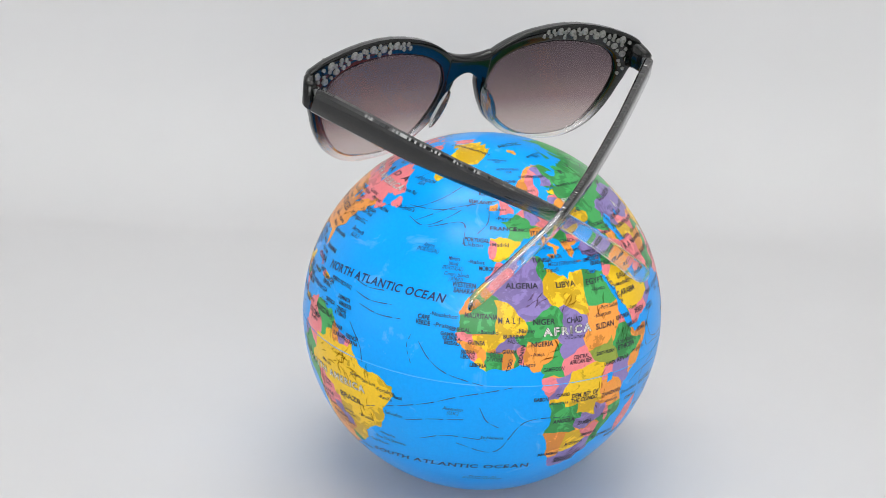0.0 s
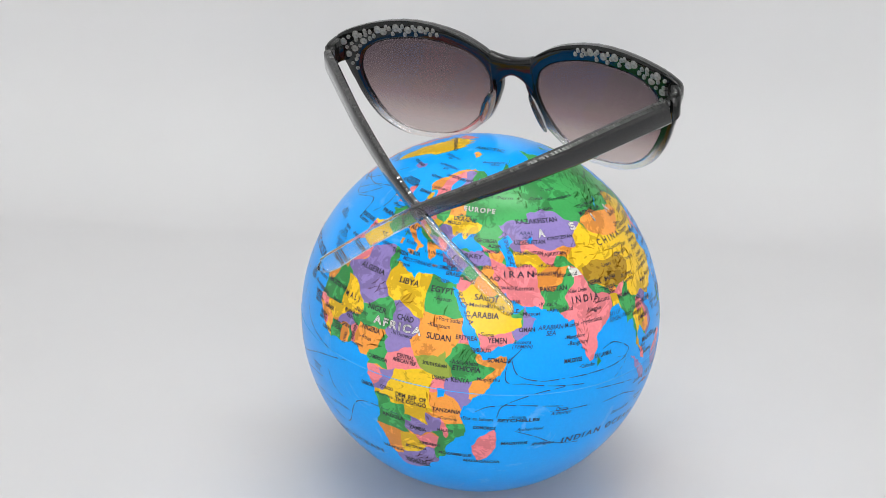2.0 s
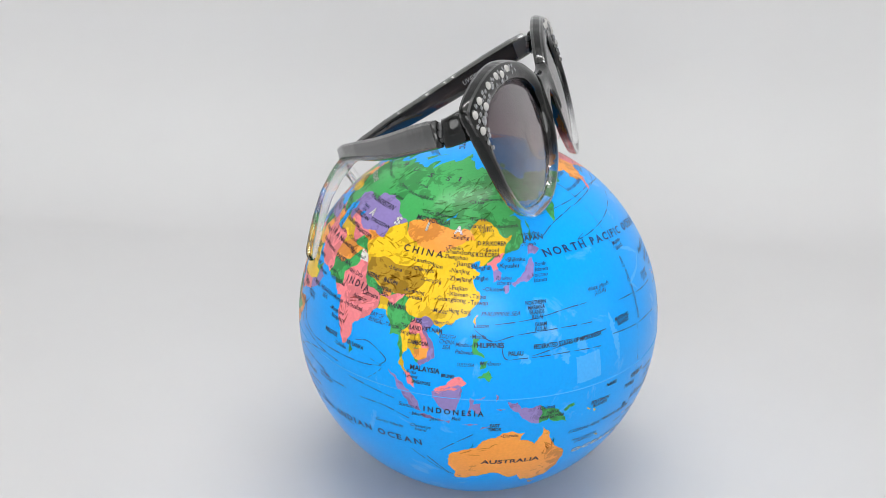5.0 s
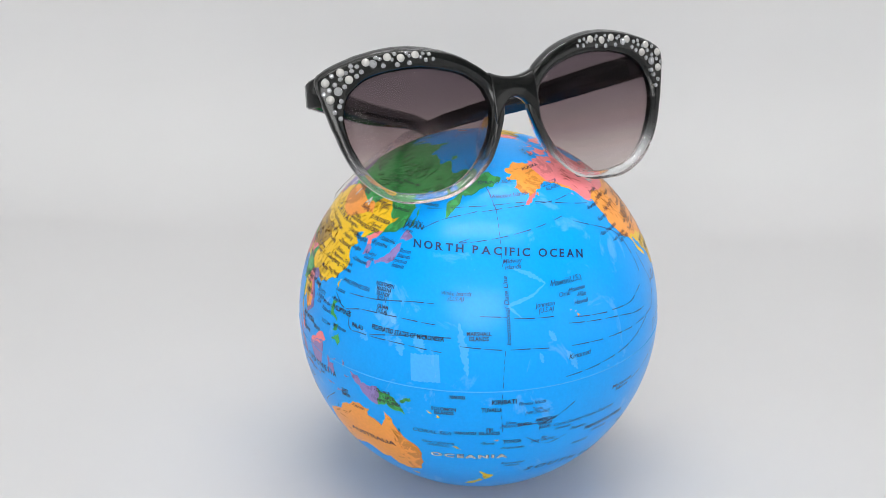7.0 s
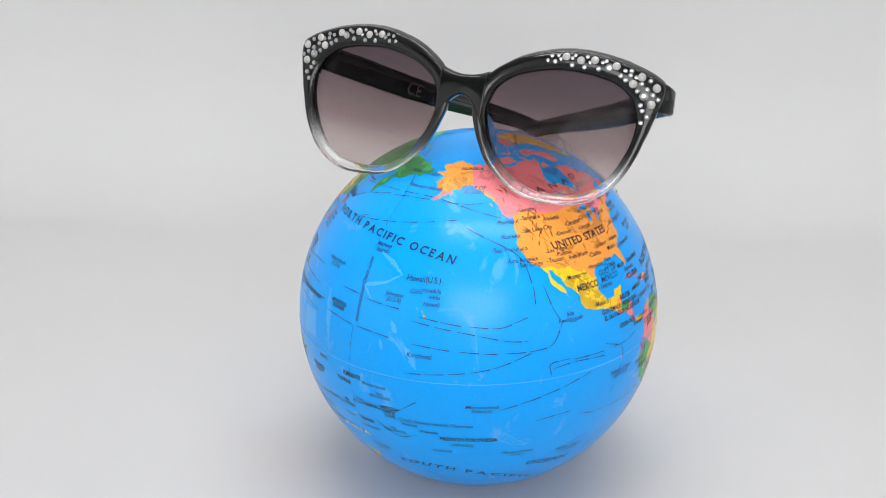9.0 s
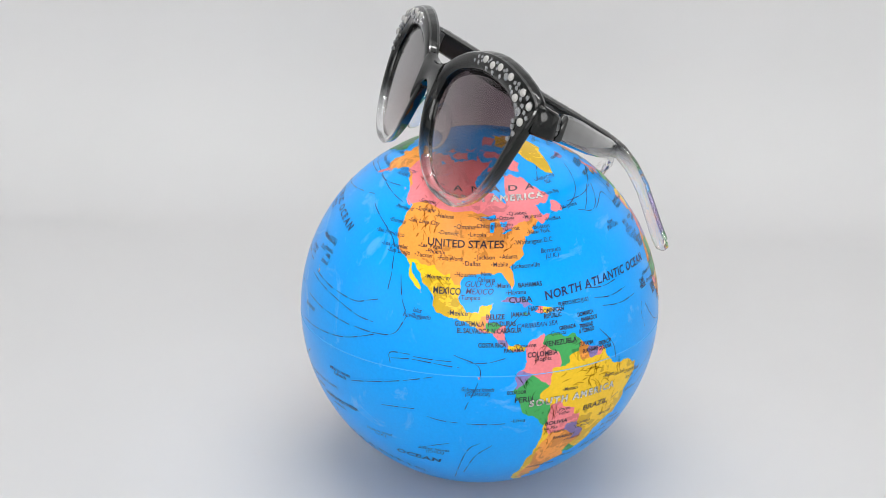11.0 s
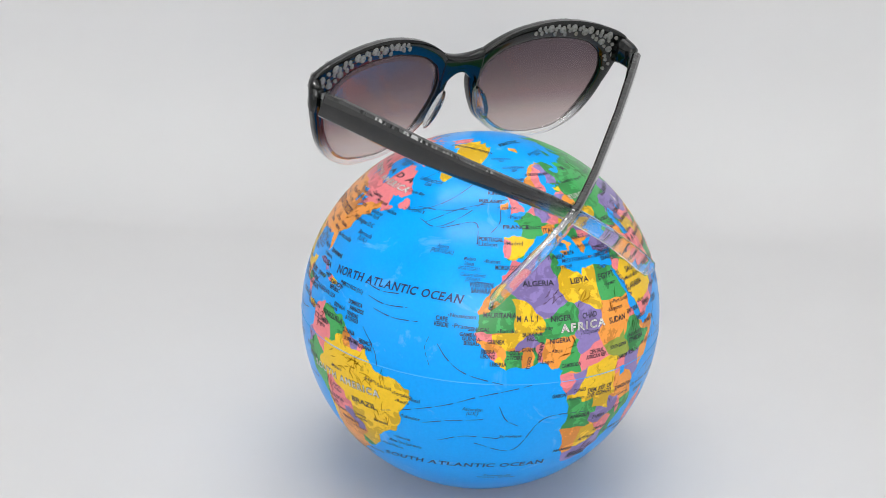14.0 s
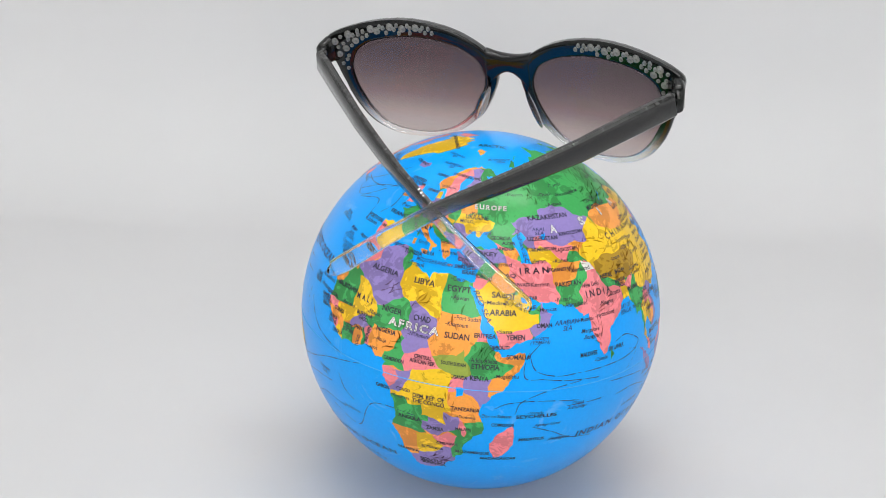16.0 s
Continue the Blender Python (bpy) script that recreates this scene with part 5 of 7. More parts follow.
def serif_text(text, gap, slant):
    """Flat serif capitals set one by one, as the ocean names are printed."""
    letters = sorted(set(text) - {" "})
    shapes = dict(zip(letters, flat_texts([(c, 0.02, 0.0) for c in letters])))
    pts, faces, pen = [], [], 0.0
    for c in text:
        if c == " ":
            pen += 0.22 + gap
            continue
        glyph, tris = shapes[c]
        x0, x1 = min(p[0] for p in glyph), max(p[0] for p in glyph)
        y0, y1 = min(p[1] for p in glyph), max(p[1] for p in glyph)
        k = len(pts)
        pts += [(x - x0 + pen, y) for x, y in glyph]
        faces += [tuple(i + k for i in f) for f in tris]
        wide = x1 - x0
        quads = []
        for u, v in FEET.get(c, ()):
            mid, y = pen + 0.05 + u * (wide - 0.10), y0 + v * (y1 - y0 - 0.045)
            quads.append((mid - 0.125, y, mid + 0.125, y + 0.045))
        for u, v in TICKS.get(c, ()):
            x, y = pen + u * (wide - 0.05), y0 + v * (y1 - y0 - 0.2)
            quads.append((x, y, x + 0.05, y + 0.2))
        for a, b, e, f in quads:
            k = len(pts)
            pts += [(a, b), (e, b), (e, f), (a, f)]
            faces.append((k, k + 1, k + 2, k + 3))
        pen += wide + gap
    return [(x + slant * y, y) for x, y in pts], faces


STYLES = {"b": ("country_name", 0.026, 0.0, BLACK_INK), "c": ("town_name", 0.008, 0.0, BLACK_INK), "i": ("sea_name", 0.004, 0.28, NAVY_INK),
          "o": ("ocean_name", 0.022, 0.28, NAVY_INK), "w": ("continent_name", -0.008, 0.0, WHITE_INK)}


def print_names(parent):
    jobs = []
    for style, text, _, _, size, *_ in SAID:
        _, fat, slant, _ = STYLES[style]
        jobs.append((text, fat * min(1.0, 2.0 / size) if style == "b" else fat, slant))
        if style == "w":
            jobs.append((text, 0.04, slant))
    flats = iter(flat_texts(jobs))
    for style, text, lon, lat, size, width, turn, lean, bow in SAID:
        name, fat, slant, ink = STYLES[style]
        layers = [(next(flats), 1.0020, ink)]
        if style == "o":
            wide = "PACIFIC" in text or "INDIAN" in text
            layers = [(serif_text(text, 0.26 if wide else 0.12, 0.0 if wide else 0.2), 1.0020, ink)]
        if style == "w":
            layers.append((next(flats), 1.0013, BLACK_INK))
        xs, ys = [p[0] for p in layers[0][0][0]], [p[1] for p in layers[0][0][0]]
        size = size * 0.88 if style in "ow" else size
        mx, my, sx = (min(xs) + max(xs)) / 2, (min(ys) + max(ys)) / 2, width / (max(xs) - min(xs))
        main = None
        for (pts, faces), h, material in layers:
            flat = [((x - mx) * sx, (y - my) * size) for x, y in pts]
            verts = [curved(lon, lat, turn, x - y * lean, y + lean * x + bow * x * x, h) for x, y in flat]
            faces = list(faces)
            if style == "c":
                k = len(verts)
                verts += [curved(lon, lat, turn, -width / 2 - 0.45 + 0.2 * math.cos(a), -0.1 + 0.2 * math.sin(a), h) for a in [i * math.pi / 3 for i in range(6)]]
                faces.append(tuple(range(k, k + 6)))
            me = bpy.data.meshes.new(name)
            me.from_pydata(verts, [], faces)
            me.materials.append(material)
            ob = part(name if main is None else "letter_outline", me, main or parent)
            main = main or ob


def print_currents(parent):
    for pts in CURRENTS:
        p = [Vector(q) for q in pts]
        p = [2 * p[0] - p[1]] + p + [2 * p[-1] - p[-2]]
        line = []
        for i in range(1, len(p) - 2):
            for k in range(20):
                t = k / 20
                line.append(0.5 * (2 * p[i] + (p[i + 1] - p[i - 1]) * t + (2 * p[i - 1] - 5 * p[i] + 4 * p[i + 1] - p[i + 2]) * t * t + (3 * p[i] - p[i - 1] - 3 * p[i + 1] + p[i + 2]) * t ** 3))
        line.append(p[-2])
        # dashes about five degrees long, each swelling towards its head
        upright = abs(p[1].x - p[-2].x) < 1.5
        verts, faces, run = [], [], 0.0
        for i, q in enumerate(line):
            d = line[min(i + 1, len(line) - 1)] - line[max(i - 1, 0)]
            d = Vector((d.x * math.cos(radians(q.y)), d.y))
            run += d.length / 2
            d.normalize()
            at = (run % 2.4) / 1.8 if upright else (run % 6.6) / 6.2
            w = 0.0 if at > 1 else 0.06 + (0.02 if upright else 0.10) * at
            for s in (-1, 1):
                verts.append(on_ball(q.x - s * d.y * w / math.cos(radians(q.y)), q.y + s * d.x * w, 1.0006))
            if i and w > 0 and last > 0 and w >= last:
                faces.append((2 * i - 2, 2 * i - 1, 2 * i + 1, 2 * i))
            last = w
        me = bpy.data.meshes.new("current_line")
        me.from_pydata(verts, [], faces)
        me.materials.append(NAVY_INK)
        part("current_line", me, parent)


def print_hills(parent):
    """Short curved strokes of hill shading and rivers, strewn over the ranges."""
    rnd = random.Random(5)
    verts, faces = [], []

    def strokes(lon, lat, dlon, dlat, count, heading, length=3.2):
        for _ in range(count):
            x, y = lon + rnd.uniform(-dlon, dlon), lat + rnd.uniform(-dlat, dlat)
            a = radians(heading + rnd.uniform(-28, 28))
            bend, size = rnd.uniform(-0.5, 0.5), length * rnd.uniform(0.6, 1.6)
            wide = rnd.uniform(0.09, 0.28)
            base, n = len(verts), 7
            for i in range(n):
                t = i / (n - 1)
                w = wide * math.sin(math.pi * min(max(t, 0.06), 0.94))
                c, s = math.cos(a), math.sin(a)
                for k in (-1, 1):
                    verts.append(on_ball(x - k * s * w / math.cos(radians(y)), y + k * c * w, 1.0011))
                x, y = x + c * size / n / math.cos(radians(y)), y + s * size / n
                a += bend / n * 2 + rnd.uniform(-0.2, 0.2)
            faces.extend((base + 2 * i, base + 2 * i + 1, base + 2 * i + 3, base + 2 * i + 2) for i in range(n - 1))

    strokes(104, 30, 9, 7, 46, 70)
    strokes(92, 31, 9, 3, 20, 0)
    strokes(85, 40, 8, 3, 12, 10)
    strokes(118, 45, 6, 4, 14, 60)
    strokes(125, 60, 25, 7, 40, 45, 4)
    strokes(100, 54, 12, 3, 16, 20)
    strokes(60, 60, 2, 6, 9, 85)
    strokes(70, 36, 5, 3, 9, 40)
    strokes(50, 33, 3, 3, 8, 130)
    strokes(79, 24, 3, 3, 8, 20)
    strokes(76, 13, 1.2, 5, 8, 100)
    strokes(-113, 43, 5, 6, 26, 100)
    strokes(-104, 24, 3, 4, 10, 115)
    strokes(-81, 38, 3, 3, 8, 45)
    strokes(-122, 56, 6, 6, 14, 120)
    strokes(-50, -8, 7, 4, 16, 100, 5)
    strokes(-60, -4, 8, 3, 14, 10, 4)
    strokes(-46, -17, 3, 4, 9, 80)
    strokes(-68, -22, 1.8, 9, 18, 90)
    strokes(-76, -8, 2, 6, 10, 115)
    strokes(-74, 5, 1.6, 3, 8, 60)
    strokes(5, 24, 3, 2, 9, 40)
    strokes(18, 24, 3, 3, 7, 60)
    strokes(39, 9, 2.5, 3, 8, 60)
    strokes(26, -29, 4, 2, 9, 45)
    strokes(30, -6, 1.5, 6, 9, 85)
    strokes(14, 13, 2, 3, 5, 100)
    strokes(30, 18, 2, 4, 6, 90)
    strokes(10, 9, 2.5, 1.5, 5, 20)
    strokes(122, -20, 5, 2, 7, 30)
    strokes(146, -22, 2, 5, 9, 110)
    strokes(102, 15.5, 2, 3, 5, 90)
    strokes(45, 24, 3, 3, 5, 120)
    me = bpy.data.meshes.new("hill_shading")
    me.from_pydata(verts, [], faces)
    me.materials.append(HILL_INK)
    tagged(part("hill_shading", me, parent, "dark printed hill and river strokes"), kind="stuff")


say("b", "ALGERIA", 2.4, 29.3, 2.2, 9.5)
say("b", "LIBYA", 17.7, 29.1, 2.4, 6.3)
say("b", "EGYPT", 29.5, 28.8, 2.4, 6.7)
say("b", "TUNISIA", 10.3, 36.6, 1.8, 5.9)
say("b", "MALTA", 16.1, 37.4, 1.6, 3.5)
say("i", "MEDITERRANEAN SEA", 20.7, 35.2, 1.7, 13.7)
say("b", "MAURITANIA", -10.1, 20.3, 2, 9.4)
say("b", "MALI", -1.7, 19.4, 2.4, 6.1)
say("b", "NIGER", 9.2, 18.9, 2.3, 6.6)
say("b", "CHAD", 19.4, 18.7, 2.3, 5.2)
say("b", "SUDAN", 30.6, 15.5, 2.5, 7.1)
say("w", "AFRICA", 17.0, 15.9, 3.6, 15.7)
say("b", "NIGERIA", 8.6, 12.6, 2, 6.6)
say("b", "CAMEROON", 12.4, 4.9, 1.7, 6.5)
say("b", "CENTRAL\nAFRICAN REP.", 21.3, 7.0, 1.7, 7.7)
say("b", "SOUTH SUDAN", 30.4, 7.4, 1.5, 7.1)
say("b", "ETHIOPIA", 39.7, 7.4, 2.1, 8.0)
say("c", "Addis Ababa", 39.1, 9.2, 1.8, 7.5)
say("b", "ERITREA", 38.9, 16.4, 1.8, 6.2)
say("b", "DJIBOUTI", 43.3, 13.1, 1.6, 5.6)
say("b", "SOMALIA", 49.0, 10.6, 1.8, 6.9)
say("c", "Mogadishu", 46.2, 4.6, 1.6, 6.5)
say("b", "KENYA", 38.2, 3.8, 2.1, 5.3)
say("b", "UGANDA", 32.4, 3.6, 1.7, 4.7)
say("b", "DEM. REP. OF\nTHE CONGO", 23.9, -5.4, 2, 9.7)
say("b", "GABON", 9.3, -4.5, 1.7, 4.5)
say("b", "CONGO", 16.1, -3.6, 1.6, 4.3)
say("b", "ANGOLA", 18.1, -12.9, 2, 7.2)
say("b", "ZAMBIA", 26.2, -15.1, 2, 5.3)
say("b", "TANZANIA", 34.9, -6.6, 1.8, 8.5)
say("c", "Dodoma", 35.7, -9.3, 1.5, 4.8)
say("b", "ZIMBABWE", 29.9, -20.7, 1.6, 6.6)
say("b", "BOTSWANA", 25.2, -23.6, 1.7, 6.6)
say("b", "NAMIBIA", 16.6, -26.9, 1.8, 6.8)
say("b", "MOZAMBIQUE", 38.1, -23.6, 1.7, 9.8)
say("b", "MADAGASCAR", 46.9, -26.0, 1.7, 10.8)
say("b", "SOUTH\nAFRICA", 24.1, -31.0, 1.7, 7.1)
say("b", "MALAWI", 34.8, -13.9, 1.6, 4.6)
say("b", "SAUDI", 43.8, 28.2, 2.4, 6.6)
say("b", "ARABIA", 43.9, 23.2, 2.4, 7.7)
say("i", "RED SEA", 37.4, 24.8, 2.2, 9.8, -62)
say("b", "YEMEN", 47.9, 16.3, 2.2, 5.5)
say("b", "SEYCHELLES", 56.3, -8.5, 1.6, 12.6)
say("b", "COMOROS", 46.3, -11.4, 1.6, 6.6)
say("b", "MAURITIUS", 56.2, -17.4, 1.6, 7.9)
say("c", "Dar es Salaam", 44.2, -8.3, 1.6, 8.6)
say("c", "Khartoum", 30.5, 18.8, 1.8, 5.9)
say("c", "Port Sudan", 33.6, 20.8, 1.8, 6.9)
say("c", "Cairo", 28.9, 31.7, 2, 3.4)
say("c", "Aswan", 30.4, 26.4, 1.8, 4.4)
say("c", "Tripoli", 13.3, 33.4, 1.8, 4.4)
say("c", "Algiers", 2.9, 37.6, 1.6, 4.7)
say("c", "N'Djamena", 19.5, 13.7, 1.6, 6.2)
say("c", "Niamey", 3.9, 16.3, 1.7, 4.7)
say("c", "Bamako", -7.3, 15.9, 1.7, 5.0)
say("b", "BURKINA\nFASO", -0.1, 14.2, 1.6, 6.0)
say("b", "GHANA", -1.2, 10.5, 1.7, 4.1)
say("b", "CÔTE\nD'IVOIRE", -5.3, 9.1, 1.7, 4.6)
say("b", "GUINEA", -10.9, 12.7, 1.7, 4.9)
say("b", "SIERRA\nLEONE", -13.1, 9.1, 1.6, 4.1)
say("b", "LIBERIA", -9.9, 6.2, 1.6, 4.9)
say("c", "Abuja", 7.5, 9.5, 1.6, 3.5)
say("c", "Lagos", 4.8, 6.5, 1.6, 3.6)
say("c", "Kinshasa", 15.5, -6.2, 1.5, 5.4)
say("b", "CYPRUS", 30.4, 37.4, 1.6, 5.2)
say("b", "LEBANON", 32.3, 36.1, 1.5, 5.2)
say("b", "ISRAEL", 32.0, 33.8, 1.6, 4.2)
say("b", "JORDAN", 37.2, 33.0, 1.8, 5.2)
say("b", "ITALY", 10.9, 44.9, 2, 4.5)
say("c", "Rome", 11.4, 42.9, 1.8, 3.6)
say("b", "GREECE", 22.5, 41.8, 1.6, 5.0)
say("b", "UKRAINE", 31.8, 50.8, 2, 6.7)
say("b", "GEORGIA", 42.5, 44.8, 1.6, 5.9)
say("i", "BLACK SEA", 33.8, 46.0, 1.6, 6.5)
say("b", "FINLAND", 24.4, 65.0, 1.6, 4.9)
say("i", "NORWEGIAN\nSEA", 3.0, 68.4, 1.6, 7.1)
say("b", "ARCTIC", 31.9, 83.3, 2.6, 9.0)
say("b", "GREENLAND", -45.9, 78.1, 1.5, 14.2)
say("b", "ICELAND", -23.1, 65.0, 1.4, 6.1)
say("w", "EUROPE", 37.6, 54.6, 2.6, 9.1)
say("c", "Rabat", -12.8, 35.6, 1.6, 4.1)
say("b", "KAZAKHSTAN", 65.4, 51.4, 2.3, 13.0)
say("w", "A", 65.8, 47.4, 4, 2.2)
say("w", "S", 82.2, 48.3, 4, 2.1)
say("w", "I", 97.3, 49.1, 4, 0.6)
say("w", "A", 111.7, 49.6, 4, 2.5)
say("b", "MONGOLIA", 98.8, 51.4, 2.4, 10.7)
say("b", "C H I N A", 99.2, 41.4, 2.9, 12.3)
say("b", "UZBEKISTAN", 60.0, 44.7, 1.8, 9.4)
say("b", "TURKMENISTAN", 58.4, 41.4, 1.6, 9.2)
say("b", "KYRGYZSTAN", 73.8, 45.5, 1.5, 8.5)
say("b", "I R A N", 54.6, 35.2, 2.6, 8.7)
say("b", "PAKISTAN", 66.5, 30.7, 2.1, 8.4)
say("b", "AFGHANISTAN", 64.0, 35.1, 1.5, 8.1)
say("b", "I N D I A", 77.9, 26.8, 2.9, 9.6)
say("b", "NEPAL", 83.1, 30.7, 2, 5.1)
say("b", "BHUTAN", 90.6, 30.7, 1.7, 4.7)
say("b", "BANGLA-\nDESH", 89.4, 27.4, 1.7, 5.4)
say("b", "MYANMAR", 95.2, 24.4, 2, 6.3)
say("b", "LAOS", 102.5, 21.6, 1.8, 3.4)
say("b", "THAILAND", 101.0, 19.5, 1.8, 6.3)
say("b", "VIET.NAM", 107.7, 19.7, 1.8, 6.1)
say("b", "CAMBODIA", 104.0, 15.4, 1.7, 6.4)
say("b", "MALAYSIA", 106.7, 8.0, 2.2, 8.8)
say("b", "I N D O N E S I A", 115.5, -4.6, 2.6, 17.5)
say("b", "SRI LANKA", 82.7, 9.3, 1.8, 6.6)
say("b", "MALDIVES", 71.7, 9.5, 1.8, 6.0)
say("i", "BAY OF\nBENGAL", 88.9, 19.5, 1.9, 5.2)
say("i", "SOUTH\nCHINA\nSEA", 112.7, 16.9, 1.8, 4.9)
say("o", "INDIAN OCEAN", 88.9, -18.0, 3.7, 32.0, lean=0.015, bow=-0.00125)
say("i", "Sumatra", 101.9, -4.5, 2, 5.9)
say("i", "Cocos Islands", 95.2, -12.8, 1.7, 9.1)
say("i", "Christmas\nIsland", 105.6, -12.0, 1.6, 6.3)
say("i", "Chagos\nArchipelago", 69.3, -6.4, 1.7, 6.7)
say("i", "ARABIAN\nSEA", 64.4, 19.0, 2, 8.0)
say("b", "OMAN", 56.8, 19.5, 1.8, 4.7)
say("c", "New Delhi", 75.3, 29.4, 1.9, 6.4)
say("c", "Mumbai", 71.6, 19.9, 1.9, 4.5)
say("c", "Hyderabad", 79.2, 20.0, 1.9, 6.9)
say("c", "Nagpur", 80.9, 23.1, 1.9, 5.1)
say("c", "Calcutta", 84.5, 25.3, 1.9, 5.9)
say("c", "Mangalore", 72.7, 16.3, 1.7, 6.2)
say("c", "Bangalore", 73.7, 14.4, 1.7, 6.2)
say("c", "Colombo", 76.9, 7.2, 1.7, 4.7)
say("c", "Karachi", 64.3, 26.5, 1.7, 4.9)
say("c", "Ahmadabad", 68.3, 24.7, 1.9, 7.6)
say("c", "Kabul", 65.6, 37.6, 1.7, 4.1)
say("c", "Tehran", 55.8, 37.9, 1.9, 5.8)
say("c", "Islamabad", 72.5, 34.4, 1.8, 6.7)
say("c", "Astana", 72.2, 55.4, 1.8, 5.1)
say("c", "Omsk", 69.8, 59.2, 1.8, 4.1)
say("c", "Tomsk", 80.9, 62.0, 1.8, 4.5)
say("c", "Novosibirsk", 85.5, 58.3, 1.8, 9.1)
say("c", "Ulan Bator", 98.8, 53.7, 1.8, 7.6)
say("c", "Lhasa", 91.2, 34.7, 1.7, 4.0)
say("c", "Lanzhou", 100.7, 38.7, 1.7, 6.0)
say("c", "Chengdu", 101.5, 36.1, 1.7, 6.3)
say("c", "Kunming", 100.3, 29.5, 1.7, 5.7)
say("c", "Yunnan", 99.8, 28.0, 1.7, 5.9)
say("c", "Bangkok", 100.5, 17.6, 1.7, 5.5)
say("c", "Yangon", 94.9, 18.6, 1.6, 4.5)
say("c", "Kerman", 56.2, 31.2, 1.8, 5.5)
say("c", "Victoria", 56.1, -7.3, 1.4, 4.2)
say("i", "Agalega Island", 60.3, -12.0, 1.5, 8.2)
say("i", "Rodrigues", 65.3, -18.1, 1.5, 5.3)
say("b", "QATAR", 52.5, 27.3, 1.5, 4.3)
say("b", "KUWAIT", 49.5, 31.2, 1.4, 5.1)
say("c", "Baghdad", 42.7, 36.8, 1.6, 6.2)
say("i", "CASPIAN SEA", 50.7, 43.0, 1.8, 9.8, -78)
say("b", "JAPAN", 143.6, 46.8, 2.2, 6.5)
say("b", "PHILIPPINES", 125.2, 16.6, 2, 8.6)
say("b", "AUSTRALIA", 134.1, -24.6, 2.7, 17.8)
say("b", "PALAU", 133.1, 14.1, 1.9, 4.3)
say("b", "FEDERATED STATES OF MICRONESIA", 150.4, 15.6, 1.9, 22.7)
say("b", "NORTHERN\nMARIANA\nISLANDS\n(U.S.A)", 140.3, 26.0, 1.6, 6.2)
say("b", "GUAM\n(U.S.A)", 141.2, 21.1, 1.6, 3.7)
say("i", "PHILIPPINE SEA", 128.7, 25.5, 1.8, 11.1)
say("b", "D.P.R.KOREA", 126.3, 45.9, 1.8, 8.2)
say("b", "R.O.KOREA", 124.5, 42.4, 1.8, 6.9)
say("c", "Shanghai", 121.8, 38.5, 1.8, 5.4)
say("c", "Jiangsu", 116.7, 39.3, 2, 5.9)
say("c", "Nanjing", 114.8, 37.1, 1.8, 5.2)
say("c", "Zhejiang", 115.1, 34.8, 1.9, 6.4)
say("c", "Ningbo", 122.0, 35.4, 1.8, 4.4)
say("c", "Fujian", 115.1, 32.2, 1.9, 4.4)
say("c", "Guangdong", 112.8, 28.8, 1.9, 8.2)
say("c", "Xiamen", 115.0, 30.6, 1.7, 5.4)
say("c", "Hong Kong", 115.8, 25.7, 2, 6.2)
say("c", "Macau", 109.7, 25.4, 1.8, 4.0)
say("c", "Taipei", 121.7, 30.2, 1.8, 3.9)
say("c", "Taiwan", 121.8, 28.6, 2, 4.9)
say("c", "Okinawa", 127.0, 32.5, 1.8, 5.7)
say("i", "Bonin\nIslands", 144.3, 38.3, 1.8, 4.3)
say("i", "Volcano\nIslands", 143.2, 35.2, 1.8, 4.8)
say("i", "Wake Islands\n(U.S.A)", 165.2, 27.8, 1.8, 8.6)
say("b", "MARSHALL\nISLANDS", 172.5, 16.8, 1.7, 7.0)
say("b", "PAPUA\nNEW GUINEA", 145.0, -6.5, 1.7, 7.9)
say("c", "Guinea", 143.2, -3.7, 1.8, 4.8)
say("b", "EAST\nTIMOR", 127.7, -9.5, 1.7, 4.0)
say("b", "SOLOMON\nISLANDS", 162.2, -6.8, 1.6, 7.3)
say("i", "CORAL SEA", 158.1, -15.2, 1.9, 11.7)
say("b", "BRUNEI", 113.5, 6.9, 1.5, 3.7)
say("b", "SINGAPORE", 105.8, 3.7, 1.5, 5.7)
say("c", "Kuala\nLumpur", 102.8, 5.7, 1.6, 3.9)
say("c", "Beijing", 113.4, 47.1, 1.8, 4.5)
say("c", "Harbin", 120.7, 53.5, 1.8, 4.5)
say("c", "Changchun", 120.8, 51.1, 1.8, 7.0)
say("c", "Jilin", 124.6, 49.9, 1.8, 3.2)
say("c", "Xian", 106.0, 37.9, 1.8, 3.3)
say("c", "Shandong", 113.8, 42.6, 1.9, 8.2)
say("c", "Zhengzhou", 112.4, 41.0, 1.7, 6.7)
say("c", "Tianjin", 111.6, 43.8, 1.7, 4.3)
say("c", "Vladivostok", 133.6, 51.3, 1.6, 6.6)
say("c", "Hokkaido", 146.2, 55.0, 1.7, 6.6)
say("c", "Honshu", 143.2, 48.4, 1.8, 5.4)
say("c", "Tokyo", 141.8, 45.1, 1.6, 3.7)
say("c", "Shikoku", 135.3, 41.0, 1.9, 5.1)
say("c", "Kyushu", 132.5, 39.0, 1.9, 5.3)
say("c", "Manila", 122.2, 19.0, 1.8, 3.9)
say("i", "Luzon", 122.7, 22.2, 1.9, 4.2)
say("i", "Mindoro", 117.8, 16.5, 1.7, 4.9)
say("i", "Palawan", 117.9, 14.4, 1.8, 5.2)
say("i", "Mindanao", 125.6, 11.4, 1.8, 5.9)
say("i", "SULU SEA", 118.5, 10.7, 1.5, 4.9)
say("c", "Darwin", 132.7, -12.9, 1.7, 4.4)
say("i", "Hainan Dao", 110.9, 22.2, 1.6, 5.5)
say("i", "Ryukyu\nIslands", 130.1, 35.0, 1.7, 4.5)
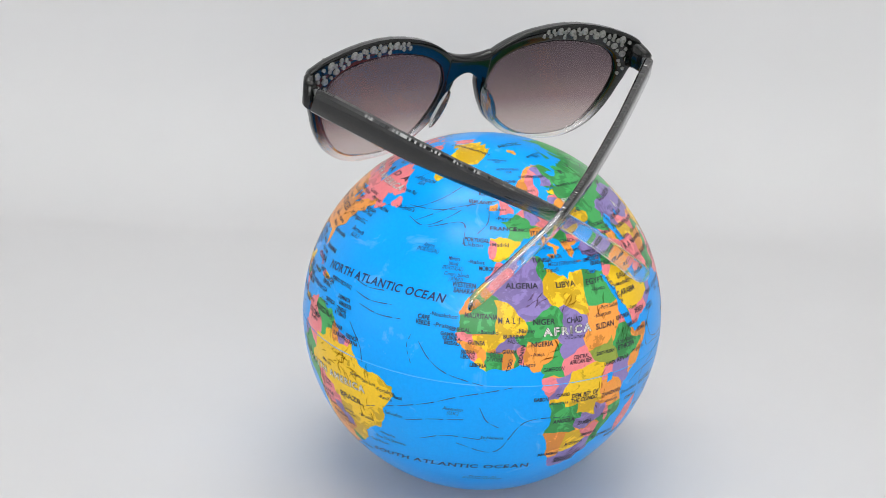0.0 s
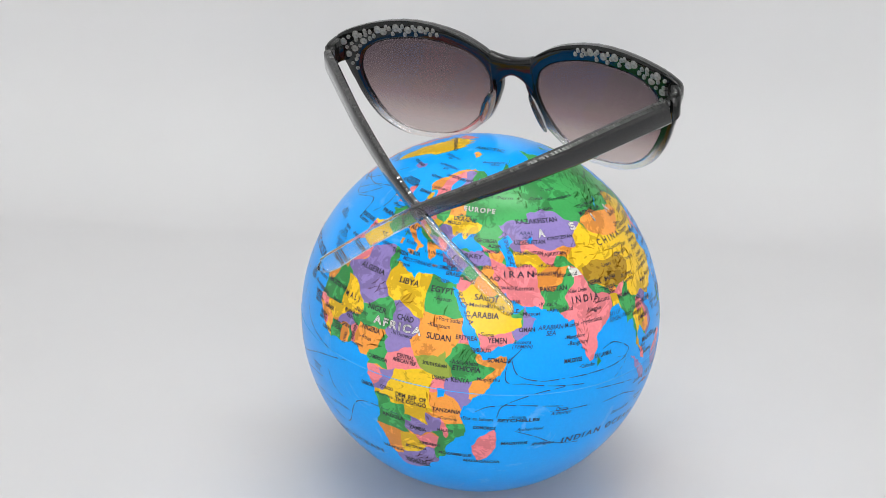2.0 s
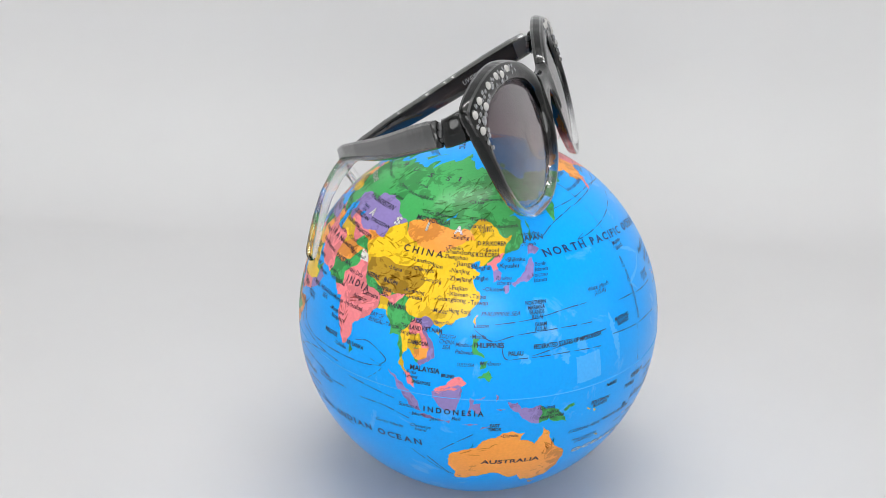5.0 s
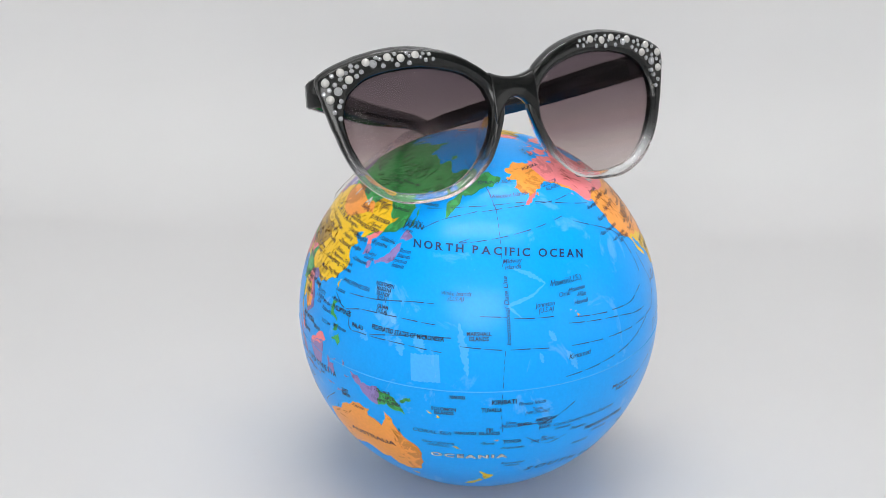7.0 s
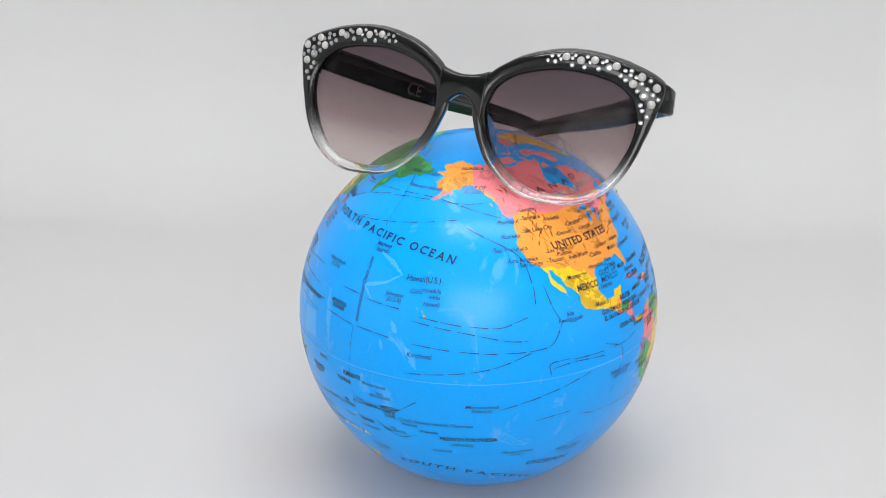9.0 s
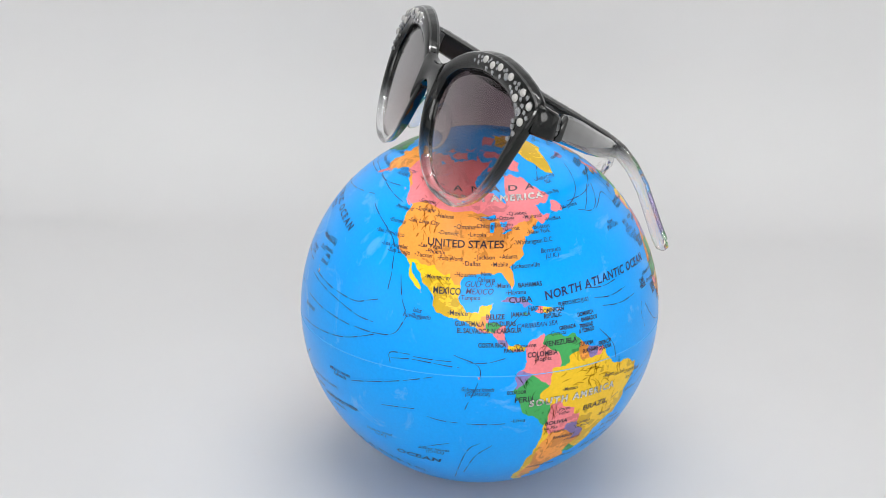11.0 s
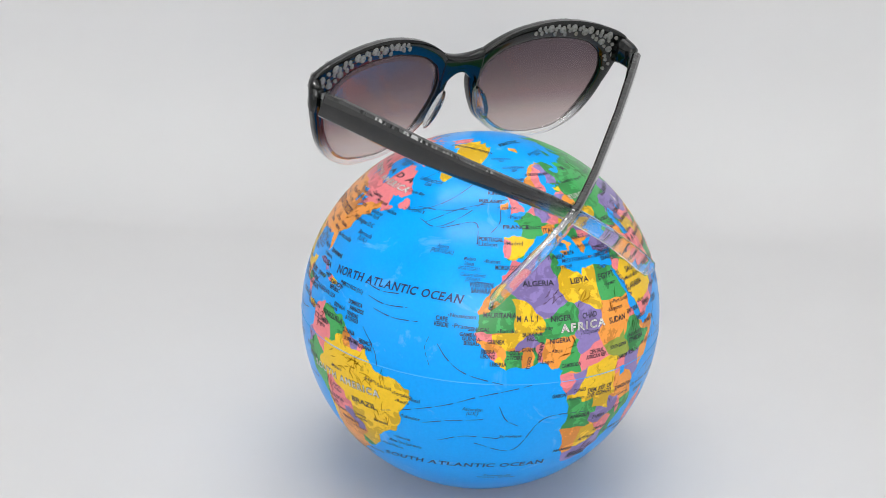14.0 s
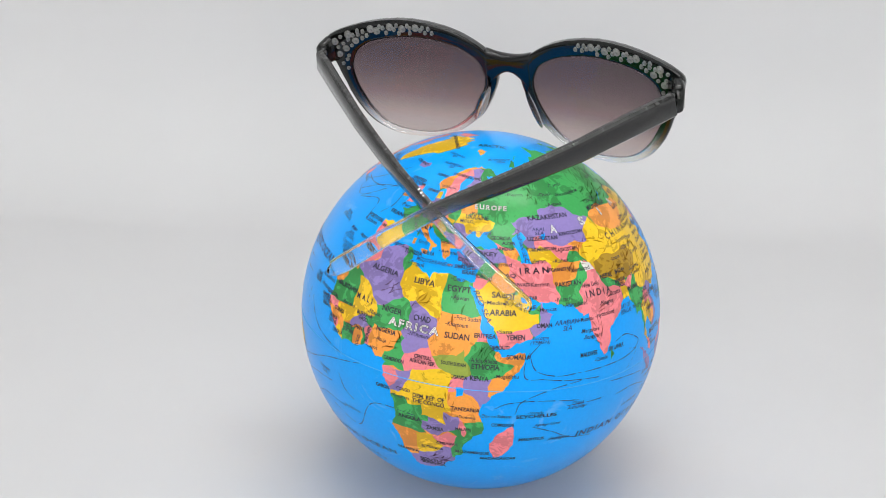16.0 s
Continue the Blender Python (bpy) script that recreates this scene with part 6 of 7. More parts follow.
say("c", "Seoul", 126.2, 43.9, 1.7, 3.7)
say("c", "Chongqing", 105.4, 33.5, 1.6, 5.4)
say("i", "Bali", 116.4, -6.8, 1.6, 2.8)
say("i", "Java", 110.0, -7.9, 1.8, 3.1)
say("c", "Jakarta", 105.1, -7.1, 1.5, 4.2)
say("i", "New Caledonia\n(FRANCE)", 159.6, -20.3, 1.5, 9.7)
say("o", "NORTH PACIFIC OCEAN", -178.9, 41.0, 3.8, 51.9, lean=-0.115, bow=-0.00302)
say("c", "Hawaii(U.S.)", -157.1, 29.7, 2.6, 10.1)
say("c", "Honolulu", -154.0, 27.0, 1.9, 5.5)
say("i", "Oahu", -159.0, 26.3, 2, 3.7)
say("c", "Hilo", -152.6, 25.1, 1.9, 2.8)
say("i", "Hawaii", -153.6, 23.1, 2, 5.0)
say("i", "Johnston\n(U.S.A)", -166.5, 23.5, 1.9, 6.1)
say("i", "Midway\nIslands", -175.4, 37.1, 2, 5.6)
say("i", "International Date Line", -178.8, 23.8, 2, 19.7, 90)
say("i", "Kiritimati", -156.5, 7.9, 2.1, 7.7)
say("b", "NAURU", 166.3, -1.8, 1.6, 4.4)
say("b", "KIRIBATI", 179.8, -3.4, 2.1, 7.1)
say("b", "TUVALU", 176.0, -6.0, 2, 5.6)
say("i", "Phoenix Islands", -171.8, -4.5, 1.7, 8.3)
say("i", "Tokelau\n(NEW ZEALAND)", -170.1, -7.5, 1.5, 7.3)
say("b", "SAMOA", -173.7, -12.0, 1.8, 4.4)
say("b", "AMERICAN\nSAMOA\n(U.S.A)", -167.3, -12.8, 1.7, 6.3)
say("b", "FIJI\nISLANDS", 175.7, -14.0, 1.7, 6.0)
say("b", "TONGA", -177.1, -18.6, 2, 5.5)
say("b", "VANUATU", 168.3, -14.7, 1.7, 6.4)
say("i", "Cook Society Islands Tuamotu", -152.5, -14.5, 1.8, 22.5)
say("i", "Islands", -160.8, -15.9, 1.7, 5.1)
say("i", "Niue\n(NEW ZEALAND)", -166.8, -19.3, 1.5, 7.6)
say("b", "FRENCH POLYNESIA", -142.4, -19.9, 2, 17.1)
say("c", "(FRANCE)", -144.3, -22.6, 1.5, 6.2)
say("i", "Austral", -151.5, -25.6, 1.8, 6.3)
say("o", "SOUTH PACIFIC", -144.5, -36.9, 3.6, 41.3, lean=-0.269, bow=-0.00917)
say("w", "OCEANIA", 169.2, -25.4, 2.8, 22.8)
say("i", "Marquesas\nIslands", -138.2, -8.0, 1.7, 9.8)
say("b", "ALASKA", -142.4, 68.1, 1.6, 6.9)
say("i", "BERING SEA", -176.9, 64.3, 1.8, 10.0)
say("i", "Aleutian Islands", -169.7, 58.9, 2, 11.4)
say("i", "GULF OF\nALASKA", -140.4, 59.2, 2, 6.9)
say("i", "Queen\nCharlotte\nIslands", -131.3, 55.2, 1.8, 6.6)
say("i", "Kermadec\nIslands", -175.7, -30.3, 1.8, 7.2)
say("c", "Papeete", -154.5, -17.9, 1.7, 5.1)
say("c", "Suva", 175.5, -18.9, 1.6, 3.3)
say("c", "Nukualofa", -176.4, -21.4, 1.5, 6.6)
say("b", "UNITED STATES", -96.6, 38.4, 3.3, 22.1)
say("b", "MEXICO", -101.4, 24.6, 2.8, 8.0)
say("i", "GULF OF\nMEXICO", -91.0, 25.8, 2.4, 8.4)
say("b", "CUBA", -78.5, 22.2, 2.3, 6.8)
say("b", "BAHAMAS", -75.0, 26.3, 1.9, 7.0)
say("b", "HAITI", -74.4, 19.4, 1.8, 3.6)
say("b", "DOMINICAN\nREPUBLIC", -68.8, 17.6, 1.8, 7.3)
say("b", "PUERTO RICO (U.S.)", -61.1, 19.5, 1.6, 10.2)
say("b", "JAMAICA", -78.8, 17.9, 1.8, 5.8)
say("b", "BELIZE", -86.4, 17.6, 2, 5.2)
say("b", "GUATEMALA", -94.0, 15.6, 2, 8.4)
say("b", "HONDURAS", -84.5, 15.6, 2, 7.9)
say("b", "EL SALVADOR NICARAGUA", -88.2, 13.6, 2, 18.4)
say("b", "COSTA RICA", -87.4, 9.5, 1.9, 7.9)
say("b", "PANAMA", -81.1, 7.8, 1.8, 5.8)
say("b", "COLOMBIA", -72.5, 6.1, 2.2, 9.2)
say("b", "VENEZUELA", -66.7, 8.8, 2.2, 10.5)
say("i", "CARIBBEAN SEA", -73.8, 14.7, 2, 12.2)
say("w", "SOUTH AMERICA", -60.8, -9.5, 3.6, 30.1)
say("b", "BRAZIL", -52.1, -14.8, 2.7, 9.7)
say("b", "PERU", -77.8, -7.9, 2.6, 5.4)
say("b", "BOLIVIA", -66.1, -18.0, 2.1, 7.4)
say("b", "ECUADOR", -80.0, -5.3, 1.6, 5.6)
say("i", "Galapagos Islands\n(ECUADOR)", -91.3, -5.0, 1.8, 9.4)
say("c", "San Francisco", -126.8, 39.0, 1.9, 9.8)
say("c", "Los Angeles", -122.8, 35.4, 1.9, 8.4)
say("c", "San Diego", -120.3, 33.9, 1.9, 7.0)
say("c", "Las Vegas", -108.9, 36.9, 1.7, 6.6)
say("c", "Phoenix", -106.6, 35.6, 1.9, 5.2)
say("c", "Tucson", -110.8, 34.2, 1.9, 4.8)
say("c", "Fort Worth", -101.0, 33.9, 1.9, 6.8)
say("c", "Dallas", -93.6, 32.7, 2, 4.4)
say("c", "Houston", -95.6, 29.5, 2, 5.4)
say("c", "New\nOrleans", -89.1, 29.0, 1.9, 4.9)
say("c", "Miami", -83.5, 26.4, 2, 3.7)
say("c", "Havana", -79.5, 24.4, 1.9, 5.3)
say("c", "Jackson", -89.2, 34.4, 1.8, 5.2)
say("c", "Atlanta", -80.9, 34.7, 1.9, 4.5)
say("c", "Mobile", -84.2, 32.5, 1.9, 4.2)
say("c", "Jacksonville", -75.7, 31.6, 2, 8.5)
say("c", "Denver", -103.0, 41.5, 1.8, 5.3)
say("c", "Omaha", -97.0, 43.7, 2, 5.3)
say("c", "Chicago", -88.7, 43.9, 2, 5.7)
say("c", "Lincoln", -92.1, 41.4, 1.9, 4.5)
say("c", "St Paul", -88.1, 46.5, 2, 4.7)
say("c", "Detroit", -78.6, 43.2, 2, 4.3)
say("c", "Ottawa", -80.2, 46.6, 1.8, 4.3)
say("c", "Boston", -66.4, 43.0, 1.9, 5.0)
say("c", "New York", -67.8, 41.5, 1.9, 6.6)
say("c", "Washington D.C", -70.9, 38.5, 2, 11.2)
say("c", "Portland", -125.8, 47.5, 1.9, 5.9)
say("c", "Eureka", -125.7, 43.0, 1.9, 5.3)
say("c", "Spokane", -115.2, 48.0, 2, 5.5)
say("c", "Helena", -105.9, 46.7, 2, 4.9)
say("c", "Salt Lake City", -114.1, 44.0, 1.9, 9.3)
say("c", "Monterrey", -104.5, 28.1, 1.9, 6.9)
say("c", "Tampico", -93.9, 22.8, 1.9, 5.4)
say("c", "Mexico", -97.3, 18.5, 2.1, 5.2)
say("c", "Bogota", -72.1, 4.4, 1.7, 4.5)
say("i", "Islas\nRevillagigedo", -110.1, 17.2, 1.9, 8.4)
say("i", "Easter Islands\n(CHILE)", -106.1, -29.9, 1.8, 9.4)
say("i", "Pitcairn Island\n(U.K.)", -126.4, -27.2, 1.7, 9.9)
say("i", "Bermuda\n(U.K.)", -65.5, 34.5, 2, 6.4)
say("c", "Seattle", -116.1, 50.9, 1.8, 4.8)
say("o", "OCEAN", -113.1, -34.7, 3.6, 14.6, lean=-0.113, bow=0.00185)
say("b", "GUYANA", -58.2, 6.9, 1.8, 5.2)
say("b", "SURINAME", -56.7, 4.6, 1.7, 5.7)
say("b", "FRENCH\nGUIANA", -51.0, 4.9, 1.8, 5.2)
say("b", "DOMINICA", -57.5, 15.7, 1.7, 5.7)
say("b", "BARBADOS", -56.4, 14.0, 1.7, 5.7)
say("b", "TRINIDAD\n& TOBAGO", -57.7, 11.5, 1.7, 5.4)
say("b", "GRENADA", -64.2, 12.8, 1.7, 5.5)
say("o", "NORTH ATLANTIC OCEAN", -46.3, 24.2, 3.9, 45.6, lean=0.032, bow=-0.00174)
say("w", "NORTH AMERICA", -85.1, 53.3, 3.4, 30.7)
say("b", "C  A  N  A  D  A", -88.5, 56.8, 3, 29.5)
say("i", "HUDSON\nBAY", -83.0, 61.3, 1.9, 7.1)
say("i", "LABRADOR\nSEA", -51.6, 58.2, 1.9, 8.1)
say("i", "Azores\n(PORTUGAL)", -31.4, 37.7, 1.8, 6.8)
say("b", "PORTUGAL", -13.9, 42.2, 1.8, 7.1)
say("c", "Madrid", -4.8, 41.2, 1.7, 4.8)
say("c", "Lisbon", -15.0, 40.7, 1.8, 5.3)
say("b", "MOROCCO", -8.2, 33.9, 1.8, 6.4)
say("b", "CAPE\nVERDE", -27.5, 17.2, 1.9, 4.5)
say("b", "SENEGAL", -16.1, 16.0, 1.6, 6.2)
say("c", "Praia", -21.4, 16.5, 1.8, 3.9)
say("c", "Nouakchott", -21.0, 19.4, 1.7, 7.6)
say("o", "SOUTH ATLANTIC OCEAN", -18.4, -32.5, 3.3, 50.5, lean=0.067, bow=-0.00135)
say("b", "URUGUAY", -54.5, -36.8, 1.5, 5.7)
say("b", "PARAGUAY", -61.4, -25.1, 1.7, 7.7)
say("b", "ARGENTINA", -64.9, -40.6, 1.8, 9.4)
say("c", "Brasilia", -46.1, -19.8, 1.8, 5.1)
say("c", "Manaus", -62.9, -6.3, 1.8, 4.5)
say("c", "Belem", -48.5, -5.4, 1.8, 3.7)
say("c", "Sao Luis", -43.6, -6.2, 1.8, 4.8)
say("c", "Fortaleza", -37.4, -7.3, 1.7, 5.8)
say("c", "Recife", -37.4, -9.6, 1.7, 3.9)
say("c", "Natal", -33.7, -8.2, 1.7, 3.2)
say("c", "Salvador", -35.1, -14.7, 1.7, 5.9)
say("c", "Rio De Janeiro", -38.3, -26.8, 1.8, 10.2)
say("c", "Sao Paulo", -43.5, -29.2, 1.7, 6.6)
say("c", "Vitoria", -38.8, -24.2, 1.7, 4.8)
say("c", "Campo\nGrande", -55.3, -21.3, 1.8, 5.3)
say("c", "Porto\nVelho", -64.2, -14.0, 1.8, 3.8)
say("c", "Caracas", -67.3, 11.6, 1.7, 4.8)
say("c", "Lima", -78.6, -15.3, 1.8, 3.6)
say("c", "La Paz", -67.6, -20.0, 1.8, 4.4)
say("c", "Sucre", -64.3, -22.0, 1.8, 3.9)
say("b", "IRELAND", -14.8, 54.9, 1.7, 6.7)
say("b", "UNITED\nKINGDOM", -9.4, 58.6, 1.6, 7.3)
say("b", "FRANCE", -3.5, 46.3, 1.8, 7.8)
say("c", "Goose Bay", -54.4, 53.4, 1.8, 6.3)
say("c", "St. John's", -48.9, 47.7, 1.9, 6.3)
say("c", "Halifax", -59.8, 44.9, 1.8, 4.8)
say("c", "Quebec", -75.0, 47.8, 1.8, 5.4)
say("c", "Montreal", -68.6, 46.5, 1.8, 5.2)
say("i", "Madeira\nIslands\n(PORTUGAL)", -21.0, 34.3, 1.7, 6.1)
say("i", "Canary Islands\n(SPAIN)", -19.3, 30.5, 1.6, 7.2)
say("b", "WESTERN\nSAHARA", -16.4, 27.8, 2, 6.8)
say("i", "Ascension\n(U.K.)", -16.4, -9.3, 1.7, 5.9)
say("i", "St.Helena", -4.2, -18.0, 1.6, 6.8)
say("c", "Asuncion", -57.2, -27.1, 1.6, 5.1)
say("b", "NORWAY", 3.1, 63.5, 1.5, 4.1)
say("b", "SWEDEN", 14.0, 65.4, 1.5, 4.3)
say("b", "DENMARK", 4.9, 57.1, 1.5, 4.3)
say("c", "Stockholm", 11.0, 59.8, 1.5, 5.3)
say("c", "St. Petersburg", 36.3, 60.2, 1.5, 7.8)
say("c", "Kiev", 31.8, 52.1, 1.5, 3.4)
say("i", "GREENLAND\nSEA", -5.4, 73.1, 1.4, 6.1)
say("b", "R", 48.3, 64.9, 2.6, 2.2)
say("b", "U", 62.3, 66.1, 2.6, 1.9)
say("b", "S", 79.5, 66.5, 2.6, 1.5)
say("b", "S", 94.6, 67.1, 2.6, 1.4)
say("b", "I", 103.4, 67.8, 2.6, 0.5)
say("c", "Chita", 118.7, 59.4, 1.6, 4.0)
say("c", "Komsomolsk", 128.3, 60.6, 1.5, 7.0)
say("b", "GAMBIA", -19.1, 14.3, 1.5, 5.0)
say("b", "GUINEA-\nBISSAU", -18.0, 12.5, 1.5, 5.7)
say("b", "TURKEY", 36.1, 39.8, 1.7, 8.3)
say("i", "ARAL\nSEA", 58.9, 47.0, 1.5, 4.2)
say("b", "IRAQ", 45.0, 33.7, 1.6, 4.9)
say("i", "Socotra\n(YEMEN)", 55.5, 15.2, 1.5, 6.0)
say("c", "Sana", 44.9, 17.9, 1.6, 3.8)
say("c", "Medina", 41.8, 25.9, 1.6, 5.7)
say("c", "Riyadh", 47.3, 25.9, 1.6, 4.9)
say("i", "Rodriguez", 65.7, -18.5, 1.6, 7.5)
say("b", "TOGO", -1.0, 6.5, 1.6, 3.8, 80)
say("b", "BENIN", 2.4, 9.9, 1.6, 5.3, 80)
say("c", "Athens", 23.5, 38.9, 1.6, 4.9)
say("b", "SOUTH\nAFRICA", 25.1, -31.6, 1.7, 7.5)
say("c", "Panama", -77.4, 9.0, 1.6, 6.0)
say("c", "Toronto", -82.0, 44.4, 1.6, 5.7)
say("i", "Tristan da\nCunha Group", -5.1, -39.6, 1.6, 11.7)
say("i", "Uvea\n(FRANCE)", -178.0, -11.8, 1.6, 6.4)
say("c", "Paris", -2.9, 49.6, 1.6, 3.8)
say("c", "London", -6.3, 52.8, 1.6, 4.9)
say("b", "MONACO", 4.0, 46.0, 1.4, 4.9)
say("i", "Sicily", 12.7, 40.1, 1.5, 3.4)
say("b", "PALESTINE", 32.0, 35.2, 1.5, 6.8)
say("i", "BARENTS\nSEA", 45.1, 74.4, 1.5, 7.5)
say("c", "Perm", 51.0, 59.6, 1.6, 4.5)
say("b", "MOLD.", 27.7, 49.2, 1.4, 4.2)
say("b", "ARMENIA", 44.2, 41.6, 1.4, 5.3)
say("b", "AZER.", 45.8, 43.3, 1.4, 4.2)
say("b", "TAJIKISTAN", 68.9, 40.6, 1.5, 7.9)
say("b", "U.A.E.", 52.2, 24.8, 1.5, 4.5)
say("c", "Muscat", 58.3, 24.0, 1.6, 5.3)
current((-46.4, -15.4), (-24.8, -8.1), (-14.1, -3.9), (0.3, -0.3))
current((-8.6, -7.2), (-6.3, -11.7), (-2.4, -14.1))
current((55.4, 14.2), (51.5, 9.5), (51.5, 4.2), (57.2, 3.5))
current((57.2, 3.5), (64.9, 2.4), (75.8, 1.5))
current((43.2, -5.8), (47.6, -3.8), (56.5, -3.4), (69.5, -4.7))
current((52.2, 11.8), (54.5, 6.4), (61.2, 4.2), (69.2, 4.3))
current((70.5, 4.2), (78.1, 4.4), (86.7, 4.8), (92.9, 6.0))
current((92.3, 6.0), (94.0, 8.6), (87.6, 11.9), (82.6, 11.0))
current((49.5, -7.5), (51.3, -3.4), (60.1, 0.2), (69.4, 1.7))
current((80.9, -1.3), (88.4, -2.0), (97.4, -3.3))
current((65.7, -6.1), (72.3, -6.2), (79.3, -6.2))
current((85.0, -6.9), (93.9, -6.9), (102.1, -9.2))
current((55.4, -12.5), (62.6, -15.2), (69.5, -18.8), (79.2, -20.7))
current((101.6, -21.9), (113.4, -32.5), (106.7, -24.1))
current((120.8, 20.8), (126.1, 17.8), (134.0, 19.4), (146.6, 20.0), (159.2, 19.5))
current((128.7, 17.8), (130.0, 12.7), (135.1, 12.5), (148.8, 12.6), (161.5, 11.7))
current((111.3, -20.2), (115.5, -16.6), (122.0, -11.9))
current((108.0, -25.4), (113.4, -31.8), (118.0, -34.0))
current((-128.5, 49.1), (-159.1, 55.4), (-188.8, 55.5), (-213.6, 53.5))
current((89.0, 7.0), (93.0, 5.4), (87.8, 0.2))
current((126.9, 22.5), (138.2, 23.5), (150.3, 25.1), (158.3, 25.4))
current((172.7, 22.5), (178.3, 22.2), (181.1, 22.0))
current((-176.8, 21.5), (-170.7, 21.0), (-164.1, 20.6))
current((-157.6, 19.2), (-151.0, 18.3), (-144.3, 17.4))
current((-142.0, 17.3), (-132.7, 16.7), (-127.5, 18.1), (-124.0, 19.1))
current((137.9, 13.0), (151.8, 15.5), (164.2, 16.1))
current((166.9, 13.8), (173.6, 13.2), (179.1, 12.7))
current((-178.5, 12.6), (-173.0, 12.4), (-166.6, 11.8))
current((-159.1, 11.1), (-152.8, 10.6), (-147.6, 10.1))
current((-145.0, 10.0), (-140.9, 9.7), (-133.7, 9.2))
current((-131.4, 9.3), (-123.9, 9.2), (-117.0, 10.4), (-113.3, 16.0))
current((147.3, 46.5), (156.7, 50.7), (171.7, 53.8))
current((174.1, 53.7), (185.0, 54.5), (195.9, 54.7))
current((-157.6, 54.6), (-146.7, 54.0), (-134.7, 54.3))
current((156.5, 75.2), (175.7, 63.9), (181.1, 54.3))
current((-178.9, 54.3), (-179.0, 44.2), (-179.3, 35.0))
current((-179.8, 12.4), (-180.3, 7.2), (-180.6, 1.1))
current((179.3, -1.0), (178.9, -5.4), (179.7, -14.9))
current((-173.0, -17.5), (-165.8, -21.8), (-159.0, -19.9))
current((-175.4, -12.5), (-165.6, -11.8), (-157.9, -7.2))
current((-117.3, 3.0), (-109.8, 3.7), (-96.7, 2.6))
current((-159.4, 17.8), (-141.5, 15.1), (-130.6, 12.8), (-124.5, 12.3))
current((-161.4, 2.0), (-149.3, 2.9), (-135.2, 4.9), (-121.8, 9.4))
current((-117.6, 27.6), (-115.7, 21.0), (-113.9, 17.5))
current((-117.7, 1.2), (-117.7, 4.6), (-111.5, 5.1))
current((-110.5, 4.6), (-104.8, 4.4), (-99.1, 4.3))
current((-94.7, 4.2), (-88.6, 4.3), (-83.6, 5.5))
current((-121.9, -13.8), (-116.4, -13.1), (-110.6, -12.6))
current((-106.9, -14.7), (-102.7, -15.7), (-97.3, -16.1))
current((-94.7, -16.3), (-88.1, -16.5), (-82.9, -16.3))
current((-100.6, -25.2), (-106.8, -27.3), (-112.0, -29.7))
current((-90.6, -24.5), (-95.0, -29.0), (-101.1, -47.6))
current((-86.4, -25.5), (-92.0, -31.2), (-96.6, -42.2))
current((-79.5, 17.2), (-83.6, 13.1), (-82.3, 8.0))
current((168.9, 45.0), (167.6, 43.7), (212.2, 48.6))
current((-143.5, 46.1), (-125.4, 37.7), (-121.4, 29.0), (-121.1, 22.6))
current((-24.7, 61.5), (-35.4, 53.6), (-46.9, 48.5), (-59.9, 46.7))
current((-30.8, 72.4), (-49.9, 64.1), (-57.7, 58.5))
current((-48.8, 49.3), (-36.8, 49.8), (-25.1, 51.4))
current((-45.4, 45.7), (-34.6, 44.7), (-16.3, 55.5))
current((-41.9, 44.9), (-27.3, 51.6), (-5.9, 55.9))
current((-10.2, 53.0), (-10.2, 48.2), (-14.0, 44.2))
current((-34.8, 44.0), (-21.0, 47.2), (-18.8, 40.5))
current((-30.7, 12.3), (-31.5, 8.6), (-29.4, 3.1))
current((-28.0, 10.7), (-24.4, 6.3), (-18.9, 2.7), (-7.9, -0.0))
current((-56.0, 22.9), (-49.3, 21.9), (-42.6, 22.5))
current((-53.2, 19.4), (-46.7, 18.5), (-38.7, 19.2))
current((-50.5, 16.4), (-42.8, 15.4), (-34.7, 15.9))
current((22.7, -11.9), (5.7, -12.0), (-2.6, -24.0), (-15.1, -21.3))
current((-31.4, -15.6), (-22.9, -13.2), (-13.1, -11.8))
current((-26.9, -21.8), (-18.0, -18.6), (-5.9, -19.1))
current((-52.8, 10.1), (-47.7, 4.4), (-46.2, -0.9))
current((-98.4, 6.4), (-90.7, 1.9), (-95.1, -11.0))
current((-132.9, -8.6), (-116.2, -4.2), (-104.4, -0.9))

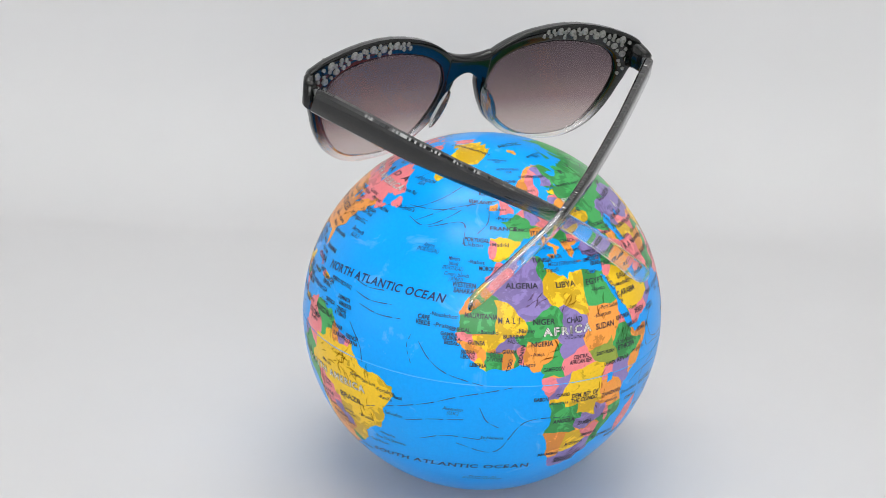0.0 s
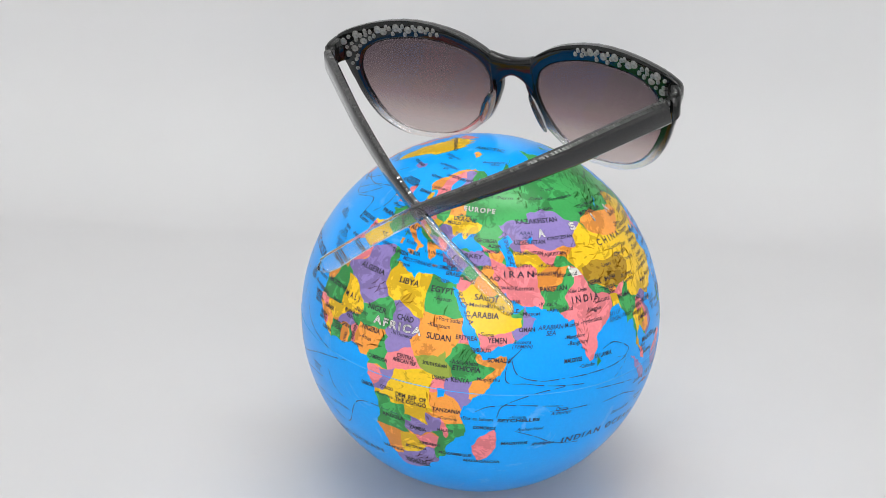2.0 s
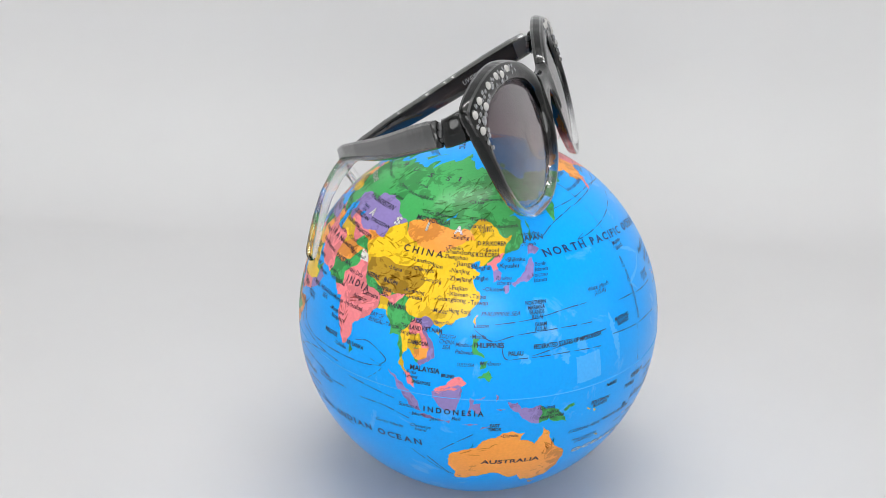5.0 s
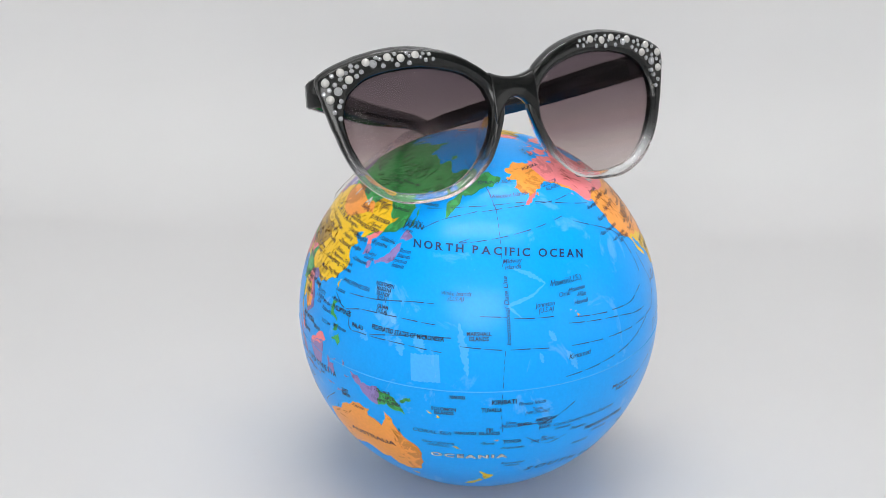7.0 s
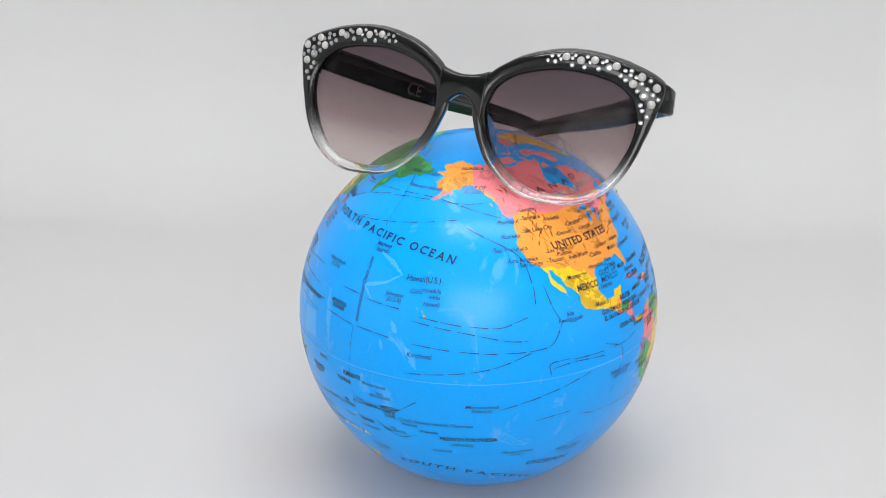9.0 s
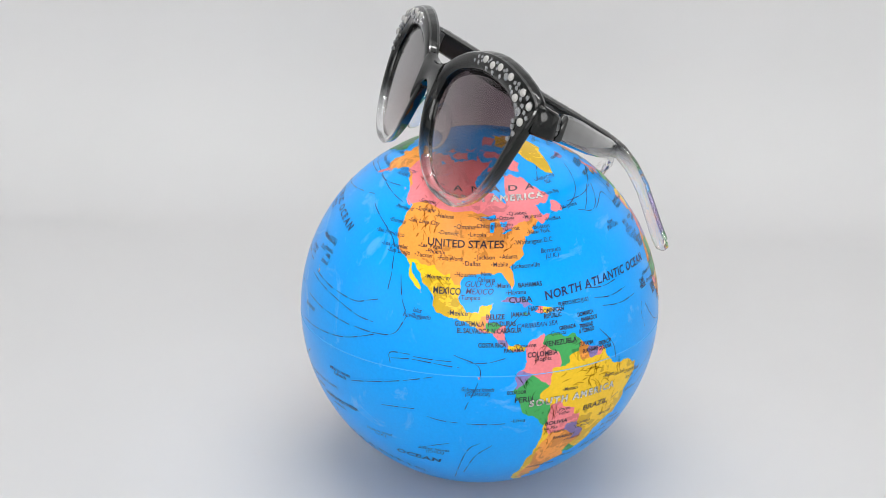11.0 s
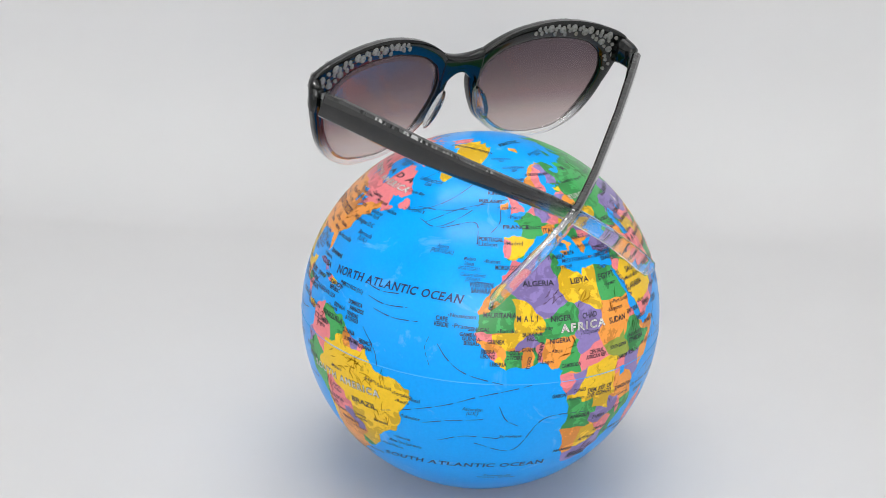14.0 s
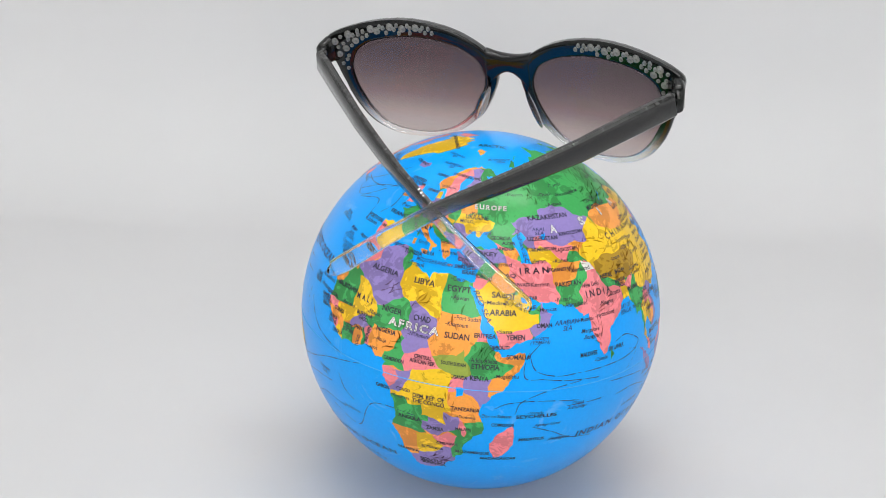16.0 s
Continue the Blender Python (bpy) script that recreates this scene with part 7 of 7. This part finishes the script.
def rubbed_marks(parent):
    """Pale rubbed marks on the Pacific: ragged strokes as (longitude, latitude), with their half width in degrees."""
    rnd = random.Random(12)
    marks = [(((152.4, 6.2), (156.8, 6.4), (161.1, 6.7)), 4.2, 0.05), (((-176.2, 36.0), (-170.1, 33.8), (-165.0, 30.4)), 0.7, 0.5), (((-165.0, 30.4), (-170.6, 27.2), (-178.5, 25.2), (-174.1, 21.2)), 0.45, 0.5),
             (((-166.2, 16.8), (-164.2, 13.5)), 0.9, 0.4), (((-161.1, 10.1), (-159.2, 7.2), (-157.5, 3.6)), 1.0, 0.5), (((-169.5, 10.8), (-168.6, 7.6)), 0.6, 0.4), (((153.4, 15.8), (155.9, 11.0)), 1.6, 0.4),
             (((166.4, 20.4), (167.9, 13.1), (169.2, 5.2)), 1.1, 0.6), (((144.4, 21.2), (146.4, 17.9)), 1.0, 0.5), (((134.0, 13.5), (137.5, 11.0)), 1.3, 0.5), (((147.5, 14.5), (149.5, 9.0)), 1.2, 0.5)]
    for points, half, rough in marks:
        n, rows = 26, []
        for i in range(n + 1):
            t = i / n * (len(points) - 1)
            k = min(int(t), len(points) - 2)
            a, b = Vector(points[k]), Vector(points[k + 1])
            p, d = a.lerp(b, t - k), (b - a).normalized()
            w = half * (1 if rough < 0.1 else math.sin(math.pi * (0.06 + 0.88 * i / n)))
            rows.append((p, Vector((-d.y, d.x)), w * (1 + rnd.uniform(-rough, rough)), w * (1 + rnd.uniform(-rough, rough))))
        verts, faces = [], []
        for p, side, w1, w2 in rows:
            for j in range(5):
                q = p + side * (w1 + (-w2 - w1) * j / 4)
                verts.append(on_ball(q.x, q.y, 1.0005))
        faces = [(5 * i + j, 5 * i + j + 1, 5 * i + j + 6, 5 * i + j + 5) for i in range(n) for j in range(4)]
        me = bpy.data.meshes.new("rubbed_mark")
        me.from_pydata(verts, [], faces)
        me.materials.append(RUBBED)
        part("rubbed_mark", me, parent)


print_names(ball)
print_currents(ball)
print_hills(ball)
rubbed_marks(ball)


# ---- marks moulded inside the temples ----
def print_marks():
    arms = [o for o in sunglasses.children if o.name.startswith("temple")]
    jobs = [(arms[0], 1, "17-142", 0.178, 0.10, 0.042), (arms[0], 1, "CE", 0.226, 0.085, 0.105), (arms[1], -1, "UV400 Cat.3", 0.175, 0.19, 0.044)]
    for (arm, side, text, s0, wide, size), (pts, faces) in zip(jobs, flat_texts([(j[2], 0.0, 0.0) for j in jobs])):
        xs, ys = [p[0] for p in pts], [p[1] for p in pts]
        mx, my, k = (min(xs) + max(xs)) / 2, (min(ys) + max(ys)) / 2, wide / (max(xs) - min(xs))
        c, t, h, n, hh, tt = temple_frame(side, s0)
        inner = n if n.dot(Vector((-side, 0, 0))) > 0 else -n
        along = h.cross(inner).normalized()
        verts = [local(*(c + along * ((x - mx) * k) + h * ((y - my) * size) + inner * (tt + 0.0025))) for x, y in pts]
        me = bpy.data.meshes.new("printed_mark")
        me.from_pydata(verts, [], faces)
        me.materials.append(INK_WHITE)
        part("printed_mark", me, arm, "small pale printed mark")


print_marks()


def motions():
    walk(globe, [(t, pose(0, 0, 0, 0, 0, a) @ pose(*OFF, 0)) for t, a in SPIN])
    c, s = math.cos(radians(GL_TURN)), math.sin(radians(GL_TURN))
    at = (OFF[0] - s * GL_F * R, OFF[1] + c * GL_F * R, (1 + GL_Z) * R, 0, 0, GL_TURN)
    walk(sunglasses, [(t, pose(0, 0, 0, 0, 0, a) @ pose(*at)) for t, a in SPIN])


motions()
